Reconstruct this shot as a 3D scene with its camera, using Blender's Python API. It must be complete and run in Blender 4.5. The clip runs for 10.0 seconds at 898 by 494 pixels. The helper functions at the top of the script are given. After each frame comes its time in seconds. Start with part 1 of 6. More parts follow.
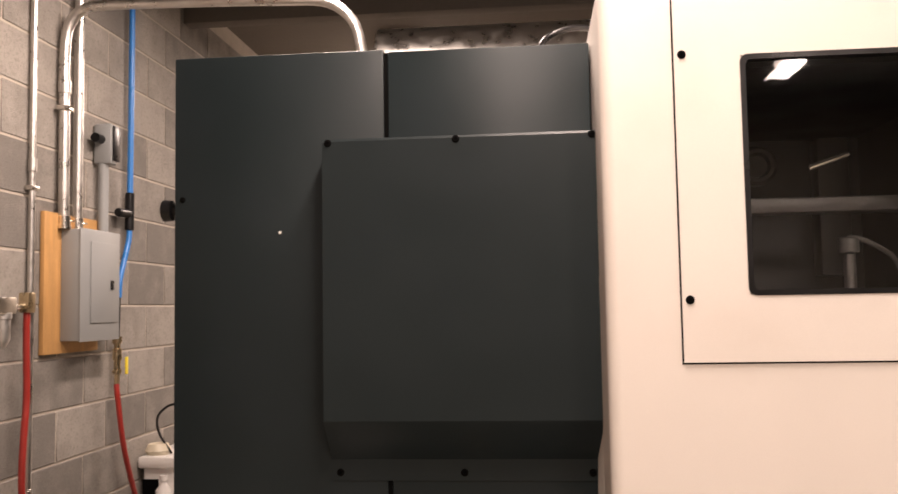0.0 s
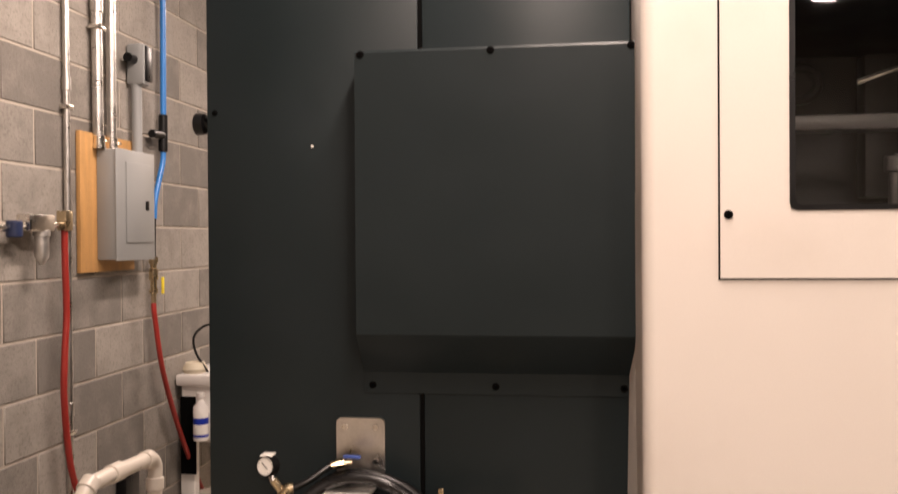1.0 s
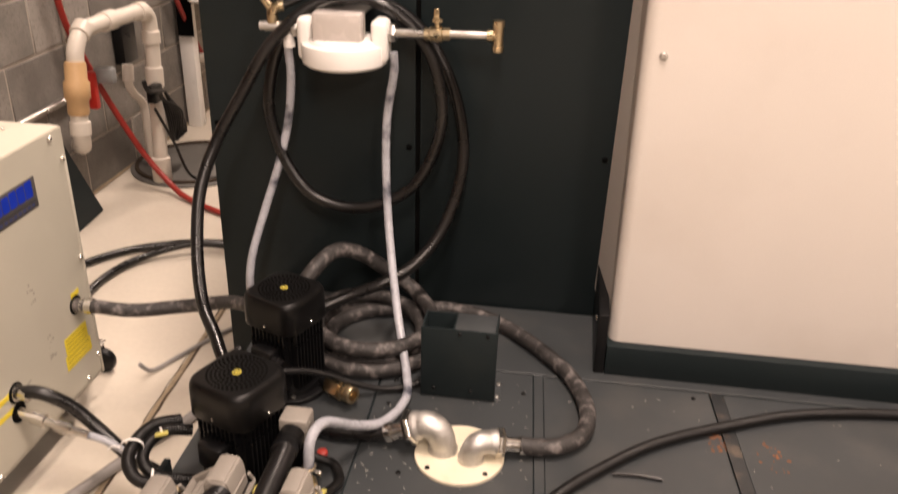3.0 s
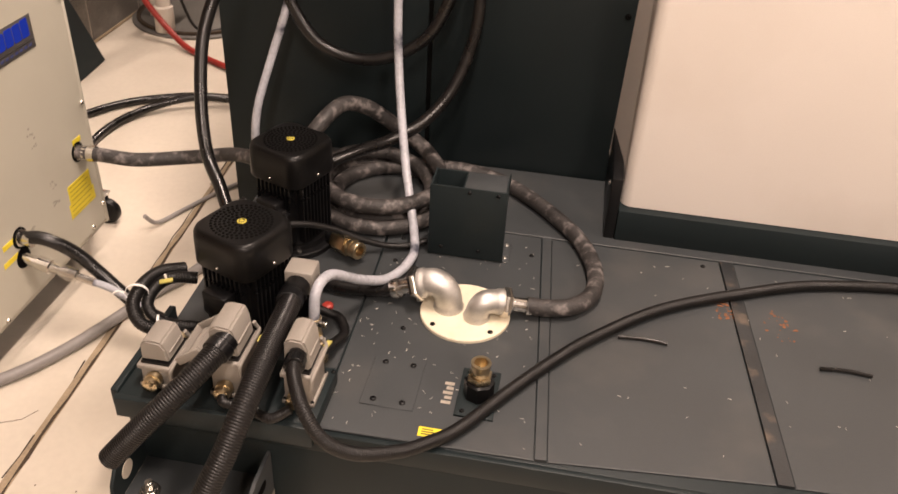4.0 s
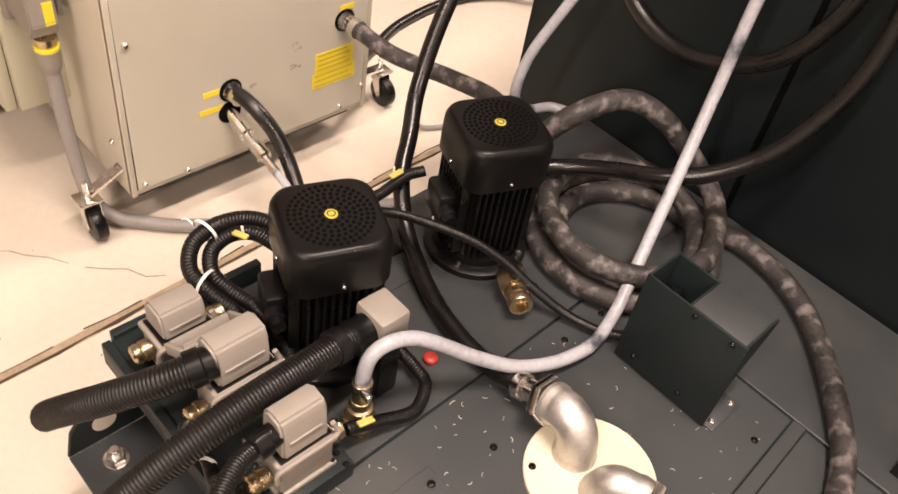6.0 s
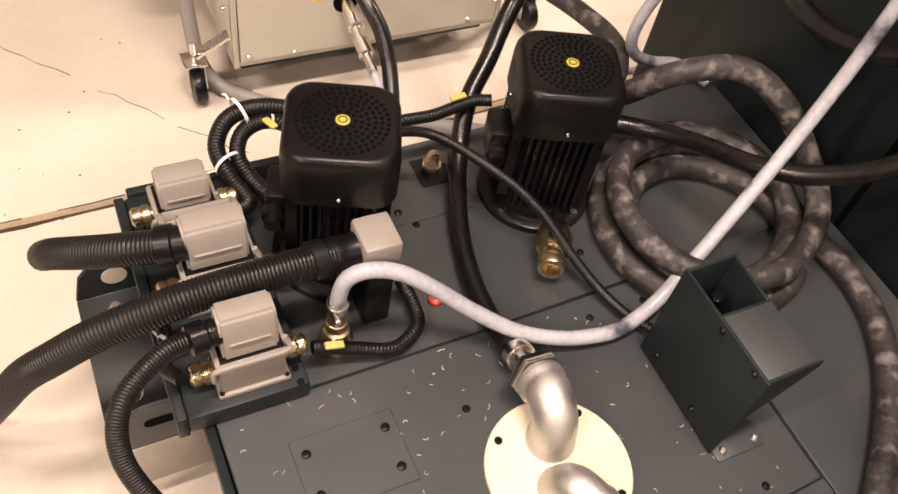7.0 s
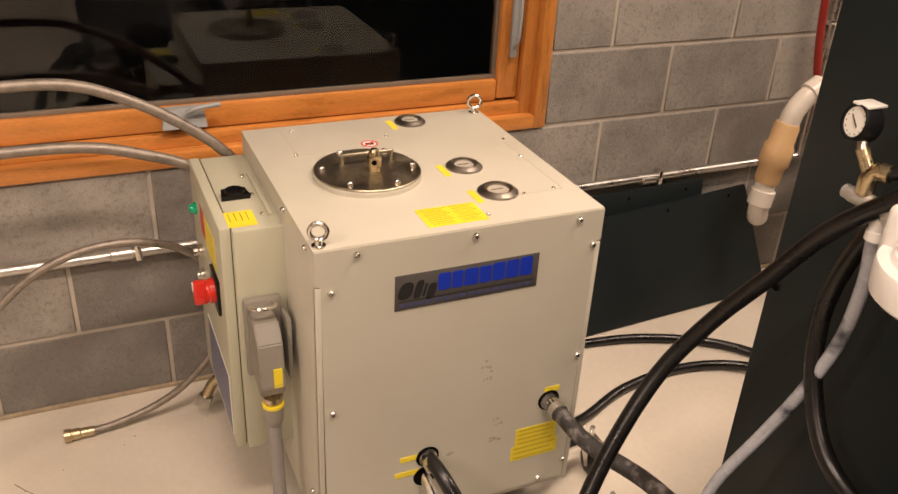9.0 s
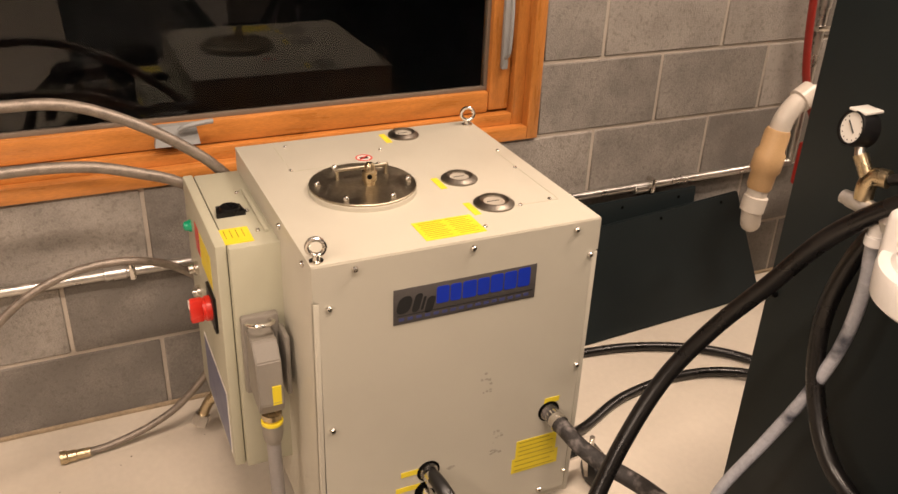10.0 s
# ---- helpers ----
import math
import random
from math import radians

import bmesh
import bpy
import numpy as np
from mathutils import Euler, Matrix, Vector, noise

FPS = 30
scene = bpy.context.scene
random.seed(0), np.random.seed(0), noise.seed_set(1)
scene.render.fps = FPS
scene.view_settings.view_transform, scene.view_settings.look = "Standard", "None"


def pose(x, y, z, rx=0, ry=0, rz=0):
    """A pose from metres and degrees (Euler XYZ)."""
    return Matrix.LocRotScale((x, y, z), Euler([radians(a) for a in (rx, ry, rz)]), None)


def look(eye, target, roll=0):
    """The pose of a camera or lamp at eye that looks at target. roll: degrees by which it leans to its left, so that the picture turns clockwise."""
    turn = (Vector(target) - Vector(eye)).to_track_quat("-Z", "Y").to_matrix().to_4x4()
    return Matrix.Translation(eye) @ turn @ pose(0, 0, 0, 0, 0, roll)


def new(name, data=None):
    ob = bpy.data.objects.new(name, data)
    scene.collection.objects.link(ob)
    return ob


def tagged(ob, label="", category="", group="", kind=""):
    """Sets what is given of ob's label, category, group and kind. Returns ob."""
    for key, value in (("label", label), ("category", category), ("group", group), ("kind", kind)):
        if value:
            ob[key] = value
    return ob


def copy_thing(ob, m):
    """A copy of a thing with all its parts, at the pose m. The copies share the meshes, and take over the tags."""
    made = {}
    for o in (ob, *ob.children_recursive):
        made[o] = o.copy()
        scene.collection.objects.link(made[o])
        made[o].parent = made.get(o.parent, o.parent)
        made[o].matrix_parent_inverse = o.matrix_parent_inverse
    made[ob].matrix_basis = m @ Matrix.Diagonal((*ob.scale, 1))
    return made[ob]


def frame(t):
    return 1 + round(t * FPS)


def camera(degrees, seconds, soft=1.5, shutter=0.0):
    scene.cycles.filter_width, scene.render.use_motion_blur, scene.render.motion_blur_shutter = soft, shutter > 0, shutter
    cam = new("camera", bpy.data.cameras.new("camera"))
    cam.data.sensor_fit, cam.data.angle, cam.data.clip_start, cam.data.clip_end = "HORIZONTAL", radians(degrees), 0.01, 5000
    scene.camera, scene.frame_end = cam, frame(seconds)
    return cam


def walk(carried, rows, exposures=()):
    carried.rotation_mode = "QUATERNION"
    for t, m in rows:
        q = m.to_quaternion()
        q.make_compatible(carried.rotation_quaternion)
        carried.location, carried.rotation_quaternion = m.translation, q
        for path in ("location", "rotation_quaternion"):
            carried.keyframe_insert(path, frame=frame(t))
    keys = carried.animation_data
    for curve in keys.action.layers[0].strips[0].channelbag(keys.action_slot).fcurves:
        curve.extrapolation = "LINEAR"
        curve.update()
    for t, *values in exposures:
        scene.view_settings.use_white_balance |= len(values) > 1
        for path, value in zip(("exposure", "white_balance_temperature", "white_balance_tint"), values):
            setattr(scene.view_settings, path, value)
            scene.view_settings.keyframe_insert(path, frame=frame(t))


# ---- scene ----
cam = camera(54.9, 10.0, shutter=0.35)
PATH = [
    (0, (0.258, -0.024, 1.595), (0.063, 1.962, 1.733), -1.0),
    (0.5, (0.251, -0.019, 1.588), (-0.018, 1.961, 1.683), -0.8),
    (1, (0.253, -0.007, 1.558), (-0.017, 1.974, 1.541), -0.4),
    (1.5, (0.254, 0.004, 1.504), (-0.02, 1.972, 1.284), 0.0),
    (2, (0.252, 0.005, 1.464), (-0.013, 1.934, 1.005), 0.2),
    (2.5, (0.272, 0.024, 1.412), (-0.004, 1.887, 0.74), 0.4),
    (3, (0.266, 0.029, 1.374), (0.021, 1.809, 0.495), 1.4),
    (3.2, (0.263, 0.03, 1.356), (0.036, 1.771, 0.399), 1.8),
    (4.3, (0.255, 0.083, 1.311), (-0.013, 1.686, 0.146), 4.9),
    (4.5, (0.262, 0.14, 1.291), (-0.081, 1.718, 0.111), 5.6),
    (5, (0.314, 0.365, 1.267), (-0.36, 1.794, 0.041), 6.6),
    (5.2, (0.335, 0.452, 1.259), (-0.471, 1.783, 0.003), 6.4),
    (6.3, (0.321, 0.783, 1.215), (-0.624, 1.767, -0.247), 12.1),
    (6.5, (0.348, 0.841, 1.2), (-0.635, 1.719, -0.305), 12.5),
    (7, (0.378, 0.906, 1.201), (-0.653, 1.605, -0.364), 12.6),
    (7.5, (0.381, 0.933, 1.213), (-0.755, 1.594, -0.294), 10.9),
    (8, (0.378, 0.929, 1.313), (-0.982, 1.59, 0.004), 5.7),
    (8.1, (0.362, 0.926, 1.306), (-1.052, 1.603, 0.064), 5.7),
    (8.5, (0.321, 0.885, 1.395), (-1.208, 1.615, 0.333), 3.6),
    (9, (0.331, 0.876, 1.42), (-1.268, 1.617, 0.476), 3.2),
    (9.5, (0.33, 0.869, 1.416), (-1.275, 1.616, 0.485), 3.2),
    (10, (0.322, 0.866, 1.42), (-1.28, 1.632, 0.5), 2.4),
]
walk(cam, [(t, look(eye, aim, lean)) for t, eye, aim, lean in PATH],
     exposures=[(0, -0.08, 6230, 13), (1.0, -0.1, 6230, 12), (1.6, -0.1, 6240, 11.5), (2.0, -0.03, 6240, 11), (2.5, 0.14, 6250, 11), (3.2, 0.3, 6280, 11), (4.5, 0.37, 6320, 11), (5.2, 0.47, 6300, 11), (6.5, 0.64, 6260, 12), (7.2, 0.57, 6280, 11.5), (7.6, 0.45, 6300, 11),
                (8.0, 0.1, 6380, 10), (8.6, -0.13, 6700, 10), (10.0, 0.0, 6780, 10)])

# ---- world and light ----
world = bpy.data.worlds.new("night")
scene.world = world
world.use_nodes = True
world.node_tree.nodes["Background"].inputs[0].default_value = (0.012, 0.014, 0.02, 1)
world.node_tree.nodes["Background"].inputs[1].default_value = 0.3
WARM = (1.0, 0.785, 0.645)
CEIL_Z = 3.35
# fifth and last lamps are added out of view to brighten the block wall
LAMPS = [(0.35, -1.2), (0.35, 1.1), (1.97, -2.25), (2.9, 0.6), (-0.42, 2.82), (1.7, 3.0), (-0.6, 5.9)]
LAMP_W = [60, 72, 80, 50, 70, 30, 85]
for (lx, ly), lw in zip(LAMPS, LAMP_W):
    lamp = bpy.data.lights.new("tube_light", "AREA")
    lamp.shape, lamp.size, lamp.size_y, lamp.energy, lamp.color = "RECTANGLE", 0.16, 1.2, lw, WARM
    lo_ = new("tube_light", lamp)
    lo_.matrix_world = Matrix.Translation((lx, ly, CEIL_Z - 0.21))


# ---- materials ----
def mat(name, col, rough=0.5, metal=0.0, var=0.12, scale=6.0, fine=90.0, bump=0.05, spec=0.5, stain=None, stain_amt=0.0,
        stain_scale=3.0, rvar=0.1, coat=0.0, dist=0.002, stretch=None, island=0.0, piece=0.0):
    """A surface with variation at two scales, fine relief and optional stains."""
    m = bpy.data.materials.new(name)
    m.use_nodes = True
    nt = m.node_tree
    b = nt.nodes["Principled BSDF"]
    N, L = nt.nodes.new, nt.links.new
    tc = N("ShaderNodeTexCoord")
    src = tc.outputs["Object"]
    if stretch:
        mp = N("ShaderNodeMapping")
        mp.inputs["Scale"].default_value = stretch
        L(src, mp.inputs[0])
        src = mp.outputs[0]
    if piece:
        info = N("ShaderNodeObjectInfo")
        shift = N("ShaderNodeVectorMath")
        shift.operation = "MULTIPLY_ADD"
        L(info.outputs["Random"], shift.inputs[0])
        shift.inputs[1].default_value = (17, 31, 23)
        L(src, shift.inputs[2])
        src = shift.outputs[0]
    big, small = N("ShaderNodeTexNoise"), N("ShaderNodeTexNoise")
    for n, s, d in ((big, scale, 4), (small, fine, 3)):
        n.inputs["Scale"].default_value, n.inputs["Detail"].default_value = s, d
        L(src, n.inputs["Vector"])
    mixn = N("ShaderNodeMix")
    mixn.data_type = "FLOAT"
    mixn.inputs[0].default_value = 0.4
    L(big.outputs["Fac"], mixn.inputs[2])
    L(small.outputs["Fac"], mixn.inputs[3])
    val = mixn.outputs[0]
    if piece:
        add = N("ShaderNodeMath")
        add.operation = "MULTIPLY_ADD"
        L(info.outputs["Random"], add.inputs[0])
        add.inputs[1].default_value = piece
        L(val, add.inputs[2])
        sub = N("ShaderNodeMath")
        sub.operation = "SUBTRACT"
        L(add.outputs[0], sub.inputs[0])
        sub.inputs[1].default_value = piece / 2
        val = sub.outputs[0]
    ramp = N("ShaderNodeMapRange")
    ramp.inputs[1].default_value, ramp.inputs[2].default_value = 0.3, 0.7
    ramp.inputs[3].default_value, ramp.inputs[4].default_value = 1 - var, 1 + var
    L(val, ramp.inputs[0])
    mul = N("ShaderNodeMix")
    mul.data_type, mul.blend_type = "RGBA", "MULTIPLY"
    mul.inputs[0].default_value = 1
    mul.inputs[6].default_value = (*col, 1)
    L(ramp.outputs[0], mul.inputs[7])
    out = mul.outputs[2]
    if stain:
        sn = N("ShaderNodeTexNoise")
        sn.inputs["Scale"].default_value, sn.inputs["Detail"].default_value = stain_scale, 6
        L(src, sn.inputs["Vector"])
        sr = N("ShaderNodeMapRange")
        sr.inputs[1].default_value, sr.inputs[2].default_value = 0.52, 0.68
        sr.inputs[3].default_value, sr.inputs[4].default_value = 0, stain_amt
        L(sn.outputs["Fac"], sr.inputs[0])
        sm = N("ShaderNodeMix")
        sm.data_type = "RGBA"
        sm.inputs[7].default_value = (*stain, 1)
        L(sr.outputs[0], sm.inputs[0])
        L(out, sm.inputs[6])
        out = sm.outputs[2]
    L(out, b.inputs["Base Color"])
    rr = N("ShaderNodeMapRange")
    rr.inputs[1].default_value, rr.inputs[2].default_value = 0.3, 0.7
    rr.inputs[3].default_value, rr.inputs[4].default_value = max(0.02, rough - rvar), min(1, rough + rvar)
    L(big.outputs["Fac"], rr.inputs[0])
    L(rr.outputs[0], b.inputs["Roughness"])
    b.inputs["Metallic"].default_value = metal
    b.inputs["Specular IOR Level"].default_value = spec
    b.inputs["Coat Weight"].default_value = coat
    if bump:
        bp = N("ShaderNodeBump")
        bp.inputs["Strength"].default_value, bp.inputs["Distance"].default_value = bump, dist
        L(small.outputs["Fac"], bp.inputs["Height"])
        L(bp.outputs[0], b.inputs["Normal"])
    return m


def glass_mat(name, col, rough=0.02, ior=1.45):
    m = bpy.data.materials.new(name)
    m.use_nodes = True
    b = m.node_tree.nodes["Principled BSDF"]
    b.inputs["Base Color"].default_value = (*col, 1)
    b.inputs["Roughness"].default_value = rough
    b.inputs["IOR"].default_value = ior
    b.inputs["Transmission Weight"].default_value = 1.0
    return m


def glow_mat(name, col, power):
    m = bpy.data.materials.new(name)
    m.use_nodes = True
    b = m.node_tree.nodes["Principled BSDF"]
    b.inputs["Base Color"].default_value = (0.8, 0.8, 0.8, 1)
    b.inputs["Emission Color"].default_value = (*col, 1)
    b.inputs["Emission Strength"].default_value = power
    return m


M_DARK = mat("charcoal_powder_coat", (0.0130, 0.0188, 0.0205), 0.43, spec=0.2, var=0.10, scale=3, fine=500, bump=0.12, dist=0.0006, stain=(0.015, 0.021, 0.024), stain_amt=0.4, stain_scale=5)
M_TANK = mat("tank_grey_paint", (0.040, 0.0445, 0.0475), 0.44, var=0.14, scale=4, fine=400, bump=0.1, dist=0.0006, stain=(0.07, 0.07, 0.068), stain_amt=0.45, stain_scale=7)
M_WHITE = mat("white_enclosure_paint", (0.70, 0.65, 0.60), 0.42, var=0.035, scale=2.5, fine=350, bump=0.06, dist=0.0006, stain=(0.56, 0.50, 0.44), stain_amt=0.3, stain_scale=3)
M_BEIGE = mat("grey_beige_powder_coat", (0.50, 0.475, 0.395), 0.45, var=0.04, scale=4, fine=600, bump=0.1, dist=0.0006, stain=(0.36, 0.33, 0.27), stain_amt=0.12, stain_scale=6)
M_FLOOR = mat("painted_concrete", (0.60, 0.545, 0.46), 0.5, var=0.07, scale=1.6, fine=60, bump=0.15, stain=(0.46, 0.40, 0.32), stain_amt=0.35, stain_scale=2.2)
M_BLOCK = mat("grey_concrete_block", (0.25, 0.23, 0.205), 0.93, var=0.32, scale=10, fine=240, bump=0.9, dist=0.003, stain=(0.11, 0.10, 0.085), stain_amt=0.4, stain_scale=85, piece=0.4)
M_MORTAR = mat("pale_mortar", (0.44, 0.39, 0.33), 0.95, var=0.12, scale=12, fine=260, bump=0.7, dist=0.003)
M_PLASTER = mat("grey_painted_wall", (0.32, 0.29, 0.25), 0.85, var=0.08, scale=2, fine=120, bump=0.2)
M_CEIL = mat("dark_ceiling_deck", (0.10, 0.088, 0.075), 0.9, var=0.12, scale=2, fine=40, bump=0.2)
M_STEEL = mat("galvanised_steel", (0.62, 0.60, 0.57), 0.34, 1.0, var=0.12, scale=20, fine=200, bump=0.08)
M_CHROME = mat("bright_zinc", (0.74, 0.71, 0.66), 0.22, 1.0, var=0.06, scale=20, fine=300, bump=0.04)
M_BRASS = mat("brass", (0.56, 0.46, 0.30), 0.3, 1.0, var=0.12, scale=25, fine=200, bump=0.05)
M_BLACK = mat("black_paint", (0.0045, 0.0045, 0.005), 0.34, spec=0.3, var=0.15, scale=10, fine=400, bump=0.1, dist=0.0006)
M_RUBBER = mat("black_rubber_hose", (0.0055, 0.005, 0.005), 0.3, var=0.2, scale=14, fine=150, bump=0.1, stain=(0.016, 0.014, 0.0135), stain_amt=0.4, stain_scale=9)
M_LOOM = mat("black_corrugated_plastic", (0.006, 0.0055, 0.0055), 0.4, spec=0.35, var=0.15, scale=12, fine=200, bump=0.05)
M_DUSTY = mat("dusty_black_hose", (0.030, 0.027, 0.026), 0.6, var=0.65, scale=26, fine=170, bump=0.6, stain=(0.20, 0.18, 0.172), stain_amt=0.85, stain_scale=42)
M_HOLE = mat("dark_recess", (0.003, 0.003, 0.003), 0.9, var=0.1, spec=0.05)
M_YELLOW = mat("yellow_label", (0.78, 0.63, 0.035), 0.45, var=0.05, scale=20, fine=200, bump=0.02)
M_TAG = mat("faded_yellow_tag", (0.52, 0.46, 0.12), 0.5, var=0.12, scale=60, fine=300, bump=0.05)
M_INK = mat("faded_print", (0.30, 0.22, 0.02), 0.5, var=0.05)
M_PRINT = mat("black_print", (0.02, 0.02, 0.02), 0.5, var=0.05)
M_WOOD = mat("varnished_pine", (0.50, 0.195, 0.045), 0.34, var=0.30, scale=5, fine=60, bump=0.06, stretch=(9, 1.2, 9), coat=0.3)
M_WOODV = mat("varnished_pine_upright", (0.50, 0.195, 0.045), 0.34, var=0.30, scale=5, fine=60, bump=0.06, stretch=(9, 9, 1.2), coat=0.3)
M_GLASS = glass_mat("clear_glass", (0.92, 0.94, 0.93), ior=1.36)
M_GLOW = glow_mat("lit_tube", WARM, 16.0)


# ---- mesh helpers ----
def V(*a):
    return Vector(a)


def finish(bm, name, material, smooth=None):
    bmesh.ops.recalc_face_normals(bm, faces=bm.faces)
    me = bpy.data.meshes.new(name)
    bm.to_mesh(me)
    bm.free()
    if smooth is not None:
        me.set_sharp_from_angle(angle=radians(smooth))
        for p in me.polygons:
            p.use_smooth = True
    for x in material if isinstance(material, (list, tuple)) else [material]:
        me.materials.append(x)
    return me


BASE = {}


def thing(name, at, label, category, group="", kind=""):
    """An Empty at a thing's base, under which its parts hang."""
    ob = new(name)
    ob.empty_display_size = 0.05
    ob.location = at
    BASE[ob.name] = Vector(at)
    return tagged(ob, label, category, group, kind)


def part(name, bm, material, parent, label="", smooth=40, kind=""):
    """One mesh, in the world's coordinates, under a thing or a part."""
    ob = new(name, finish(bm, name, material, smooth))
    ob.parent = parent
    if parent.name in BASE:
        ob.matrix_parent_inverse = Matrix.Translation(-BASE[parent.name])
    return tagged(ob, label, kind=kind)


def single(name, bm, material, label, category="", group="", kind="", smooth=40):
    return tagged(new(name, finish(bm, name, material, smooth)), label, category, group, kind)


def box(bm, lo, hi, bevel=0.0, seg=2, m=None):
    r = bmesh.ops.create_cube(bm, size=1.0)
    vs = r["verts"]
    for v in vs:
        v.co = Vector([lo[i] + (v.co[i] + 0.5) * (hi[i] - lo[i]) for i in range(3)])
    if bevel:
        es = list({e for v in vs for e in v.link_edges})
        out = bmesh.ops.bevel(bm, geom=es, offset=bevel, segments=seg, affect="EDGES", profile=0.5)
        vs = list({v for f in out["faces"] for v in f.verts} | {v for v in vs if v.is_valid})
    if m is not None:
        bmesh.ops.transform(bm, matrix=m, verts=vs)
    return bm


def frame_of(d):
    d = d.normalized()
    up = V(0, 0, 1) if abs(d.z) < 0.9 else V(1, 0, 0)
    a = d.cross(up).normalized()
    return a, d.cross(a).normalized()


def revolve(bm, p, d, prof, seg=24, caps=True, turn=0.0):
    """Rings (distance along d, radius) round the axis through p."""
    p, d = Vector(p), Vector(d).normalized()
    a, b = frame_of(d)
    rings = []
    for s, r in prof:
        rings.append([bm.verts.new(p + d * s + (a * math.cos(turn + k * math.tau / seg) + b * math.sin(turn + k * math.tau / seg)) * r) for k in range(seg)])
    for r0, r1 in zip(rings, rings[1:]):
        for k in range(seg):
            bm.faces.new((r0[k], r0[(k + 1) % seg], r1[(k + 1) % seg], r1[k]))
    if caps:
        bm.faces.new(rings[0][::-1])
        bm.faces.new(rings[-1])
    return bm


def cyl(bm, p0, p1, r, seg=20, bev=0.0):
    p0, p1 = Vector(p0), Vector(p1)
    n = (p1 - p0).length
    prof = [(0, r), (n, r)] if not bev else [(0, r - bev), (bev, r), (n - bev, r), (n, r - bev)]
    return revolve(bm, p0, p1 - p0, prof, seg)


def smooth_path(pts, step=0.012):
    """A Catmull-Rom line through the points, in even steps."""
    P = [Vector(p) for p in pts]
    P = [P[0] * 2 - P[1]] + P + [P[-1] * 2 - P[-2]]
    out = []
    for i in range(1, len(P) - 2):
        a, b, c, d = P[i - 1:i + 3]
        n = max(2, int((c - b).length / step * 1.3))
        for k in range(n):
            t = k / n
            out.append(0.5 * (2 * b + (c - a) * t + (2 * a - 5 * b + 4 * c - d) * t * t + (3 * b - a - 3 * c + d) * t ** 3))
    out.append(P[-2].copy())
    res, left = [out[0]], step
    for p, q in zip(out, out[1:]):
        seg = (q - p).length
        while seg > 1e-9 and left <= seg:
            res.append(p + (q - p) * (left / seg))
            left += step
        left -= seg
    if (res[-1] - out[-1]).length > step * 0.3:
        res.append(out[-1])
    return res


def sweep(bm, line, r, seg=12, caps=True, wave=None):
    """A tube along a line; wave(i) gives the radius's factor ring by ring."""
    n = len(line)
    t0 = (line[1] - line[0]).normalized()
    a, b = frame_of(t0)
    rings = []
    for i, p in enumerate(line):
        t = (line[min(i + 1, n - 1)] - line[max(i - 1, 0)]).normalized()
        a = (a - t * a.dot(t)).normalized()
        b = t.cross(a)
        k_ = r * (wave(i) if wave else 1)
        rings.append([bm.verts.new(p + (a * math.cos(k * math.tau / seg) + b * math.sin(k * math.tau / seg)) * k_) for k in range(seg)])
    for r0, r1 in zip(rings, rings[1:]):
        for k in range(seg):
            bm.faces.new((r0[k], r0[(k + 1) % seg], r1[(k + 1) % seg], r1[k]))
    if caps:
        bm.faces.new(rings[0][::-1])
        bm.faces.new(rings[-1])
    return bm


def hose(bm, pts, r, step=0.012, seg=12):
    return sweep(bm, smooth_path(pts, step), r, seg)


def loom(bm, pts, r, pitch=0.0058, seg=12):
    """Corrugated conduit: a ring of ridges along the line."""
    return sweep(bm, smooth_path(pts, pitch / 4), r, seg, wave=lambda i: (0.94, 0.985, 1.0, 0.985)[i % 4])


def prism(bm, pts, d):
    """A flat outline pushed along d."""
    d = Vector(d)
    lo = [bm.verts.new(Vector(p)) for p in pts]
    hi = [bm.verts.new(Vector(p) + d) for p in pts]
    bm.faces.new(lo[::-1])
    bm.faces.new(hi)
    for k in range(len(pts)):
        bm.faces.new((lo[k], lo[(k + 1) % len(pts)], hi[(k + 1) % len(pts)], hi[k]))
    return bm


def round_rect(cx, cy, w, h, r, n=6):
    out = []
    for sx, sy, a0 in ((1, 1, 0), (-1, 1, 90), (-1, -1, 180), (1, -1, 270)):
        for k in range(n + 1):
            a = radians(a0 + 90 * k / n)
            out.append((cx + sx * (w / 2 - r) + r * math.cos(a), cy + sy * (h / 2 - r) + r * math.sin(a)))
    return out


def screw(bm, p, d, r=0.008, h=0.004):
    """A domed screw head with a socket."""
    return revolve(bm, p, d, [(0, r), (h * 0.5, r * 0.95), (h, r * 0.6), (h, r * 0.35), (h * 0.4, r * 0.3)], 12)


def hexnut(bm, p, d, r=0.012, h=0.01, turn=0.0):
    return revolve(bm, p, d, [(0, r * 0.94), (h * 0.15, r), (h * 0.85, r), (h, r * 0.94)], 6, turn=turn)


def nb():
    return bmesh.new()


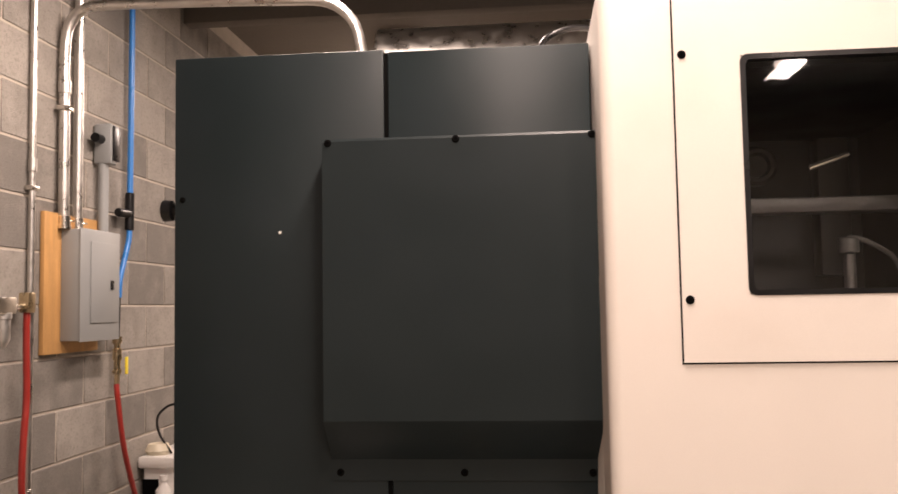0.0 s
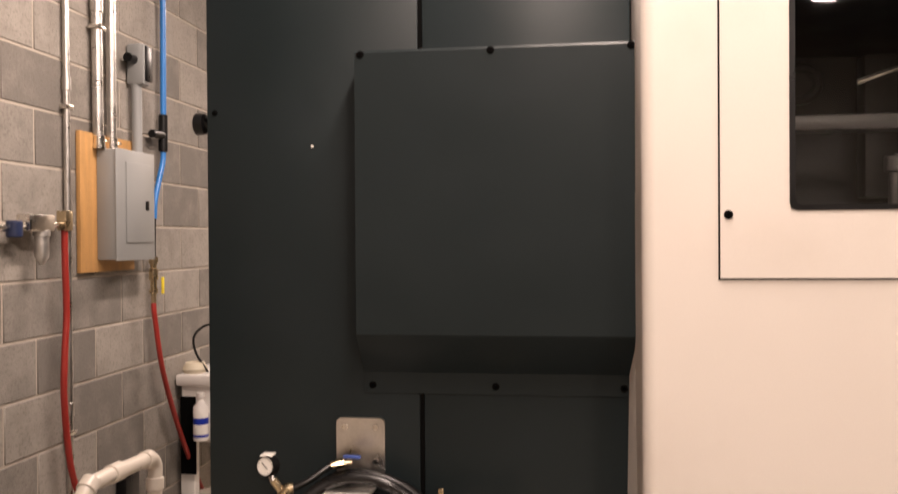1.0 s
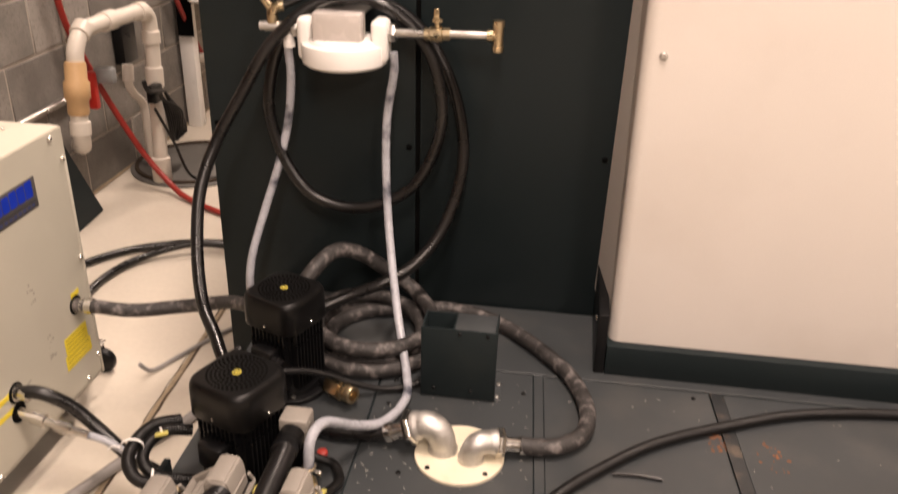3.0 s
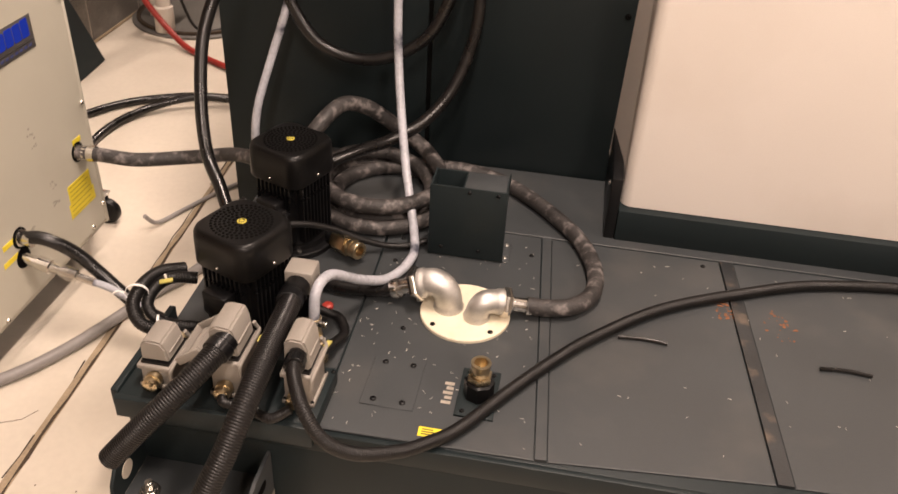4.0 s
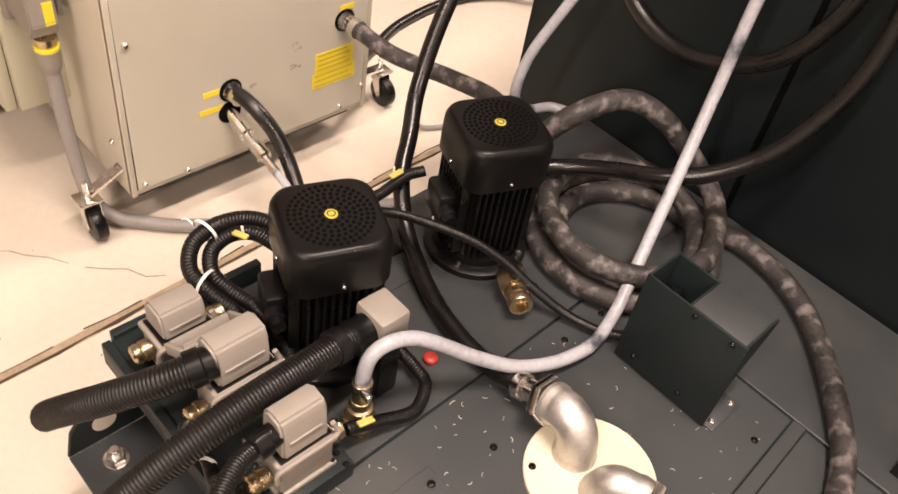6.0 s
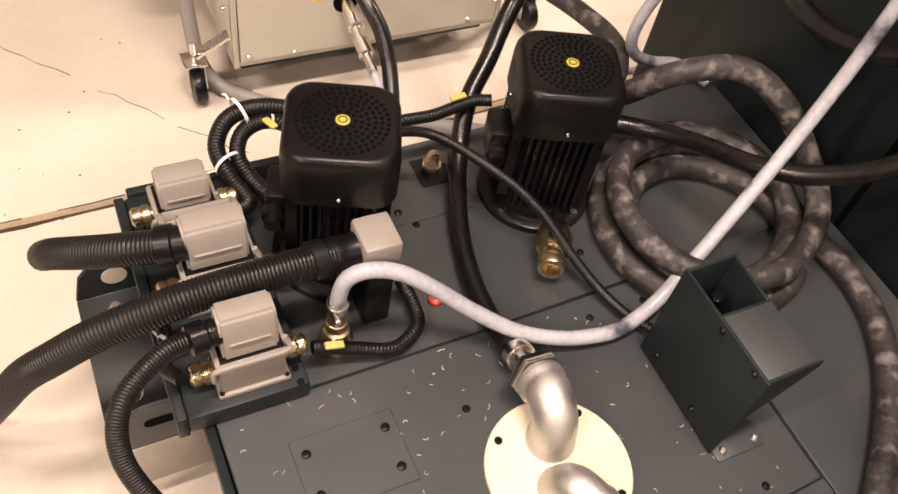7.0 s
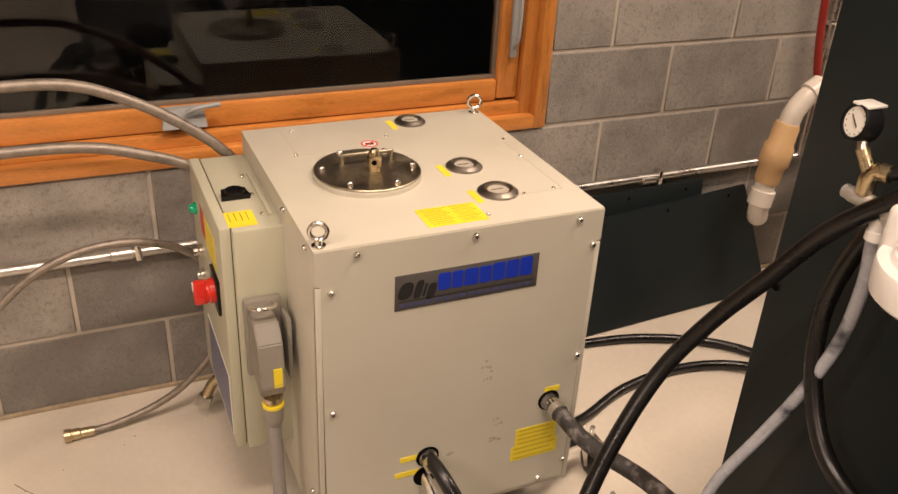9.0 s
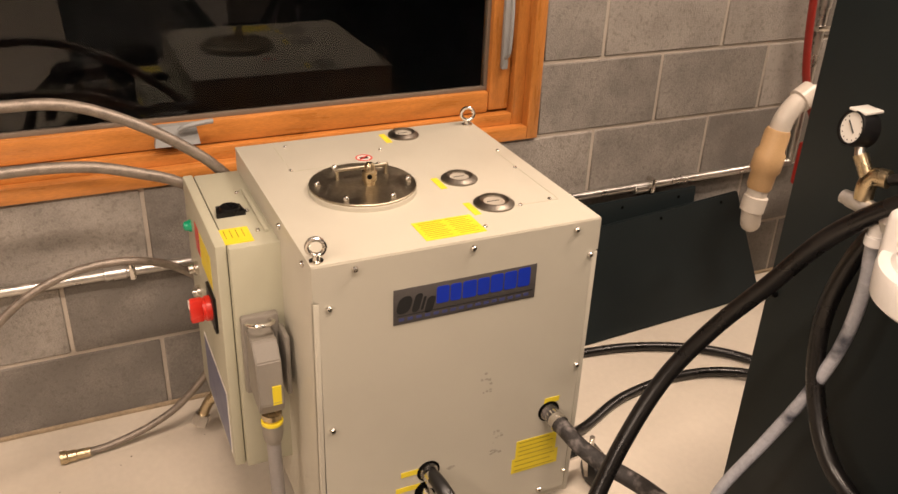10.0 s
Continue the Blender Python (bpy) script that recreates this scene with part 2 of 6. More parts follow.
# ---- the shell of the shop ----
WX = -1.60
single("floor", box(nb(), (-1.9, -5, -0.2), (6, 7, 0.0)), M_FLOOR, "pale painted concrete floor with a sawn joint", "floor", kind="structure")
single("ceiling", box(nb(), (-1.9, -5, CEIL_Z), (6, 7, CEIL_Z + 0.15)), M_CEIL, "dark ceiling deck", "ceiling", kind="structure")
WIN_Y0, WIN_Y1, WIN_Z0, WIN_Z1 = -0.40, 2.034, 0.609, 2.03
bm = nb()
XB, XM = WX - 0.20, WX - 0.004
for lo, hi in (((XB, -5, 0), (XM, WIN_Y0, CEIL_Z)), ((XB, WIN_Y1, 0), (XM, 7, CEIL_Z)), ((XB, WIN_Y0, 0), (XM, WIN_Y1, WIN_Z0)), ((XB, WIN_Y0, WIN_Z1), (XM, WIN_Y1, CEIL_Z))):
    box(bm, lo, hi)
wall_west = single("wall_west", bm, M_MORTAR, "grey concrete block wall with pale mortar joints", "wall", kind="structure")
single("wall_north", box(nb(), (-1.9, 6.7, 0), (6, 6.9, CEIL_Z)), M_PLASTER, "plain grey wall closing the shop", "wall", kind="structure")
single("wall_south", box(nb(), (-1.9, -4.6, 0), (6, -4.4, CEIL_Z)), M_PLASTER, "plain grey wall closing the shop", "wall", kind="structure")
single("wall_east", box(nb(), (5.6, -4.4, 0), (5.8, 6.7, CEIL_Z)), M_PLASTER, "plain grey wall closing the shop", "wall", kind="structure")
for (lx, ly) in LAMPS:
    tl = thing("ceiling_light", (lx, ly, CEIL_Z), "white ceiling strip light with lit tubes, out of view", "ceiling light", "ceiling lights")
    part("housing", box(nb(), (lx - 0.09, ly - 0.62, CEIL_Z - 0.12), (lx + 0.09, ly + 0.62, CEIL_Z), 0.01), M_WHITE, tl)
    for s in (-0.045, 0.045):
        part("tube", cyl(nb(), (lx + s, ly - 0.59, CEIL_Z - 0.15), (lx + s, ly + 0.59, CEIL_Z - 0.15), 0.016, 12), M_GLOW, tl, "lit fluorescent tube")
M_TUBE = mat("dusty_clear_tube", (0.40, 0.41, 0.45), 0.3, var=0.22, scale=16, fine=150, bump=0.1, stain=(0.06, 0.065, 0.085), stain_amt=1.0, stain_scale=22)
M_GREYCABLE = mat("grey_cable_sheath", (0.24, 0.225, 0.215), 0.5, var=0.1, scale=12, fine=200, bump=0.05)
M_HOOD = mat("grey_cast_connector", (0.265, 0.242, 0.213), 0.5, var=0.07, scale=18, fine=300, bump=0.15, dist=0.001)
M_CREAM = mat("cream_flange_paint", (0.70, 0.635, 0.49), 0.45, var=0.05, scale=10, fine=200, bump=0.05, stain=(0.42, 0.30, 0.15), stain_amt=0.4, stain_scale=12)
M_CAST = mat("malleable_iron_zinc", (0.60, 0.585, 0.56), 0.55, 1.0, var=0.15, scale=30, fine=250, bump=0.3, dist=0.001)
M_PVC = mat("white_pvc", (0.72, 0.66, 0.58), 0.35, var=0.05, scale=10, fine=200, bump=0.03)
M_TAN = mat("tan_check_valve", (0.62, 0.40, 0.20), 0.45, var=0.08, scale=10, fine=150, bump=0.05)
M_RED = mat("red_rubber_hose", (0.30, 0.025, 0.018), 0.4, var=0.12, scale=20, fine=200, bump=0.05)
M_REDP = mat("red_plastic", (0.60, 0.03, 0.02), 0.3, var=0.05, scale=10, bump=0.02)
M_BLUE = mat("blue_air_line", (0.03, 0.19, 0.55), 0.35, var=0.08, scale=14, bump=0.02)
M_EPGREY = mat("grey_enamel", (0.27, 0.28, 0.28), 0.42, var=0.05, scale=6, fine=300, bump=0.06, dist=0.0006)
M_PLY = mat("bare_plywood", (0.47, 0.26, 0.09), 0.7, var=0.2, scale=6, fine=80, bump=0.15, stretch=(6, 6, 1))
M_WPLAST = mat("white_plastic", (0.82, 0.80, 0.77), 0.35, var=0.03, scale=10, fine=200, bump=0.02)
M_DIAL = mat("white_dial", (0.75, 0.73, 0.68), 0.3, var=0.03, scale=10, bump=0.0)
M_GREEN = mat("green_pilot_lens", (0.0, 0.33, 0.17), 0.25, var=0.03)
M_BADGE = mat("faded_yellow_badge", (0.50, 0.42, 0.06), 0.45, var=0.1)
M_COVER = mat("tarnished_steel_cover", (0.38, 0.335, 0.255), 0.4, 1.0, var=0.3, scale=14, fine=120, bump=0.06)
M_INNER = mat("oily_dark_steel", (0.075, 0.07, 0.066), 0.4, 0.3, var=0.3, scale=14, fine=120, bump=0.1)
M_PLATE = mat("dusty_painted_plate", (0.33, 0.295, 0.245), 0.6, var=0.15, scale=12, fine=120, bump=0.1)
M_LINE = mat("dark_crack", (0.045, 0.03, 0.018), 0.95, var=0.3, scale=40)
M_BRAID = mat("braided_steel", (0.27, 0.235, 0.20), 0.48, 0.7, var=0.3, scale=60, fine=420, bump=0.6, dist=0.001)
M_LOGO = mat("brushed_name_plate", (0.09, 0.083, 0.08), 0.4, 0.2, var=0.15, scale=8, fine=300, bump=0.05, stretch=(1, 1, 12))
M_LOGOBLUE = mat("blue_print", (0.01, 0.035, 0.42), 0.4, var=0.05)
M_JOINT = mat("dirty_joint_filler", (0.33, 0.26, 0.175), 0.9, var=0.35, scale=20, fine=200, bump=0.5)
M_RUST = mat("rust_patch", (0.19, 0.075, 0.03), 0.8, var=0.3, scale=40, fine=200, bump=0.3)
M_GAUGE = mat("dark_tarnished_bezel", (0.26, 0.235, 0.20), 0.4, 1.0, var=0.2, scale=20, fine=150, bump=0.05)
M_PLUG = mat("taupe_plug_plastic", (0.235, 0.215, 0.185), 0.45, var=0.06, scale=14, fine=300, bump=0.05)
M_FACE = mat("dull_grey_dial", (0.40, 0.37, 0.31), 0.35, var=0.08, scale=40, bump=0.0)
M_CHIP = mat("pale_swarf", (0.55, 0.53, 0.48), 0.5, 0.3, var=0.2, scale=40)
M_OLIVE = mat("olive_grey_enamel", (0.43, 0.42, 0.32), 0.42, var=0.04, scale=6, fine=500, bump=0.08, dist=0.0006)

# ---- the dark machine cabinet ----
CY = 1.906
cab = thing("machine_cabinet", (-0.09, 2.6, 0), "tall charcoal sheet-metal machine cabinet with a raised cover", "cabinet")
part("body", box(nb(), (-0.57, CY + 0.004, -0.044), (0.389, 3.4, 2.184), 0.004), M_DARK, cab)
part("panel", box(nb(), (-0.573, CY, 0.03), (-0.0755, CY + 0.03, 2.192), 0.004), M_DARK, cab, "charcoal front panel")
part("panel", box(nb(), (-0.0665, CY, 0.03), (0.392, CY + 0.03, 2.186), 0.004), M_DARK, cab, "charcoal front panel")
bm = nb()
prism(bm, [(-0.203, CY, 1.972), (-0.203, 1.836, 1.972), (-0.203, 1.832, 1.966), (-0.203, 1.83, 1.355), (-0.203, 1.834, 1.346), (-0.203, CY - 0.003, 1.262), (-0.203, CY - 0.003, 1.215), (-0.203, CY, 1.215)], (0.605, 0, 0))
part("panel_gap", box(nb(), (-0.0755, CY + 0.0015, 0.03), (-0.0665, CY + 0.0039, 2.184)), M_HOLE, cab, "dark gap between the front panels")
cover = part("cover", bm, M_DARK, cab, "raised charcoal cover box with black screws", smooth=20)
for x, y, z in ((-0.19, 1.8315, 1.963), (0.094, 1.8315, 1.963), (0.388, 1.8315, 1.963), (-0.183, CY - 0.003, 1.233), (0.095, CY - 0.003, 1.233), (0.375, CY - 0.003, 1.233)):
    bm = nb()
    revolve(bm, (x, y + 0.001, z), (0, -1, 0), [(0, 0.0085), (0.002, 0.0085), (0.0035, 0.0065), (0.0035, 0.003), (0.001, 0.003)], 14)
    part("screw", bm, M_HOLE, cover)
for x, z in ((-0.553, 1.857), (-0.091, 0.693), (0.359, 0.695), (-0.555, 0.72), (0.359, 1.7)):
    part("screw", screw(nb(), (x, CY, z), (0, -1, 0), 0.007), M_HOLE, cab)
bm = nb()
revolve(bm, (-0.573, 1.93, 1.835), (-1, 0, 0), [(0, 0.012), (0.012, 0.012), (0.014, 0.024), (0.034, 0.026), (0.038, 0.02)], 16)
part("knob", bm, M_BLACK, cab, "black plastic knob")
part("chip_mark", revolve(nb(), (-0.321, CY, 1.775), (0, -1, 0), [(0, 0.004), (0.0006, 0.003)], 8), M_DIAL, cab, "bare chipped spot in the paint")
# the front stands at y = 1.85
EYE, NEARER = V(0.255, 0.0, 1.5), 0.9706
cab.scale = (NEARER, NEARER, NEARER)
cab.location = EYE + NEARER * (V(-0.09, 2.6, 0) - EYE)
cable = single("cable", hose(nb(), [(0.287, 2.03, 2.15), (0.29, 2.03, 2.22), (0.33, 2.03, 2.25), (0.40, 2.06, 2.265), (0.52, 2.15, 2.26), (0.55, 2.2, 2.19)], 0.008), M_RUBBER, "black cable arching out of the cabinet top", "cable")

# ---- the white machine enclosure ----
enc = thing("machine_enclosure", (1.4, 2.4, 0), "large white painted machine enclosure with a rounded edge", "machine")
WF, WL, WR = 1.62, 0.391, 0.024
bm = nb()
pr = [(WL, 3.4)]
for k in range(15):
    a = radians(180 + 90 * k / 14)
    pr.append((WL + WR + WR * math.cos(a), WF + WR + WR * math.sin(a)))
pr += [(0.656, WF), (0.656, 3.4)]
prism(bm, [(x, y, 0.40) for x, y in pr], (0, 0, 1.80))
part("corner_column", bm, M_WHITE, enc, "white panel with a rounded edge")
bm = nb()
lo3 = [bm.verts.new((x, y, 0.40)) for x, y in ((WL - 0.0005, 1.652), (0.364, 1.846), (WL + 0.01, 1.846))]
hi3 = [bm.verts.new((x, y, 1.65)) for x, y in ((WL - 0.0005, 1.652), (WL - 0.001, 1.846), (WL + 0.01, 1.846))]
bm.faces.new(lo3[::-1])
bm.faces.new(hi3)
for k in range(3):
    bm.faces.new((lo3[k], lo3[(k + 1) % 3], hi3[(k + 1) % 3], hi3[k]))
part("side_return", bm, M_WHITE, enc, "white side panel tapering upwards")
for lo, hi in (((0.656, WF, 0.40), (3.6, 3.4, 1.612)), ((1.16, WF, 1.612), (3.6, 3.4, 2.052)), ((0.656, WF, 2.052), (3.6, 3.4, 2.20)), ((0.656, 2.5, 1.612), (1.16, 3.4, 2.052))):
    part("panel", box(nb(), lo, hi), M_WHITE, enc)
for lo, hi in (((0.5265, WF - 0.001, 1.481), (0.534, WF + 0.004, 2.19)), ((0.534, WF - 0.001, 1.481), (1.343, WF + 0.004, 1.489)), ((1.343, WF - 0.001, 1.481), (1.35, WF + 0.004, 2.19)), ((0.534, WF - 0.001, 2.185), (1.343, WF + 0.004, 2.19))):
    part("seam_gap", box(nb(), lo, hi), M_HOLE, enc, "dark gap round the door")
bm = nb()
rings = [[bm.verts.new((x, y, z)) for x, z in r] for y in (WF, WF - 0.005) for r in (
    ((0.5297, 1.4845), (1.345, 1.4845), (1.345, 2.186), (0.5297, 2.186)), ((0.652, 1.608), (1.165, 1.608), (1.165, 2.056), (0.652, 2.056)))]
for r0, r1 in ((0, 1), (2, 3), (0, 2), (1, 3)):
    for k in range(4):
        bm.faces.new((rings[r0][k], rings[r0][(k + 1) % 4], rings[r1][(k + 1) % 4], rings[r1][k]))
door = part("door", bm, M_WHITE, enc, "white door with a dark window")
for z in (2.062, 1.60):
    part("screw", screw(nb(), (0.544, WF - 0.005, z), (0, -1, 0), 0.0085), M_HOLE, door)
bm = nb()
out = round_rect(0.9085, 1.832, 0.517, 0.452, 0.016)
inn = round_rect(0.9085, 1.832, 0.497, 0.432, 0.012)
for y0, y1 in ((WF - 0.007, WF + 0.02),):
    a = [[bm.verts.new((x, y, z)) for x, z in r] for r, y in ((out, y1), (out, y0), (inn, y0), (inn, y1))]
    for r0, r1 in zip(a, a[1:]):
        for k in range(len(r0)):
            bm.faces.new((r0[k], r0[(k + 1) % len(r0)], r1[(k + 1) % len(r0)], r1[k]))
part("gasket", bm, M_BLACK, door, "black rubber window gasket")
bm = nb()
prism(bm, [(x, WF + 0.002, z) for x, z in inn], (0, 0.008, 0))
pane = part("pane", bm, M_GLASS, door, "clear safety glass")
pane.visible_shadow = False
# near-black walls stand in for the shade inside the chamber
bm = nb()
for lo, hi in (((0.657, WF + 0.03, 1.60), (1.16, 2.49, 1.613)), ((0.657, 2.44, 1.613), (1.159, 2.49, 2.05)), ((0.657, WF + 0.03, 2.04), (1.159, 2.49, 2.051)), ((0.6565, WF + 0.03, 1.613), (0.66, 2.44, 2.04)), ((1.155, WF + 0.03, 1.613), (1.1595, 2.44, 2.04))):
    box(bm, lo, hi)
part("work_chamber", bm, mat("shade_black_chamber", (0.012, 0.012, 0.013), 0.5, var=0.2), enc, "interior behind the window, its shade put into the colour")
bm = nb()
box(bm, (0.66, 2.05, 1.80), (1.155, 2.12, 1.835), 0.004)
box(bm, (0.70, 2.30, 1.70), (0.72, 2.43, 2.03), 0.003)
box(bm, (1.02, 2.36, 1.66), (1.10, 2.43, 2.03), 0.006)
part("rail", bm, M_INNER, enc, "grey steel rail inside the chamber")
bm = nb()
cyl(bm, (0.964, 2.0, 1.613), (0.964, 2.0, 1.70), 0.013, 16, 0.003)
cyl(bm, (0.964, 2.0, 1.70), (0.964, 2.0, 1.735), 0.022, 16, 0.003)
hose(bm, [(0.964, 2.0, 1.735), (1.0, 2.0, 1.728), (1.06, 2.0, 1.69), (1.07, 2.0, 1.66)], 0.006, 0.02, 8)
part("tool_post", bm, M_INNER, enc, "steel post inside the chamber")
bm = nb()
revolve(bm, (0.87, 2.42, 1.964), (0, -1, 0), [(0, 0.055), (0.03, 0.055), (0.04, 0.045), (0.04, 0.035), (0.02, 0.03)], 24)
part("spindle_ring", bm, M_INNER, enc, "round spindle face inside the chamber")
part("tool_bar", hose(nb(), [(0.87, 1.95, 1.889), (0.955, 1.95, 1.917)], 0.006, 0.02, 8), M_CHROME, enc, "bright steel bar inside the chamber")
part("plinth", box(nb(), (0.389, 1.602, 0.325), (3.6, 3.4, 0.398), 0.003), M_DARK, enc, "charcoal plinth")
part("plinth_end", box(nb(), (0.366, 1.604, 0.327), (0.388, 1.845, 0.47), 0.002), M_BLACK, enc, "black end plate")
part("screw", screw(nb(), (0.366, 1.66, 0.43), (-1, 0, 0), 0.006), M_CHROME, enc)
part("screw", screw(nb(), (0.429, WF, 1.007), (0, -1, 0), 0.008, 0.006), M_STEEL, enc)
part("screw", screw(nb(), (0.41, WF + 0.012, 0.43), (-0.4, -1, 0), 0.004), M_STEEL, enc)
part("skirt", box(nb(), (0.40, 1.93, 0.0), (3.6, 3.4, 0.324)), M_DARK, enc, "charcoal machine base")

# ---- the coolant tank ----
TZ = 0.327
M_STRIP = mat("worn_dark_strip", (0.022, 0.024, 0.026), 0.42, var=0.25, scale=14, fine=300, bump=0.15, stain=(0.16, 0.12, 0.085), stain_amt=0.5, stain_scale=26)
tank = thing("coolant_tank", (0.4, 1.4, 0), "low charcoal steel coolant tank with seamed lids and swarf on it", "tank")
# the body's darker coat puts the shade of the upright faces into colour
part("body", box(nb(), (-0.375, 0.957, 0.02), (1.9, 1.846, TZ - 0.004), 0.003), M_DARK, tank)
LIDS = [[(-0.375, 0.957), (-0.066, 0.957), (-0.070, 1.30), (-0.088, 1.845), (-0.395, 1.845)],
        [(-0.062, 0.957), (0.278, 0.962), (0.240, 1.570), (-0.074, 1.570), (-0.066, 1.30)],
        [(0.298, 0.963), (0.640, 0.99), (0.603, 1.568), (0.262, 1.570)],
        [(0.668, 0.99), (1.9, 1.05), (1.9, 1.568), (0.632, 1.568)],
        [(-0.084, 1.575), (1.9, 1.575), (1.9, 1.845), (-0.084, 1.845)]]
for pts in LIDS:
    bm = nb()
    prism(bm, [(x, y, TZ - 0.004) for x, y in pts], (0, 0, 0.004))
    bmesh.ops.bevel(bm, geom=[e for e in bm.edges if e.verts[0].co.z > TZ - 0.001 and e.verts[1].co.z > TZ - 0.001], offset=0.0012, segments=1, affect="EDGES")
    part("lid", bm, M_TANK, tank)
for pts in ([(0.2795, 0.962), (0.2965, 0.963), (0.2605, 1.570), (0.2425, 1.570)], [(0.642, 0.99), (0.666, 0.99), (0.630, 1.568), (0.605, 1.568)]):
    bm = nb()
    prism(bm, [(x, y, TZ - 0.006) for x, y in pts], (0, 0, 0.0085))
    part("seam_strip", bm, M_TANK if pts[0][0] < 0.5 else M_STRIP, tank, "raised seam strip with worn paint")
# rim darkened like the body, for its shade
part("front_rim", box(nb(), (-0.37, 0.945, 0.285), (1.9, 0.9555, 0.325), 0.002), M_DARK, tank, "folded front rim")
for x, y, w, d in ((0.034, 1.08, 0.088, 0.118), (-0.30, 1.30, 0.10, 0.12)):
    acc = part("access_plate", box(nb(), (x - w / 2, y - d / 2, TZ), (x + w / 2, y + d / 2, TZ + 0.0018), 0.0006, 1), M_TANK, tank)
    for sx in (-1, 1):
        for sy in (-1, 1):
            part("bolt", screw(nb(), (x + sx * (w / 2 - 0.02), y + sy * (d / 2 - 0.014), TZ + 0.0018), (0, 0, 1), 0.0055, 0.003), M_BLACK, acc)
for x, y in ((-0.245, 1.27), (-0.16, 1.30), (-0.135, 1.46), (-0.04, 1.42), (0.02, 1.22), (0.225, 1.50), (0.31, 1.55), (0.57, 1.545), (-0.04, 1.50)):
    part("bolt", screw(nb(), (x, y, TZ), (0, 0, 1), 0.005, 0.003), M_BLACK, tank)
part("caution_label", box(nb(), (0.095, 0.973, TZ), (0.142, 0.993, TZ + 0.0006)), M_YELLOW, tank, "small yellow label")
bm = nb()
for k in range(3):
    box(bm, (0.10, 0.977 + k * 0.005, TZ + 0.0006), (0.13 - 0.006 * k, 0.979 + k * 0.005, TZ + 0.0009))
part("print", bm, M_PRINT, tank, "unreadable print")
bm = nb()
for k in range(5):
    box(bm, (0.118 + 0.004 * (k % 2), 1.05 + k * 0.011, TZ), (0.134, 1.057 + k * 0.011, TZ + 0.0006))
part("worn_print", bm, M_PLATE, tank, "worn white print")
rnd = random.Random(5)
bm = nb()
for cx, cy, rx, ry, n in ((0.60, 1.40, 0.016, 0.03, 1), (0.648, 1.12, 0.007, 0.018, 1), (0.70, 1.38, 0.03, 0.05, 1)):
    for k in range(26):
        a, q = rnd.random() * math.tau, rnd.random() ** 0.5
        x, y = cx + rx * q * math.cos(a), cy + ry * q * math.sin(a)
        s = rnd.uniform(0.001, 0.004)
        prism(bm, [(x + s * math.cos(b + a) * rnd.uniform(0.6, 1.3), y + s * math.sin(b + a), TZ + 0.0003 + 0.00001 * k) for b in (0, 1, 2, 3.1, 4, 5.2)], (0, 0, 0.0003))
part("rust_spots", bm, M_RUST, tank, "orange rust and paint spots", kind="stuff")

# lifting lug at the tank's corner
bm = nb()
prism(bm, [(-0.366, 0.842, 0.190), (-0.366, 0.852, 0.236), (-0.366, 0.872, 0.262), (-0.366, 0.957, 0.275), (-0.366, 0.957, 0.190)], (0.006, 0, 0))
bmesh.ops.bevel(bm, geom=list(bm.edges), offset=0.0012, segments=1, affect="EDGES")
lug = part("lifting_lug", bm, M_DARK, tank, "charcoal bolted corner bracket with lifting hole")
part("hole", revolve(nb(), (-0.3598, 0.896, 0.228), (1, 0, 0), [(0, 0.0165), (0.0008, 0.0165)], 20), M_FLOOR, lug, "hole with the floor showing through")
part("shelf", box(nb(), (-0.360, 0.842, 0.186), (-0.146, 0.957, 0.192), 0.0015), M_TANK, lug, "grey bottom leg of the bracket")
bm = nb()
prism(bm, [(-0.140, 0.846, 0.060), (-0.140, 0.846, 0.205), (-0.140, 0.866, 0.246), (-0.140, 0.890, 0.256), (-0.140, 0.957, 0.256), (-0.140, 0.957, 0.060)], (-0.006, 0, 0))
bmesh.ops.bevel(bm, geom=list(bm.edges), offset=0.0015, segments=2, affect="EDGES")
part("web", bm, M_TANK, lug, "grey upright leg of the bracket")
part("paint_patch", box(nb(), (-0.1398, 0.850, 0.062), (-0.1388, 0.955, 0.165), 0.0003), M_PLATE, lug, "pale overspray on the bracket's lower edge")
bm = nb()
prism(bm, [(-0.1398, y, z) for y, z in round_rect(0.905, 0.218, 0.040, 0.018, 0.0085, 5)], (0.0006, 0, 0))
part("slot", bm, M_HOLE, lug, "dark slotted hole")
for p, q in (((-0.322, 0.888, 0.192), 1.0), ((-0.200, 0.880, 0.192), 0.85)):
    b = part("bolt", hexnut(nb(), Vector(p) + V(0, 0, 0.002), (0, 0, 1), 0.0125 * q, 0.010 * q), M_CHROME, lug, "zinc bolt")
    part("washer", revolve(nb(), p, (0, 0, 1), [(0, 0.017 * q), (0.002, 0.017 * q)], 18), M_CHROME, b)
    part("stud", cyl(nb(), Vector(p) + V(0, 0, 0.011 * q), Vector(p) + V(0, 0, 0.024 * q), 0.0065 * q, 10, 0.001), M_CHROME, b)
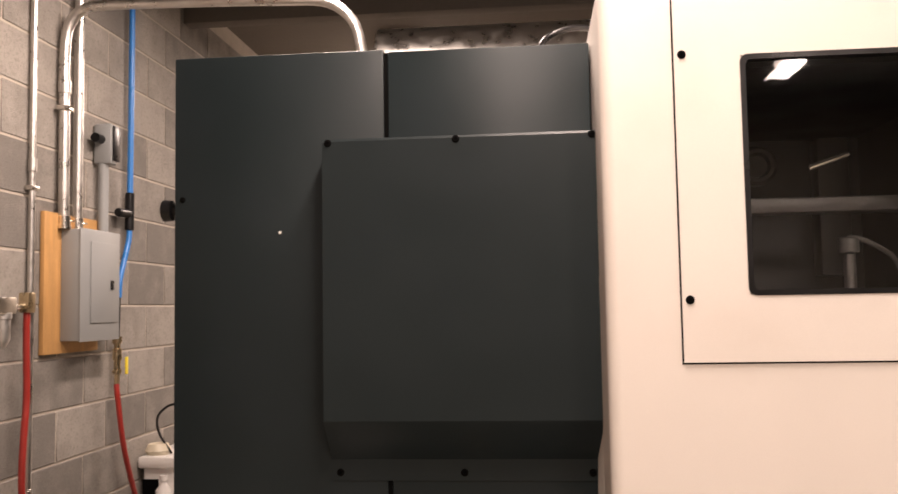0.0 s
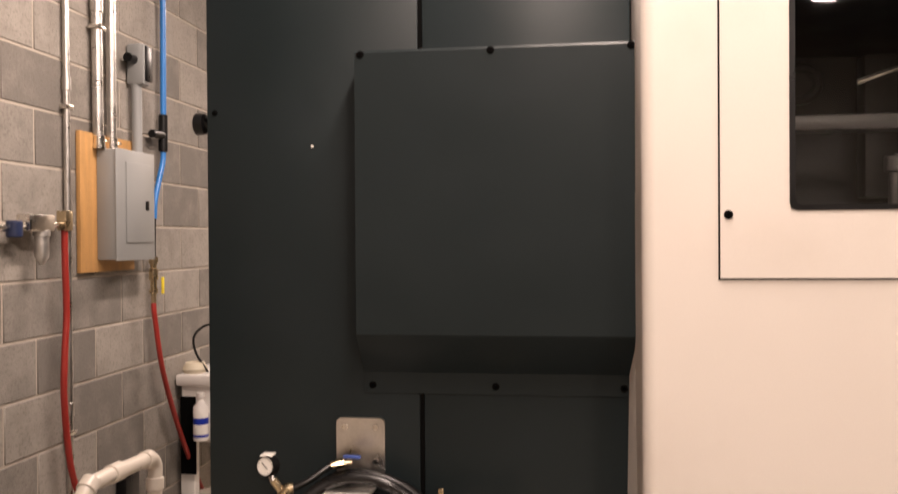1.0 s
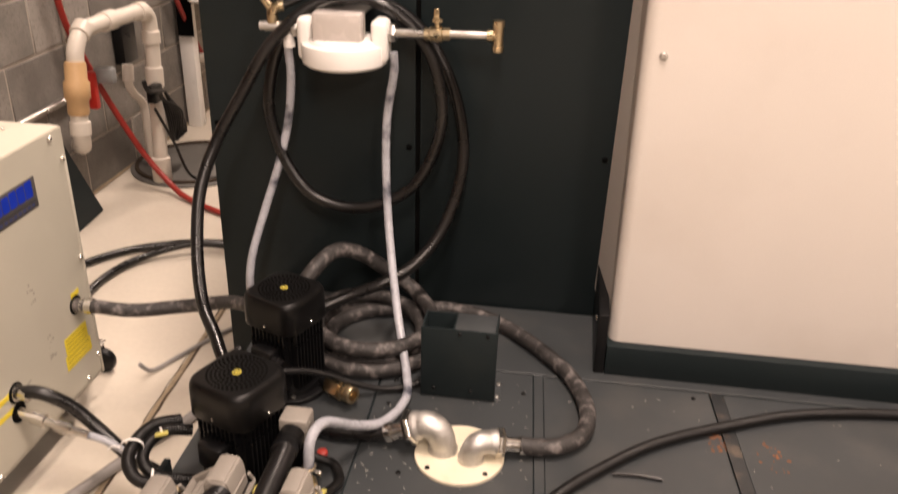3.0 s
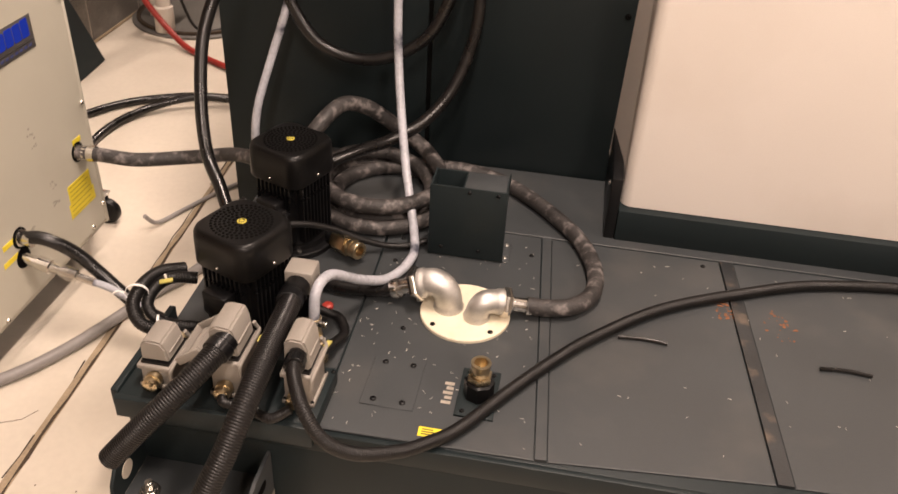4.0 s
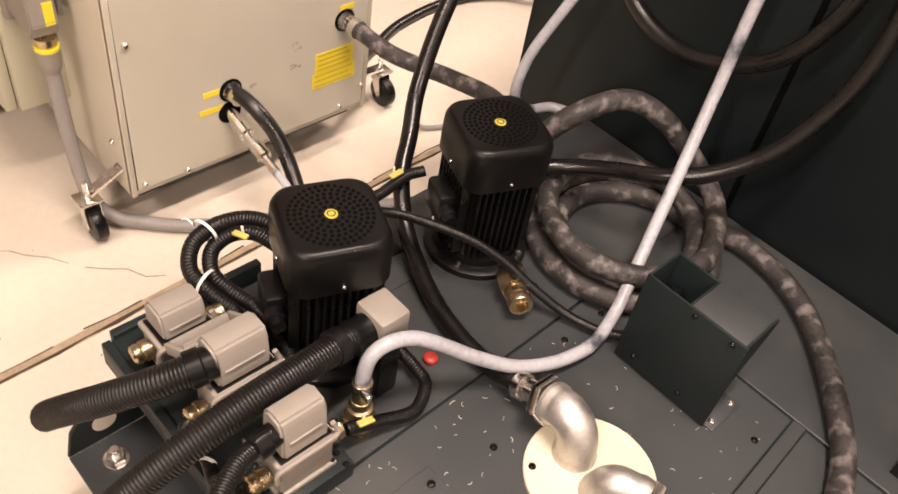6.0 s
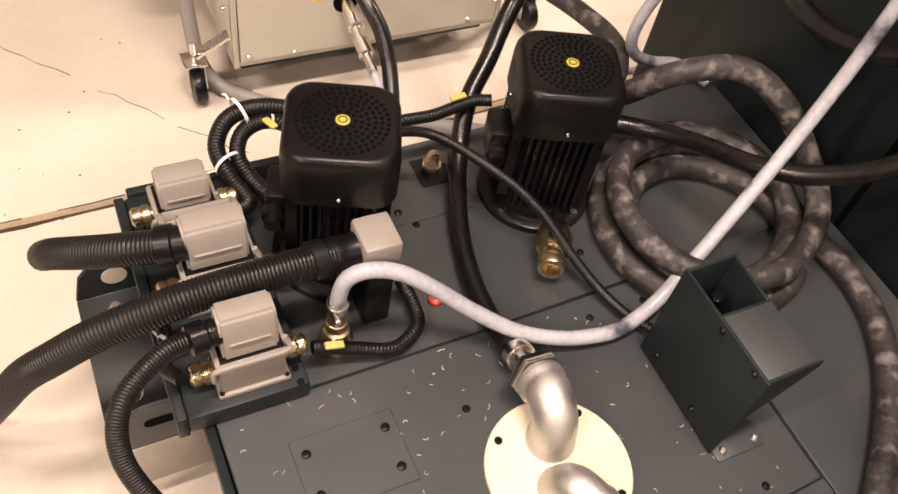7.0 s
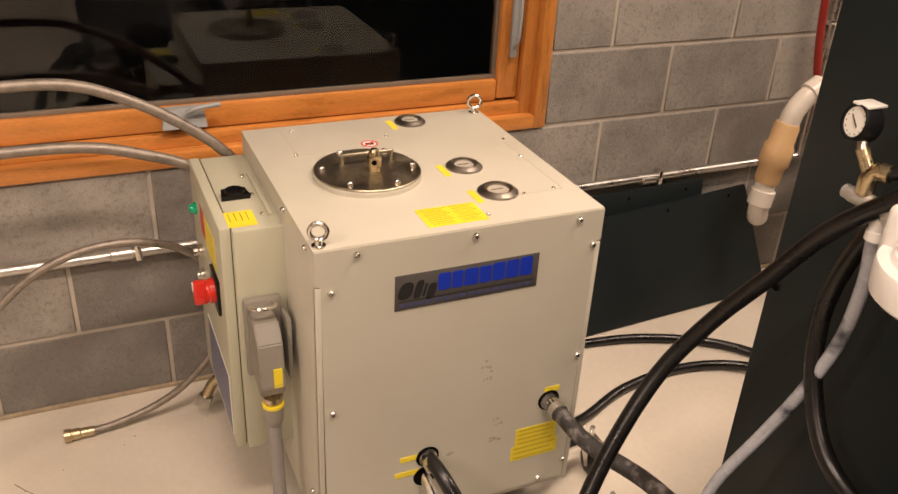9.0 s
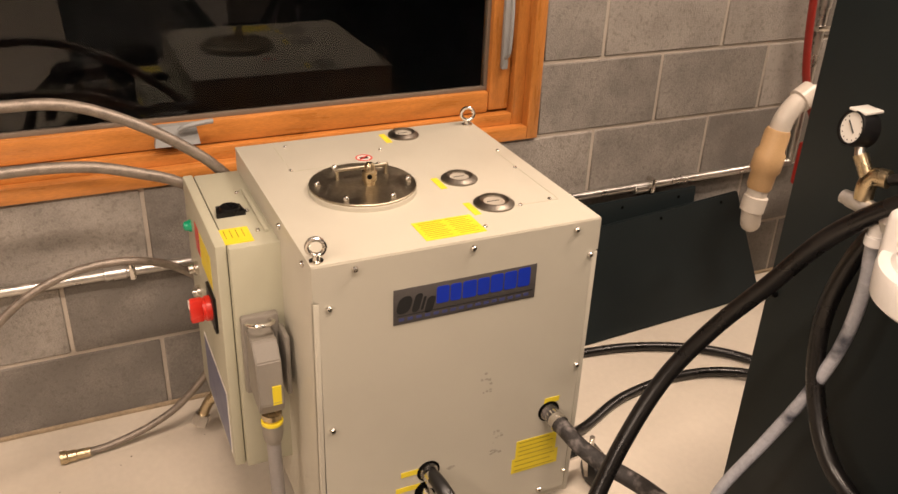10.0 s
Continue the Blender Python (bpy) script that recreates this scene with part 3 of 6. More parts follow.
# swarf on the lids
bm = nb()
for k in range(170):
    x, y = (rnd.uniform(-0.06, 0.27), rnd.uniform(0.97, 1.55)) if k < 130 else (rnd.uniform(0.27, 0.9), rnd.uniform(1.0, 1.55))
    if (x - 0.122) ** 2 + (y - 1.285) ** 2 < 0.0075:
        continue
    a, n, s, c = rnd.random() * 6.28, rnd.choice((2, 3, 4)), rnd.uniform(0.0012, 0.0026), rnd.uniform(-0.9, 0.9)
    p = V(x, y, TZ + 0.0012)
    line = [p.copy()]
    for i in range(n):
        p = p + V(math.cos(a), math.sin(a), 0) * s
        a += c
        line.append(p.copy())
    sweep(bm, line, rnd.uniform(0.0003, 0.0006), 4)
single("swarf", bm, M_CHIP, "scattered pale metal swarf on the tank lids", "swarf", kind="stuff")

# ---- flange with two pipe elbows ----
fl = thing("pipe_flange", (0.122, 1.285, TZ), "round cream flange plate with two zinc pipe elbows", "flange")
FX, FY = 0.122, 1.285
part("plate", revolve(nb(), (FX, FY, TZ), (0, 0, 1), [(0, 0.083), (0.005, 0.083), (0.0065, 0.0815)], 48), M_CREAM, fl, "cream painted disc with rust stains")
for a in (44, 134, 224, 317):
    part("bolt", screw(nb(), (FX + 0.072 * math.cos(radians(a)), FY + 0.072 * math.sin(radians(a)), TZ + 0.0065), (0, 0, 1), 0.005, 0.003), M_BLACK, fl)


def elbow(pts, r, end, r2, parent):
    line = smooth_path(pts, 0.004)
    n = len(line)
    bm = sweep(nb(), line, r, 20, wave=lambda i: 1.10 if i < 3 or i > n - 4 else 1.0)
    e = part("elbow", bm, M_CAST, parent, "zinc-coated pipe elbow")
    p0, p1 = Vector(pts[-1]), Vector(end)
    d = (p1 - p0).normalized()
    part("nut", hexnut(nb(), p0 + d * 0.001, d, r * 1.3, 0.014), M_CHROME, e)
    part("nipple", revolve(nb(), p0 + d * 0.014, d, [(0, r2 * 1.15), (0.006, r2 * 1.15), (0.007, r2), ((p1 - p0).length, r2)], 18), M_CHROME, e)
    part("hose_clamp", revolve(nb(), p1 + d * 0.004, d, [(0, r2 * 1.28), (0.012, r2 * 1.28)], 20), M_CHROME, e)


elbow([(0.090, 1.290, TZ + 0.005), (0.089, 1.290, 0.352), (0.080, 1.291, 0.374), (0.060, 1.293, 0.384), (0.036, 1.295, 0.376)], 0.0255, (-0.002, 1.297, 0.358), 0.0145, fl)
elbow([(0.144, 1.272, TZ + 0.005), (0.146, 1.273, 0.350), (0.156, 1.278, 0.365), (0.175, 1.288, 0.364), (0.186, 1.293, 0.360)], 0.022, (0.226, 1.303, 0.352), 0.0135, fl)

# ---- small junction box on the tank ----
jb = thing("sensor_bracket", (0.09, 1.49, TZ), "small charcoal sheet-metal box bracket screwed to the tank", "bracket")
bm = nb()
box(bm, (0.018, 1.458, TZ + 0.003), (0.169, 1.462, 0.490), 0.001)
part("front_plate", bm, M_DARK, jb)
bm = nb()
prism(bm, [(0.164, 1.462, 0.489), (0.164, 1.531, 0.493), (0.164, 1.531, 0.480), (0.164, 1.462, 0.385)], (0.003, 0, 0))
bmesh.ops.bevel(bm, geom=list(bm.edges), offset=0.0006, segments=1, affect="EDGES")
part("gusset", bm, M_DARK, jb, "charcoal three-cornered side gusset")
# the top plate's lighter paint stands in for light falling on it
part("top_plate", box(nb(), (0.084, 1.462, 0.485), (0.164, 1.528, 0.488), 0.001), M_TANK, jb, "top plate in a lighter grey for the light it catches")
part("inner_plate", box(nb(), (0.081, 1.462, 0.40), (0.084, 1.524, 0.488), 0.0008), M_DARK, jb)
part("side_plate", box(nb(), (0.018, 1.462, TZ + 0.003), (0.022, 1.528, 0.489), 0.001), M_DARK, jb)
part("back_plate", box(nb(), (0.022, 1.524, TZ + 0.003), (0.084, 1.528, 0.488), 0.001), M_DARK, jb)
part("sensor", cyl(nb(), (0.048, 1.495, 0.44), (0.048, 1.495, 0.462), 0.008, 12, 0.002), M_BLACK, jb, "black round sensor")
part("foot", box(nb(), (0.150, 1.463, TZ), (0.182, 1.530, TZ + 0.003), 0.0008), M_TANK, jb)
for p in ((0.095, 1.458, 0.481), (0.150, 1.458, 0.481), (0.045, 1.458, 0.350), (0.120, 1.458, 0.350)):
    part("screw", screw(nb(), p, (0, -1, 0), 0.004, 0.003), M_BLACK, jb)
for y in (1.475, 1.521):
    part("bolt", screw(nb(), (0.172, y, TZ + 0.003), (0, 0, 1), 0.005, 0.003), M_STEEL, jb)

# ---- brass fittings ----
bf = thing("hose_connector", (0.176, 1.073, TZ), "brass threaded connector on a black block and plate", "fitting")
part("plate", box(nb(), (0.143, 1.026, TZ), (0.207, 1.138, TZ + 0.004), 0.001), M_DARK, bf)
part("block", revolve(nb(), (0.176, 1.080, TZ + 0.004), (0, 0, 1), [(0, 0.025), (0.03, 0.025), (0.033, 0.022)], 8), M_BLACK, bf, "black block")
part("hex", hexnut(nb(), (0.176, 1.080, TZ + 0.037), (0, 0, 1), 0.021, 0.012), M_BRASS, bf, "brass hexagon")
bm = nb()
revolve(bm, (0.176, 1.080, TZ + 0.049), (0, 0, 1), [(0, 0.015), (0.006, 0.013), (0.008, 0.0155), (0.018, 0.0155), (0.02, 0.0165), (0.024, 0.0165), (0.024, 0.0115), (0.004, 0.011)], 20)
part("collar", bm, M_BRASS, bf, "open brass collar")
for p in ((0.155, 1.036), (0.196, 1.036), (0.155, 1.128), (0.196, 1.128)):
    part("screw", screw(nb(), (*p, TZ + 0.004), (0, 0, 1), 0.004, 0.003), M_BLACK, bf)
bl = thing("drain_fitting", (-0.10, 1.39, TZ), "brass pipe fitting beside the rear pump motor", "fitting")
q, d = V(-0.165, 1.432, 0.352), V(0.075, -0.052, 0.008).normalized()
part("pipe", revolve(nb(), q - d * 0.02, d, [(0, 0.011), (0.03, 0.011)], 16), M_BLACK, bl)
part("hex", hexnut(nb(), q + d * 0.004, d, 0.0235, 0.040), M_BRASS, bl, "brass hexagon body")
part("thread", revolve(nb(), q + d * 0.042, d, [(0, 0.0145), (0.005, 0.0145), (0.006, 0.0178), (0.015, 0.0178), (0.016, 0.0145), (0.019, 0.0178), (0.030, 0.0178), (0.032, 0.0165), (0.032, 0.011), (0.012, 0.011)], 18), M_BRASS, bl, "brass threaded end")


M_CAP = mat("black_fan_cap", (0.0045, 0.0043, 0.0043), 0.36, spec=0.24, var=0.15, scale=12, fine=400, bump=0.15, dist=0.0006)


# ---- pump motors ----
def motor(x, y):
    mt = thing("pump_motor", (0, 0, 0), "black finned electric pump motor with a vented cap", "motor", "pump motors")
    H = 0.228
    part("flange", revolve(nb(), (0, 0, 0.0005), (0, 0, 1), [(0, 0.078), (0.010, 0.078), (0.012, 0.074), (0.012, 0.062), (0.022, 0.060)], 40), M_BLACK, mt)
    bm = nb()
    prism(bm, [(px, py, 0.02) for px, py in round_rect(0, 0, 0.098, 0.098, 0.03, 5)], (0, 0, 0.145))
    part("finned_body", bm, M_BLACK, mt)
    fin = finish(box(nb(), (-0.0017, 0.0, 0.034), (0.0017, 0.0135, 0.166)), "fin", M_BLACK)
    for side in range(4):
        for k in range(-4, 5):
            f = new("fin", fin)
            f.parent = mt
            f.matrix_basis = Matrix.Rotation(radians(90 * side), 4, "Z") @ Matrix.Translation((k * 0.0098, 0.045, 0))
    bm = nb()
    rings = []
    for z, w, r in ((0.160, 0.124, 0.026), (0.163, 0.127, 0.027), (0.207, 0.1275, 0.029), (0.218, 0.126, 0.029), (0.2245, 0.121, 0.029), (0.2272, 0.115, 0.028), (H, 0.108, 0.027)):
        rings.append([bm.verts.new((px, py, z)) for px, py in round_rect(0, 0, w, w, r, 6)])
    for r0, r1 in zip(rings, rings[1:]):
        for k in range(len(r0)):
            bm.faces.new((r0[k], r0[(k + 1) % len(r0)], r1[(k + 1) % len(r0)], r1[k]))
    bm.faces.new(rings[0][::-1])
    bm.faces.new(rings[-1])
    cap = part("fan_cap", bm, M_CAP, mt, "black rounded fan cap", smooth=35)
    bm = nb()
    for i, r in enumerate((0.0138, 0.0208, 0.0278, 0.0348, 0.0418, 0.0488)):
        n = 10 + 6 * i
        for k in range(n):
            a = math.tau * k / n + 0.37 * i
            w = min(0.0030, math.pi * r / n * 0.68)
            pts = [(r + 0.0026 * math.sin(c), a + w / r * math.cos(c)) for c in (0.39, 1.18, 1.96, 2.75, 3.53, 4.32, 5.11, 5.89)]
            prism(bm, [(q_ * math.cos(b), q_ * math.sin(b), H - 0.0002) for q_, b in pts], (0, 0, 0.0007))
    part("grille", bm, M_HOLE, cap, "rings of vent holes", smooth=None)
    part("badge", revolve(nb(), (0, 0, H), (0, 0, 1), [(0, 0.0078), (0.001, 0.0078), (0.0014, 0.007)], 24), M_BADGE, cap, "round yellow badge")
    part("badge_ring", revolve(nb(), (0, 0, H + 0.0012), (0, 0, 1), [(0, 0.0052), (0.0005, 0.0052), (0.0005, 0.0038), (0, 0.0038)], 20, caps=False), M_PRINT, cap)
    for a in (0, 90, 180, 270):
        c, s = math.cos(radians(a + 45)), math.sin(radians(a + 45))
        part("bolt", hexnut(nb(), (0.069 * c, 0.069 * s, 0.012), (0, 0, 1), 0.0055, 0.005), M_CHROME, mt)
        part("cap_screw", screw(nb(), (0.0635 * math.cos(radians(a)), 0.0635 * math.sin(radians(a)), 0.172), (math.cos(radians(a)), math.sin(radians(a)), 0), 0.0028, 0.002), M_CHROME, mt)
    tb = part("terminal_box", box(nb(), (-0.082, -0.026, 0.080), (-0.05, 0.026, 0.128), 0.006), M_BLACK, mt, "black terminal box")
    part("gland", revolve(nb(), (-0.072, -0.026, 0.105), (0, -1, 0), [(0, 0.013), (0.012, 0.013), (0.014, 0.010), (0.024, 0.009)], 12), M_BLACK, tb)
    mt.matrix_world = Matrix.Translation((x, y, TZ)) @ Matrix.Rotation(radians(68), 4, "Z")
    return mt


motor_a = motor(-0.237, 1.156)
motor_b = copy_thing(motor_a, Matrix.Translation((-0.252, 1.448, TZ)) @ Matrix.Rotation(radians(68), 4, "Z"))

# ---- connector tray and heavy-duty connectors ----
tray = thing("connector_tray", (-0.21, 1.0, TZ), "black sheet-metal tray carrying cable connectors", "tray")
bm = nb()
box(bm, (-0.372, 0.930, TZ), (-0.056, 1.062, TZ + 0.030), 0.003)
part("deck", bm, M_DARK, tray)
part("lip", box(nb(), (-0.372, 0.918, 0.322), (-0.056, 0.930, TZ + 0.034), 0.002), M_DARK, tray, "dark folded lip")
part("upright", box(nb(), (-0.385, 0.935, TZ), (-0.373, 1.15, TZ + 0.034), 0.002), M_DARK, tray)
for x in (-0.06, -0.078):
    part("bolt", screw(nb(), (x, 1.052, TZ + 0.030), (0, 0, 1), 0.004, 0.003), M_BLACK, tray)


def gland(bm, p, d, r=0.011):
    revolve(bm, p, d, [(0, r), (0.004, r), (0.005, r * 1.25), (0.013, r * 1.25), (0.014, r * 1.05), (0.017, r * 1.2), (0.024, r * 1.15), (0.027, r * 0.8)], 10)


def connector(x0, x1, y0, y1, zb, zh, label, hood=True, glands=(True, True)):
    """A rectangular cable connector: a base on the tray, a hood with a sloping shoulder, a locking lever and brass glands."""
    cx, cy = (x0 + x1) / 2, (y0 + y1) / 2
    z0 = TZ + 0.030
    c = thing("cable_connector", (cx, cy, z0), label, "connector", "connectors on the tray")
    bm = nb()
    box(bm, (x0, y0, z0), (x1, y1, z0 + 0.008), 0.002)
    box(bm, (x0 + 0.004, y0 + 0.004, z0 + 0.006), (x1 - 0.004, y1 - 0.004, zb), 0.003)
    part("base", bm, M_HOOD, c)
    part("seal", box(nb(), (x0 + 0.006, y0 + 0.006, zb), (x1 - 0.006, y1 - 0.006, zb + 0.004)), M_BLACK, c, "black rubber seal")
    bm = nb()
    a, b, h = y0 + 0.010, y1 - 0.010, zh
    prism(bm, [(x0 + 0.005, a, zb + 0.004), (x0 + 0.006, a, h - 0.008), (x0 + 0.016, a, h), (x1 - 0.016, a, h - 0.002), (x1 - 0.010, a, h - 0.014), (x1 - 0.006, a, zb + 0.004)], (0, b - a, 0))
    bmesh.ops.bevel(bm, geom=list(bm.edges), offset=0.003, segments=2, affect="EDGES")
    hd = part("hood", bm, M_HOOD, c, smooth=50)
    part("ridge", box(nb(), (x1 - 0.0085, a + 0.008, (zb + h) / 2 - 0.004), (x1 - 0.006, b - 0.008, (zb + h) / 2 - 0.001), 0.0008), M_HOOD, hd)
    zm = zb + 0.010
    bm = nb()
    hose(bm, [(x1 - 0.002, y0 - 0.002, zb - 0.022), (x1 - 0.001, y0 - 0.002, zb - 0.006), (x1, y0 + 0.004, zb + 0.001), (x1 + 0.001, (y0 + y1) / 2, zb + 0.003), (x1, y1 - 0.004, zb + 0.002), (x1 - 0.004, y1 - 0.001, zm - 0.004), (x1 - 0.007, y1 - 0.005, zm + 0.008)], 0.0032, 0.004, 8)
    part("locking_lever", bm, M_HOOD, c, "light grey locking lever")
    bm = nb()
    box(bm, (x0 - 0.001, y0 + 0.001, zb - 0.010), (x1 + 0.001, y1 - 0.001, zb - 0.001), 0.003)
    part("rim", bm, M_HOOD, c)
    for y, d, on in ((y0, -1, glands[0]), (y1, 1, glands[1])):
        if on:
            bm = nb()
            gland(bm, (cx, y + 0.003 * -d, z0 + 0.024), (0, d, 0))
            part("gland", bm, M_BRASS, c, "brass cable gland")
    for sx in (x0 + 0.004, x1 - 0.004):
        for sy in (y0 + 0.004, y1 - 0.004):
            part("screw", screw(nb(), (sx, sy, z0 + 0.008), (0, 0, 1), 0.003, 0.002), M_BLACK, c)
    return c


connector(-0.118, -0.066, 0.966, 1.044, 0.420, 0.481, "grey cast cable connector with brass glands")
connector(-0.232, -0.176, 0.960, 1.046, 0.430, 0.489, "tall grey cast cable connector with brass glands")
connector(-0.345, -0.288, 0.955, 1.032, 0.402, 0.444, "low grey cast cable connector with its lever raised")
lidp = thing("connector_cover", (-0.255, 1.0, TZ + 0.030), "open grey cast connector cover frame", "cover")
bm = nb()
m = Matrix.Translation((-0.255, 1.0, 0.43)) @ Matrix.Rotation(radians(-35), 4, "Y")
for lo, hi in (((-0.024, -0.044, -0.004), (0.024, -0.038, 0.010)), ((-0.024, 0.038, -0.004), (0.024, 0.044, 0.010)), ((-0.024, -0.038, -0.004), (-0.018, 0.038, 0.010)), ((0.018, -0.038, -0.004), (0.024, 0.038, 0.010)), ((-0.018, -0.038, -0.004), (0.018, 0.038, 0.0))):
    box(bm, lo, hi, 0.0015, m=m)
part("shell", bm, M_HOOD, lidp)
part("hinge", box(nb(), (-0.262, 0.97, TZ + 0.030), (-0.252, 1.03, 0.432), 0.002), M_HOOD, lidp)
c4 = thing("cable_connector", (-0.143, 1.165, TZ), "light grey connector hood at the end of a ribbed conduit", "connector", "connectors on the tray")
bm = nb()
box(bm, (-0.168, 1.142, 0.432), (-0.118, 1.186, 0.478), 0.005, m=None)
part("hood", bm, M_HOOD, c4)
part("base", box(nb(), (-0.164, 1.15, TZ), (-0.122, 1.182, 0.432), 0.003), M_BLACK, c4, "black base")
part("collar", revolve(nb(), (-0.144, 1.145, 0.452), (-0.02, -1, -0.1), [(0, 0.021), (0.020, 0.021), (0.022, 0.0225), (0.028, 0.0225), (0.03, 0.0205)], 18), M_BLACK, c4)

# ---- ribbed conduits ----
RIBBED = [
    ("thick black ribbed cable conduit hanging off the tank", 0.0185, 0.0042, [(-0.144, 1.125, 0.452), (-0.137, 1.06, 0.461), (-0.133, 0.985, 0.464), (-0.133, 0.92, 0.454), (-0.138, 0.865, 0.432), (-0.149, 0.82, 0.395), (-0.167, 0.785, 0.35), (-0.192, 0.752, 0.28), (-0.235, 0.715, 0.18), (-0.28, 0.68, 0.08), (-0.35, 0.63, 0.019), (-0.46, 0.56, 0.019)],
     ((-0.1445, 1.118, 0.4525), (0.09, -1, 0.10), 0.0195)),
    ("thick black ribbed cable conduit ending beside the lifting lug", 0.0185, 0.0042, [(-0.203, 0.958, 0.463), (-0.218, 0.915, 0.453), (-0.250, 0.872, 0.425), (-0.285, 0.846, 0.390), (-0.318, 0.833, 0.352), (-0.334, 0.828, 0.332)],
     ((-0.200, 0.976, 0.464), (-0.28, -1, -0.2), 0.0195)),
    ("long black ribbed cable conduit lying across the tank", 0.0108, 0.0032, [(-0.090, 0.960, 0.455), (-0.078, 0.921, 0.461), (-0.050, 0.876, 0.444), (-0.018, 0.863, 0.405), (0.023, 0.880, 0.370), (0.076, 0.917, 0.347), (0.112, 0.947, 0.340), (0.157, 0.990, 0.338), (0.225, 1.09, 0.338), (0.292, 1.182, 0.338), (0.358, 1.259, 0.338), (0.476, 1.366, 0.338), (0.624, 1.448, 0.338), (0.796, 1.518, 0.338), (1.05, 1.55, 0.338), (1.5, 1.53, 0.338)],
     ((-0.091, 0.978, 0.454), (0.12, -1, 0.08), 0.014)),
]
for lab, r, pitch, pts, col in RIBBED:
    rc = thing("ribbed_conduit", pts[-1], lab, "conduit", "ribbed conduits")
    part("sleeve", loom(nb(), pts, r, pitch, 16), M_LOOM, rc)
    p, d, q = col
    part("collar", revolve(nb(), p, d, [(0, q), (0.012, q), (0.014, q + 0.0025), (0.030, q + 0.0025), (0.032, q)], 18), M_BLACK, rc, "black clamp collar")
for i, pts in enumerate((
    [(-0.090, 1.075, 0.368), (-0.089, 1.085, 0.366), (-0.083, 1.122, 0.352), (-0.074, 1.169, 0.341), (-0.094, 1.206, 0.341), (-0.122, 1.212, 0.345), (-0.15, 1.205, 0.36)],
    [(-0.355, 1.170, 0.432), (-0.385, 1.141, 0.44), (-0.398, 1.101, 0.44), (-0.403, 1.069, 0.422), (-0.383, 1.05, 0.40), (-0.345, 1.055, 0.385), (-0.312, 1.068, 0.372), (-0.307, 1.055, 0.367)],
    [(-0.325, 1.150, 0.43), (-0.361, 1.133, 0.437), (-0.382, 1.108, 0.43), (-0.386, 1.084, 0.412), (-0.367, 1.072, 0.395), (-0.342, 1.080, 0.380), (-0.306, 1.095, 0.370), (-0.259, 1.094, 0.368), (-0.213, 1.084, 0.368), (-0.201, 1.068, 0.367)],
    [(-0.300, 1.235, 0.455), (-0.291, 1.302, 0.438), (-0.215, 1.366, 0.420), (-0.163, 1.401, 0.395), (-0.113, 1.423, 0.365), (-0.065, 1.444, 0.343), (-0.021, 1.462, 0.338), (0.012, 1.478, 0.345)],
    [(-0.335, 1.235, 0.42), (-0.343, 1.279, 0.42), (-0.342, 1.327, 0.42), (-0.347, 1.38, 0.425), (-0.335, 1.405, 0.432)],
)):
    single("motor_cable", loom(nb(), pts, (0.0085, 0.0112, 0.0105, 0.0068, 0.0085)[i], 0.0044, 12), M_LOOM, "black ribbed cable between motor and connector", "cable", "motor cables")
single("motor_cable", loom(nb(), [(-0.201, 0.940, 0.381), (-0.196, 0.930, 0.378), (-0.175, 0.932, 0.372), (-0.150, 0.930, 0.368), (-0.120, 0.922, 0.368), (-0.092, 0.935, 0.380)], 0.0082, 0.0044, 12), M_LOOM, "black ribbed cable between motor and connector", "cable", "motor cables")
TIES = [((-0.402, 1.086, 0.434), (0.3, -1, -0.2), 0.019), ((-0.36, 1.058, 0.392), (1, 0.4, -0.2), 0.019), ((-0.235, 1.09, 0.368), (1, -0.1, 0), 0.0095), ((-0.150, 0.930, 0.368), (0.5, -0.8, -0.1), 0.0098)]
for p, d, r in TIES:
    t_ = thing("cable_tie", p, "white nylon cable tie round black cables", "cable tie", "cable ties")
    dd = Vector(d).normalized()
    part("strap", revolve(nb(), Vector(p) - dd * 0.002, dd, [(0, r), (0.004, r), (0.004, r - 0.001), (0, r - 0.001)], 20, caps=False), M_WPLAST, t_)
    a, b = frame_of(dd)
    q = Vector(p) + a * r
    if r != 0.0095:
        part("tail", hose(nb(), [q, q + a * 0.012 + V(0, 0, 0.004), q + a * 0.020 + V(0, 0, -0.002)], 0.0014, 0.006, 6), M_WPLAST, t_)
for p, d in (((-0.362, 1.113, 0.444), (0.9, 0.35, 0.1)), ((-0.347, 1.36, 0.438), (0, 1, 0.1)), ((-0.083, 1.098, 0.372), (0.1, 1, -0.2)), ((-0.19, 1.078, 0.382), (0.4, 1, 0))):
    t_ = thing("cable_tag", p, "small yellow marker tag tied to a cable", "tag", "cable tags")
    dd = Vector(d).normalized()
    a, b = frame_of(dd)
    m = Matrix((( *dd,), (*a,), (*b,))).transposed().to_4x4()
    m.translation = p
    part("plate", box(nb(), (-0.011, -0.0045, -0.0025), (0.011, 0.0045, 0.0015), 0.0012, m=m), M_TAG, t_)
    part("tie", box(nb(), (-0.002, -0.006, -0.011), (0.002, -0.0045, 0.002), 0.0005, m=m), M_WPLAST, t_, "white nylon tie")

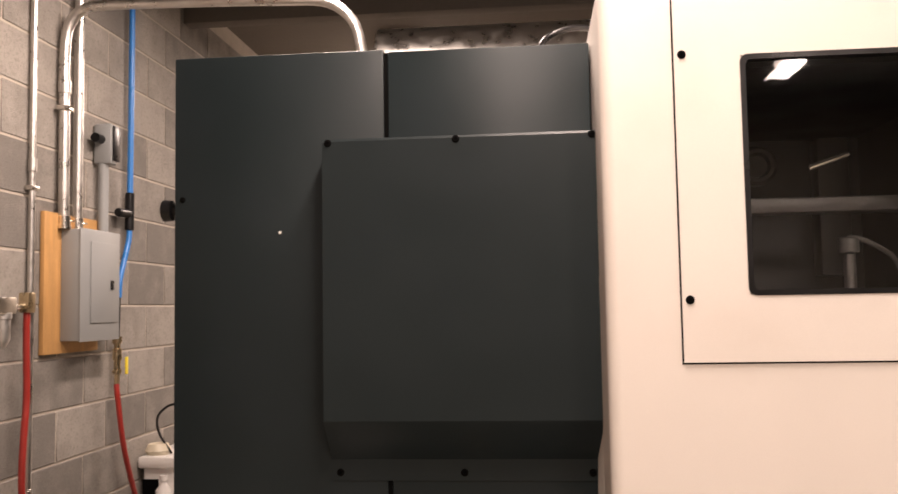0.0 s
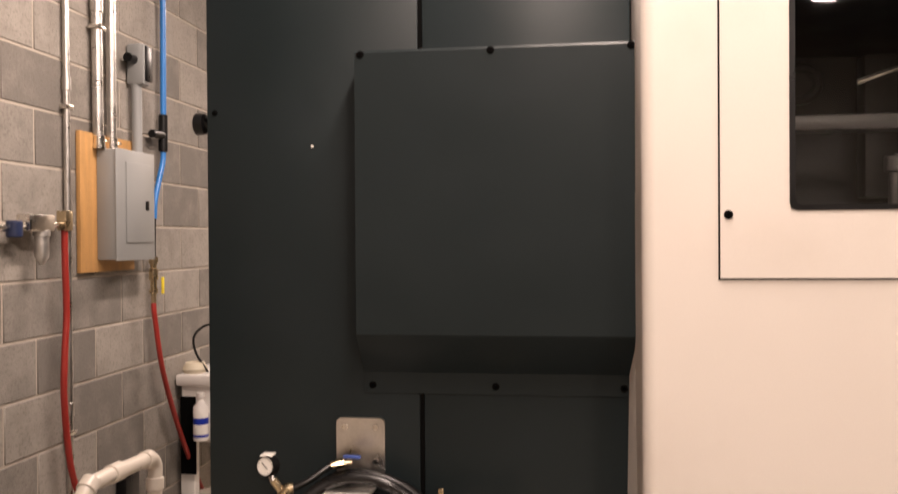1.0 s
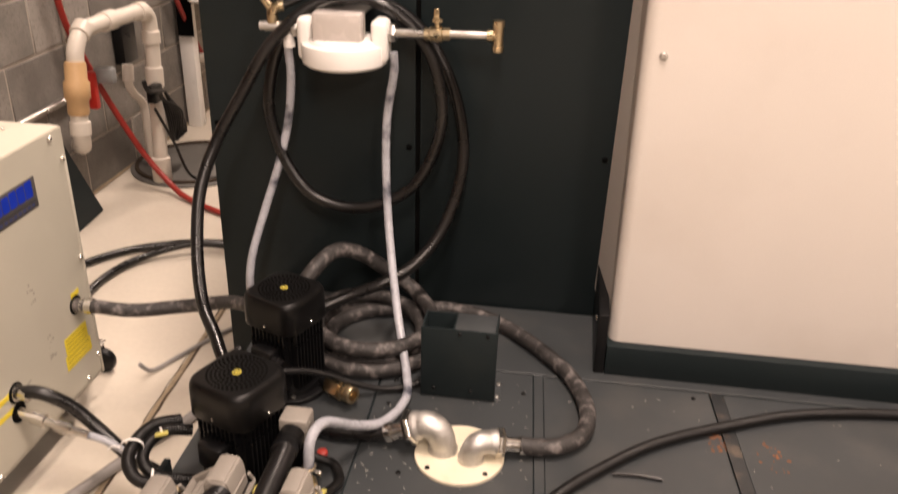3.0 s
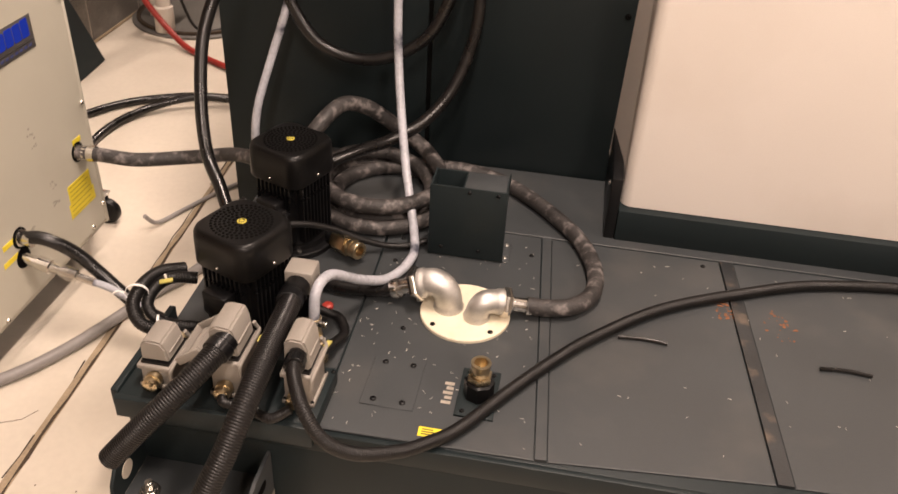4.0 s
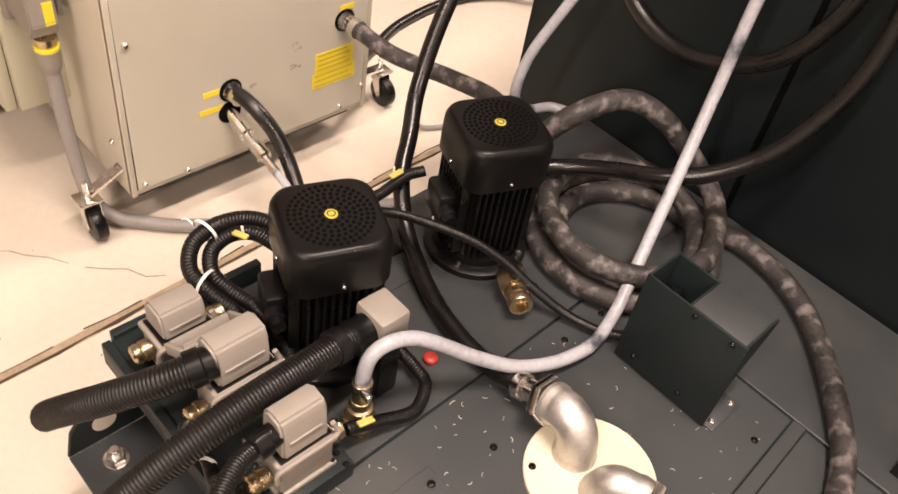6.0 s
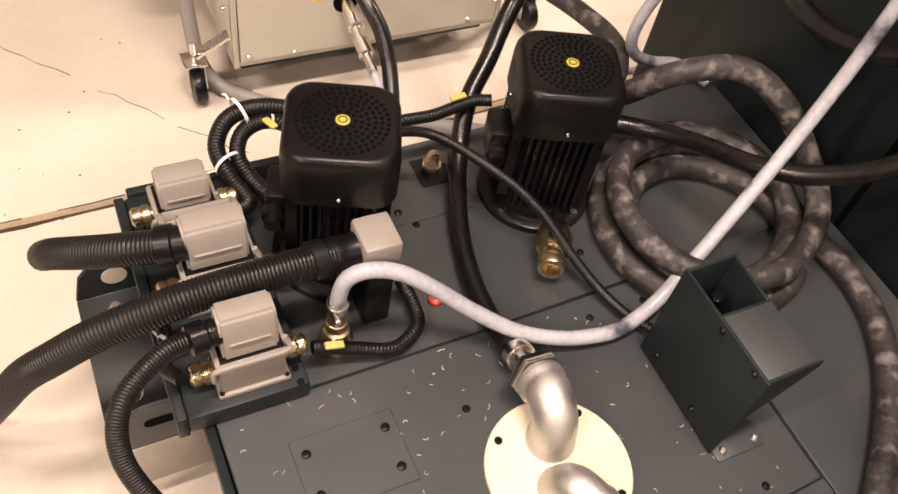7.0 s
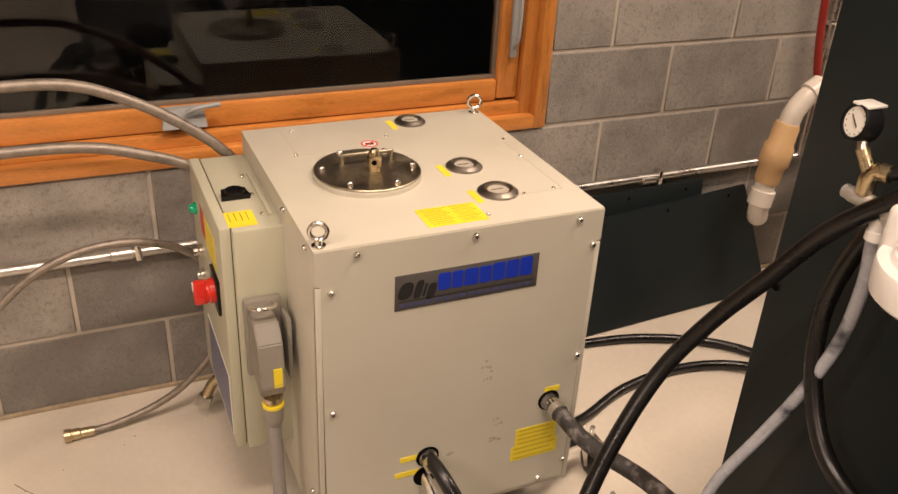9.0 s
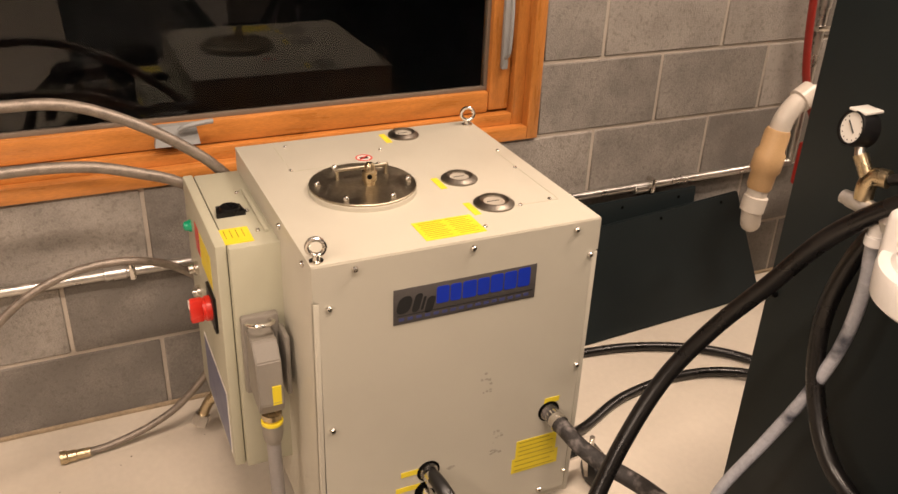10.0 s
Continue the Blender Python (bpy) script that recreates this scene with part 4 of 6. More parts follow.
vf = thing("vent_fitting", (-0.325, 1.325, TZ), "small tarnished brass fitting between the two motors", "fitting")
part("plate", box(nb(), (-0.350, 1.303, TZ), (-0.300, 1.347, TZ + 0.004), 0.001), M_BLACK, vf, "black base plate")
part("hex", hexnut(nb(), (-0.325, 1.325, TZ + 0.004), (0, 0, 1), 0.015, 0.014), M_BRASS, vf)
part("elbow", hose(nb(), [(-0.325, 1.325, TZ + 0.016), (-0.325, 1.325, TZ + 0.030), (-0.319, 1.321, TZ + 0.038), (-0.305, 1.313, TZ + 0.038)], 0.009, 0.004, 10), M_BRASS, vf)
single("red_cap", revolve(nb(), (-0.127, 1.246, TZ + 0.0005), (0, 0, 1), [(0, 0.010), (0.006, 0.010), (0.008, 0.008), (0.009, 0.004)], 20), mat("dull_red_plastic", (0.36, 0.035, 0.025), 0.45, var=0.2, scale=60), "small red plastic cap lying on the tank", "cap")

# ---- liquid hoses ----
hz = thing("coolant_hose", (-0.2, 1.6, TZ), "long black rubber hose looped over the filter bracket", "hose")
part("hose", hose(nb(), [(0.004, 1.297, 0.357), (-0.06, 1.292, 0.345), (-0.135, 1.296, 0.343), (-0.217, 1.317, 0.345), (-0.305, 1.352, 0.365), (-0.362, 1.386, 0.41), (-0.395, 1.425, 0.445), (-0.435, 1.47, 0.49), (-0.462, 1.53, 0.58), (-0.474, 1.60, 0.68), (-0.452, 1.655, 0.77), (-0.405, 1.69, 0.86), (-0.350, 1.715, 0.955), (-0.288, 1.745, 1.020), (-0.228, 1.765, 1.052), (-0.166, 1.77, 1.056), (-0.105, 1.77, 1.036), (-0.050, 1.772, 0.99), (-0.011, 1.77, 0.923), (0.005, 1.77, 0.822), (-0.015, 1.77, 0.728), (-0.067, 1.76, 0.647), (-0.17, 1.75, 0.602), (-0.275, 1.75, 0.622), (-0.341, 1.76, 0.697), (-0.376, 1.775, 0.80), (-0.366, 1.79, 0.903), (-0.329, 1.80, 0.977), (-0.268, 1.81, 1.032), (-0.198, 1.815, 1.052), (-0.101, 1.82, 1.026), (-0.032, 1.82, 0.966), (0.02, 1.81, 0.875), (0.048, 1.80, 0.761), (0.043, 1.78, 0.66), (0.008, 1.74, 0.557), (-0.044, 1.695, 0.497), (-0.10, 1.655, 0.470), (-0.165, 1.635, 0.445), (-0.222, 1.605, 0.425), (-0.262, 1.56, 0.415), (-0.275, 1.52, 0.41)], 0.0128, 0.012, 14), M_RUBBER, hz)
part("end_nut", revolve(nb(), (0.004, 1.297, 0.358), (-1, -0.02, -0.2), [(0, 0.0155), (0.016, 0.0155), (0.017, 0.0142), (0.026, 0.0142)], 18), M_CHROME, hz, "zinc hose ferrule")
dh = thing("dusty_hose", (-0.115, 1.64, TZ), "thick dusty black hose lying in a coil on the tank", "hose")
pts = [(-0.845, 1.664, 0.331), (-0.79, 1.664, 0.331), (-0.711, 1.678, 0.322), (-0.595, 1.722, 0.322), (-0.480, 1.712, 0.350), (-0.405, 1.670, 0.365), (-0.345, 1.610, 0.385), (-0.29, 1.590, 0.44), (-0.25, 1.62, 0.50), (-0.218, 1.69, 0.520), (-0.172, 1.738, 0.495), (-0.112, 1.768, 0.440), (-0.050, 1.762, 0.398)]


def ease(v, lo, hi):
    v = min(1, max(0, (v - lo) / (hi - lo)))
    return v * v * (3 - 2 * v)


for k in range(1, 37):
    q_ = k / 36
    a = radians(52 - 1030 * q_)
    r = 0.128 - 0.025 * ease(q_, 0.28, 0.42) + 0.037 * ease(q_, 0.60, 0.74)
    pts.append((-0.117 + r * math.cos(a), 1.638 + r * math.sin(a), 0.388 - 0.043 * ease(q_, 0.24, 0.42)))
pts += [(-0.03, 1.783, 0.344), (0.036, 1.785, 0.344), (0.1, 1.770, 0.344), (0.169, 1.728, 0.344), (0.252, 1.645, 0.344), (0.319, 1.552, 0.344), (0.352, 1.452, 0.344), (0.348, 1.373, 0.344), (0.311, 1.325, 0.346), (0.265, 1.308, 0.349), (0.232, 1.304, 0.352)]
part("hose", hose(nb(), pts, 0.0165, 0.012, 14), M_DUSTY, dh)
part("fitting", revolve(nb(), (-0.849, 1.664, 0.331), (1, 0, 0), [(0, 0.020), (0.003, 0.020), (0.004, 0.013), (0.014, 0.013), (0.015, 0.017), (0.027, 0.017), (0.028, 0.019), (0.045, 0.019)], 12), M_CHROME, dh, "zinc hose coupling")
th = thing("clear_tube", (-0.1, 1.11, TZ), "dusty clear plastic tube from the filter to the tank", "tube", "filter tubes")
part("tube", hose(nb(), [(-0.094, 1.745, 0.955), (-0.094, 1.75, 0.912), (-0.112, 1.765, 0.815), (-0.114, 1.755, 0.708), (-0.104, 1.725, 0.60), (-0.082, 1.665, 0.50), (-0.058, 1.60, 0.43), (-0.035, 1.54, 0.385), (-0.018, 1.493, 0.355), (-0.005, 1.437, 0.345), (-0.008, 1.393, 0.346), (-0.018, 1.352, 0.350), (-0.036, 1.304, 0.364), (-0.062, 1.252, 0.397), (-0.082, 1.212, 0.43), (-0.095, 1.173, 0.460), (-0.102, 1.140, 0.470), (-0.106, 1.118, 0.460), (-0.107, 1.110, 0.432), (-0.107, 1.109, 0.410)], 0.0092, 0.01, 14), M_TUBE, th)
bm = nb()
revolve(bm, (-0.107, 1.109, TZ), (0, 0, 1), [(0, 0.020), (0.02, 0.020), (0.022, 0.016), (0.04, 0.016), (0.042, 0.0125), (0.055, 0.0125), (0.056, 0.011), (0.09, 0.011)], 16)
part("stub", bm, M_BRASS, th, "brass hose stub")
part("hose_clamp", revolve(nb(), (-0.107, 1.109, 0.406), (0, 0, 1), [(0, 0.0125), (0.010, 0.0125)], 20), M_CHROME, th)
part("clamp_screw", box(nb(), (-0.098, 1.098, 0.405), (-0.084, 1.106, 0.416), 0.002), M_CHROME, th)
te = thing("clear_tube", (-0.42, 1.80, TZ), "dusty clear plastic tube from the filter to the tank's corner", "tube", "filter tubes")
part("tube", hose(nb(), [(-0.312, 1.745, 0.985), (-0.317, 1.75, 0.955), (-0.318, 1.76, 0.885), (-0.333, 1.77, 0.789), (-0.355, 1.76, 0.696), (-0.388, 1.74, 0.59), (-0.412, 1.70, 0.492), (-0.421, 1.69, 0.42), (-0.425, 1.71, 0.372), (-0.428, 1.76, 0.341), (-0.415, 1.80, 0.339), (-0.36, 1.825, 0.339)], 0.0092, 0.01, 14), M_TUBE, te)

part("barb", revolve(nb(), (-0.312, 1.745, 0.955), (0, 0, 1), [(0, 0.0125), (0.012, 0.0125), (0.013, 0.0105), (0.03, 0.0105)], 14), M_WPLAST, te, "white hose barb")

# hose and plug at the pressure unit's lower ports
h2 = thing("suction_hose", (-0.6, 1.36, 0), "black rubber hose from the unit down to the tank's side", "hose")
part("hose", hose(nb(), [(-0.845, 1.402, 0.262), (-0.81, 1.404, 0.268), (-0.778, 1.411, 0.257), (-0.741, 1.425, 0.223), (-0.696, 1.426, 0.178), (-0.62, 1.405, 0.13), (-0.53, 1.37, 0.12), (-0.45, 1.33, 0.15), (-0.385, 1.31, 0.19)], 0.0145, 0.012, 14), M_RUBBER, h2)
part("coupling", revolve(nb(), (-0.849, 1.402, 0.262), (1, 0, 0), [(0, 0.019), (0.004, 0.019), (0.005, 0.013), (0.016, 0.017), (0.030, 0.017)], 12), M_CHROME, h2)
qp = thing("quick_coupling", (-0.7, 1.39, 0), "bright zinc quick coupling on a short clear hose", "coupling")
q, d = V(-0.849, 1.398, 0.214), V(0.9, -0.02, -0.22).normalized()
part("body", revolve(nb(), q, d, [(0, 0.012), (0.03, 0.012), (0.032, 0.016), (0.06, 0.016), (0.062, 0.011), (0.085, 0.011), (0.087, 0.015), (0.12, 0.015), (0.122, 0.009), (0.16, 0.009)], 16), M_CHROME, qp)
part("hose", hose(nb(), [q + d * 0.15, q + d * 0.2, q + d * 0.26 + V(0, 0, -0.02), q + d * 0.34 + V(0, 0.01, -0.08), q + d * 0.42 + V(0.02, 0.03, -0.10)], 0.008, 0.01, 10), M_TUBE, qp)

# ---- the high pressure unit ----
X0, X1, Y0, Y1, Z0, Z1 = -1.415, -0.85, 1.186, 1.734, 0.100, 0.752
cb = thing("pressure_unit", (-1.12, 1.46, 0), "beige-grey steel high-pressure coolant unit on castors", "pump unit")
part("body", box(nb(), (X0 + 0.001, Y0 + 0.001, Z0), (X1 - 0.0045, Y1 - 0.001, Z1 - 0.004), 0.001), M_BEIGE, cb)
bm = nb()
zs = Z1 - 0.066
prism(bm, [(X1 - 0.004, y, z) for y, z in ((Y0 + 0.012, Z0 + 0.012), (Y1 - 0.012, Z0 + 0.012), (Y1 - 0.012, zs), (Y1, zs), (Y1, Z1 - 0.0005), (Y0, Z1 - 0.0005), (Y0, zs), (Y0 + 0.012, zs))], (0.004, 0, 0))
bmesh.ops.bevel(bm, geom=list(bm.edges), offset=0.0015, segments=2, affect="EDGES")
part("front_panel", bm, M_BEIGE, cb)
bm = nb()
box(bm, (X0, Y0, Z1 - 0.0038), (X1 - 0.0042, Y1, Z1), 0.0012, 2)
top = part("lid", bm, M_BEIGE, cb, "beige-grey folded lid")
for s in (0, 1):
    y = (Y0 + 0.001, Y1 - 0.011)[s]
    part("corner_post", box(nb(), (X1 - 0.011, y, Z0), (X1 + 0.0004, y + 0.010, Z1 - 0.069), 0.0012), M_BEIGE, cb)
part("base_frame", box(nb(), (X0 + 0.02, Y0 + 0.02, Z0 - 0.03), (X1 - 0.03, Y1 - 0.02, Z0), 0.003), M_DARK, cb, "dark base frame")
for y, z in ((1.258, 0.738), (1.472, 0.738), (1.680, 0.738), (1.213, 0.672), (1.213, 0.42), (1.213, 0.125), (1.716, 0.680), (1.716, 0.432), (1.716, 0.16), (1.30, 0.118), (1.66, 0.125)):
    x = X1 if z < 0.7 else X1 + 0.0015
    part("screw", screw(nb(), (x, y, z), (1, 0, 0), 0.0062, 0.006), M_CHROME, cb)
for x, z in ((-0.90, 0.735), (-1.05, 0.735), (-0.90, 0.2)):
    part("screw", screw(nb(), (x, Y0, z), (0, -1, 0), 0.006, 0.005), M_CHROME, cb)
# eye bolts
for x, y in ((-0.868, 1.200), (-1.385, 1.715)):
    e = part("eye_bolt", revolve(nb(), (x, y, Z1), (0, 0, 1), [(0, 0.012), (0.003, 0.012), (0.004, 0.007), (0.012, 0.006)], 14), M_CHROME, top, "zinc lifting eye")
    ring = [V(x, y, Z1 + 0.027) + V(0.33 * 0.0145 * math.cos(a), 0.944 * 0.0145 * math.cos(a), 0.0145 * math.sin(a)) for a in [math.tau * k / 20 for k in range(21)]]
    part("ring", sweep(nb(), ring, 0.0042, 8, caps=False), M_CHROME, e)
# round service cover with handle and brass valve
part("cover_collar", revolve(nb(), (-1.115, 1.366, Z1), (0, 0, 1), [(0, 0.1035), (0.009, 0.1035), (0.010, 0.1025)], 56), M_BEIGE, top, "beige raised collar")
sc = part("service_cover", revolve(nb(), (-1.115, 1.366, Z1 + 0.010), (0, 0, 1), [(0, 0.1025), (0.003, 0.1025), (0.0045, 0.101)], 56), M_COVER, top, "round tarnished steel service cover")
for k in range(6):
    a = radians(20 + 60 * k)
    part("acorn_nut", revolve(nb(), (-1.115 + 0.087 * math.cos(a), 1.366 + 0.087 * math.sin(a), Z1 + 0.0145), (0, 0, 1), [(0, 0.0062), (0.004, 0.0062), (0.0075, 0.0045), (0.009, 0.002)], 10), M_CHROME, sc)
part("handle", hose(nb(), [(-1.145, 1.325, Z1 + 0.012), (-1.145, 1.325, Z1 + 0.030), (-1.143, 1.328, Z1 + 0.034), (-1.143, 1.42, Z1 + 0.034), (-1.145, 1.424, Z1 + 0.034), (-1.145, 1.424, Z1 + 0.012)], 0.0032, 0.004, 8), M_COVER, sc)
bm = nb()
revolve(bm, (-1.105, 1.376, Z1 + 0.012), (0, 0, 1), [(0, 0.011), (0.010, 0.011), (0.012, 0.0145), (0.030, 0.0145), (0.032, 0.011), (0.040, 0.010), (0.046, 0.006)], 14)
part("relief_valve", bm, M_BRASS, sc, "brass relief valve")
part("port", revolve(nb(), (-1.0935, 1.372, Z1 + 0.035), (1, -0.35, 0), [(0, 0.005), (0.0035, 0.005)], 12), M_HOLE, sc)
# gauges
for x, y, r in ((-1.368, 1.550, 0.032), (-1.100, 1.562, 0.034), (-0.972, 1.574, 0.036)):
    g = part("gauge", revolve(nb(), (x, y, Z1), (0, 0, 1), [(0, r * 1.08), (0.003, r * 1.08), (0.0045, r * 0.98), (0.009, r * 0.86), (0.010, r * 0.76), (0.006, r * 0.74), (0.005, r * 0.3)], 36), M_GAUGE, top, "round tarnished steel pressure gauge")
    part("dial", revolve(nb(), (x, y, Z1 + 0.004), (0, 0, 1), [(0, r * 0.78), (0.0016, r * 0.78)], 30), M_FACE, g, "dull grey dial")
    part("needle", box(nb(), (x - 0.0012, y - r * 0.4, Z1 + 0.0057), (x, y + r * 0.3, Z1 + 0.0065)), M_PRINT, g)
    part("tag", box(nb(), (x - 0.020, y - r - 0.020, Z1), (x + 0.034, y - r - 0.006, Z1 + 0.0007), m=None), M_YELLOW, g, "yellow strip label")
# warning label on the lid, with bars for the print
wl = part("warning_label", box(nb(), (-0.945, 1.395, Z1), (-0.873, 1.510, Z1 + 0.0007)), M_YELLOW, top, "yellow warning label")
bm = nb()
for k in range(9):
    for y0, y1 in ((1.402, 1.452), (1.458, 1.503)):
        box(bm, (-0.939 + 0.007 * k, y0 + 0.002 * (k % 3), Z1 + 0.0007), (-0.9378 + 0.007 * k, y1 - 0.004 * ((k * 2) % 3), Z1 + 0.001))
part("print", bm, M_INK, wl)
sg = part("warning_sign", revolve(nb(), (-1.268, 1.422, Z1), (0, 0, 1), [(0, 0.018), (0.0006, 0.018)], 30), M_DIAL, top, "round red-ringed warning sticker")
part("red_ring", revolve(nb(), (-1.268, 1.422, Z1 + 0.0004), (0, 0, 1), [(0, 0.018), (0.0006, 0.018), (0.0006, 0.0145), (0, 0.0145)], 30, caps=False), M_REDP, sg)
part("symbol", box(nb(), (-1.274, 1.413, Z1 + 0.0004), (-1.262, 1.431, Z1 + 0.001), 0.0003), M_PRINT, sg)
part("diagonal_bar", box(nb(), (-0.0016, -0.016, 0), (0.0016, 0.016, 0.0004), m=Matrix.Translation((-1.268, 1.422, Z1 + 0.0011)) @ Matrix.Rotation(radians(40), 4, "Z")), M_REDP, sg)
for x, y in ((-1.41 + 0.03, 1.285), (-1.25, 1.262), (-0.949, 1.618), (-0.956, 1.684), (-1.117, 1.697), (-1.215, 1.707), (-1.30, 1.47), (-0.89, 1.515)):
    part("screw", screw(nb(), (x, y, Z1), (0, 0, 1), 0.0042, 0.003), M_CHROME, top)
for lo, hi in (((-1.385, 1.262, Z1), (-1.245, 1.2635, Z1 + 0.0004)), ((-1.246, 1.262, Z1), (-1.2445, 1.42, Z1 + 0.0004)), ((-0.9505, 1.60, Z1), (-0.949, 1.70, Z1 + 0.0004)), ((-1.215, 1.7, Z1), (-0.955, 1.7012, Z1 + 0.0004))):
    part("hatch_seam", box(nb(), lo, hi), M_OLIVE, top)
# name plate: plain bars in its colours
np_ = part("name_plate", box(nb(), (X1, 1.326, 0.612), (X1 + 0.0012, 1.604, 0.682), 0.0004), M_LOGO, cb, "brushed dark name plate with blue and black marks")
for y, w, h, dz in ((1.333, 0.026, 0.034, 0.0), (1.363, 0.014, 0.036, 0.0), (1.380, 0.005, 0.026, -0.003), (1.388, 0.016, 0.032, -0.008)):
    bm = nb()
    prism(bm, [(X1 + 0.0012, a + 0.25 * (b - 0.65), b) for a, b in round_rect(y + w / 2, 0.650 + dz, w, h, min(w, h) * 0.45, 5)], (0.0004, 0, 0))
    part("black_mark", bm, M_PRINT, np_)
part("black_rule", box(nb(), (X1 + 0.0012, 1.332, 0.6285), (X1 + 0.0016, 1.598, 0.630)), M_PRINT, np_)
y = 1.406
for w, h in ((0.024, 0.034), (0.021, 0.034), (0.027, 0.034), (0.023, 0.034), (0.025, 0.036), (0.025, 0.036), (0.025, 0.038)):
    bm = nb()
    prism(bm, [(X1 + 0.0012, a, b) for a, b in round_rect(y + w / 2, 0.640 + h / 2, w, h, 0.004, 3)], (0.0005, 0, 0))
    part("blue_mark", bm, M_LOGOBLUE, np_)
    y += w + 0.0025
M_FAINT = mat("faint_blue_print", (0.055, 0.065, 0.17), 0.45, var=0.1)
for k in range(16):
    part("small_mark", box(nb(), (X1 + 0.0012, 1.336 + 0.0163 * k, 0.6185), (X1 + 0.0015, 1.346 + 0.0163 * k, 0.6245)), M_FAINT, np_)
# yellow labels by the ports, smudges
for y0, y1, z0, z1, sk in ((1.596, 1.690, 0.228, 0.272, 0), (1.589, 1.697, 0.190, 0.227, 0), (1.652, 1.686, 0.352, 0.364, 0), (1.345, 1.385, 0.262, 0.274, 0), (1.335, 1.385, 0.225, 0.237, 0)):
    lb = part("port_label", box(nb(), (X1, y0, z0), (X1 + 0.0008, y1, z1)), M_YELLOW, cb, "yellow port label")
    bm = nb()
    n = int((z1 - z0) / 0.011) if z1 - z0 > 0.02 else 0
    for k in range(n):
        zc = z0 + (k + 0.5) * (z1 - z0) / n
        box(bm, (X1 + 0.0008, y0 + 0.006, zc - 0.0007), (X1 + 0.0011, y1 - 0.008 - 0.01 * (k % 2), zc + 0.0007))
    if n:
        part("print", bm, M_INK, lb)
for y, z in ((1.664, 0.331), (1.402, 0.262), (1.398, 0.214)):
    part("port", revolve(nb(), (X1, y, z), (1, 0, 0), [(0, 0.024), (0.0012, 0.024)], 24), M_HOLE, cb, "dark port hole")
bm = nb()
for (cy, cz, ry, rz) in ((1.515, 0.43, 0.014, 0.045), (1.548, 0.30, 0.012, 0.018), (1.545, 0.262, 0.014, 0.008), (1.45, 0.255, 0.006, 0.003)):
    for k in range(10):
        a, q_ = rnd.random() * 6.28, rnd.random() ** 0.5
        y, z, s = cy + ry * q_ * math.cos(a), cz + rz * q_ * math.sin(a), rnd.uniform(0.0015, 0.005)
        prism(bm, [(X1 + 0.0002 + 0.00002 * k, y + s * math.cos(b) * rnd.uniform(0.5, 1.4), z + s * math.sin(b) * rnd.uniform(0.4, 1)) for b in (0, 0.9, 2, 3, 4, 5.3)], (0.0002, 0, 0))
M_SMUDGE = mat("grey_smudge", (0.36, 0.335, 0.28), 0.6, var=0.2, scale=60)
part("smudges", bm, M_SMUDGE, cb, "grey scuff marks", kind="stuff")
# castors on outriggers
for x, y, sx, sy in ((-0.912, 1.126, 1, -1), (-0.95, 1.862, 1, 1), (-1.385, 1.12, -1, -1), (-1.385, 1.80, -1, 1)):
    ca = part("castor", box(nb(), (x - 0.022, y - 0.022, 0.082), (x + 0.022, y + 0.022, 0.088), 0.002), M_CHROME, cb, "zinc swivel castor with a black wheel")
    yb = Y0 if sy < 0 else Y1
    xa = X1 - 0.035 if sx > 0 else X0 + 0.035
    arm = nb()
    prism(arm, [(x - 0.011, y, 0.090), (x + 0.011, y, 0.090), (xa + 0.011, yb - 0.001 * sy, 0.150), (xa - 0.011, yb - 0.001 * sy, 0.150)], (0, 0, 0.006))
    part("outrigger", arm, M_CHROME, ca, "zinc flat bar")
    part("bolt", hexnut(nb(), (xa, yb, 0.146), (0, sy, 0), 0.008, 0.006), M_CHROME, ca)
    bm = nb()
    for s in (-0.0145, 0.0145):
        prism(bm, [(x - 0.018, y + s, 0.082), (x + 0.014, y + s, 0.082), (x + 0.024, y + s, 0.03), (x + 0.012, y + s, 0.022)], (0, 0.0022 * (1 if s > 0 else -1), 0))
    part("fork", bm, M_CHROME, ca)
    part("wheel", revolve(nb(), (x + 0.016, y - 0.0125, 0.036), (0, 1, 0), [(0, 0.026), (0.002, 0.034), (0.006, 0.036), (0.019, 0.036), (0.023, 0.034), (0.025, 0.026)], 24), M_BLACK, ca, "black rubber wheel")
    part("stem", cyl(nb(), (x, y, 0.088), (x, y, 0.125), 0.006, 10), M_CHROME, ca)

# control box on the unit's flank
kb = part("control_box", box(nb(), (-1.410, 1.095, 0.205), (-1.055, 1.190, 0.702), 0.004), M_OLIVE, cb, "olive-grey control box")
kd = part("box_door", box(nb(), (-1.412, 1.0730, 0.203), (-1.0680, 1.0940, 0.704), 0.004), M_OLIVE, kb)
part("gap", box(nb(), (-1.408, 1.0930, 0.208), (-1.0720, 1.0980, 0.699)), M_HOLE, kb)
bm = nb()
prism(bm, [(-1.22, 1.105, 0.702), (-1.22, 1.150, 0.702), (-1.185, 1.155, 0.702), (-1.185, 1.10, 0.702)], (0, 0, 0.010))
revolve(bm, (-1.20, 1.128, 0.712), (0, 0, 1), [(0, 0.020), (0.006, 0.018)], 16)
part("black_knob", bm, M_BLACK, kb)
part("yellow_label", box(nb(), (-1.135, 1.09, 0.702), (-1.072, 1.145, 0.7028)), M_YELLOW, kb)
bm = nb()
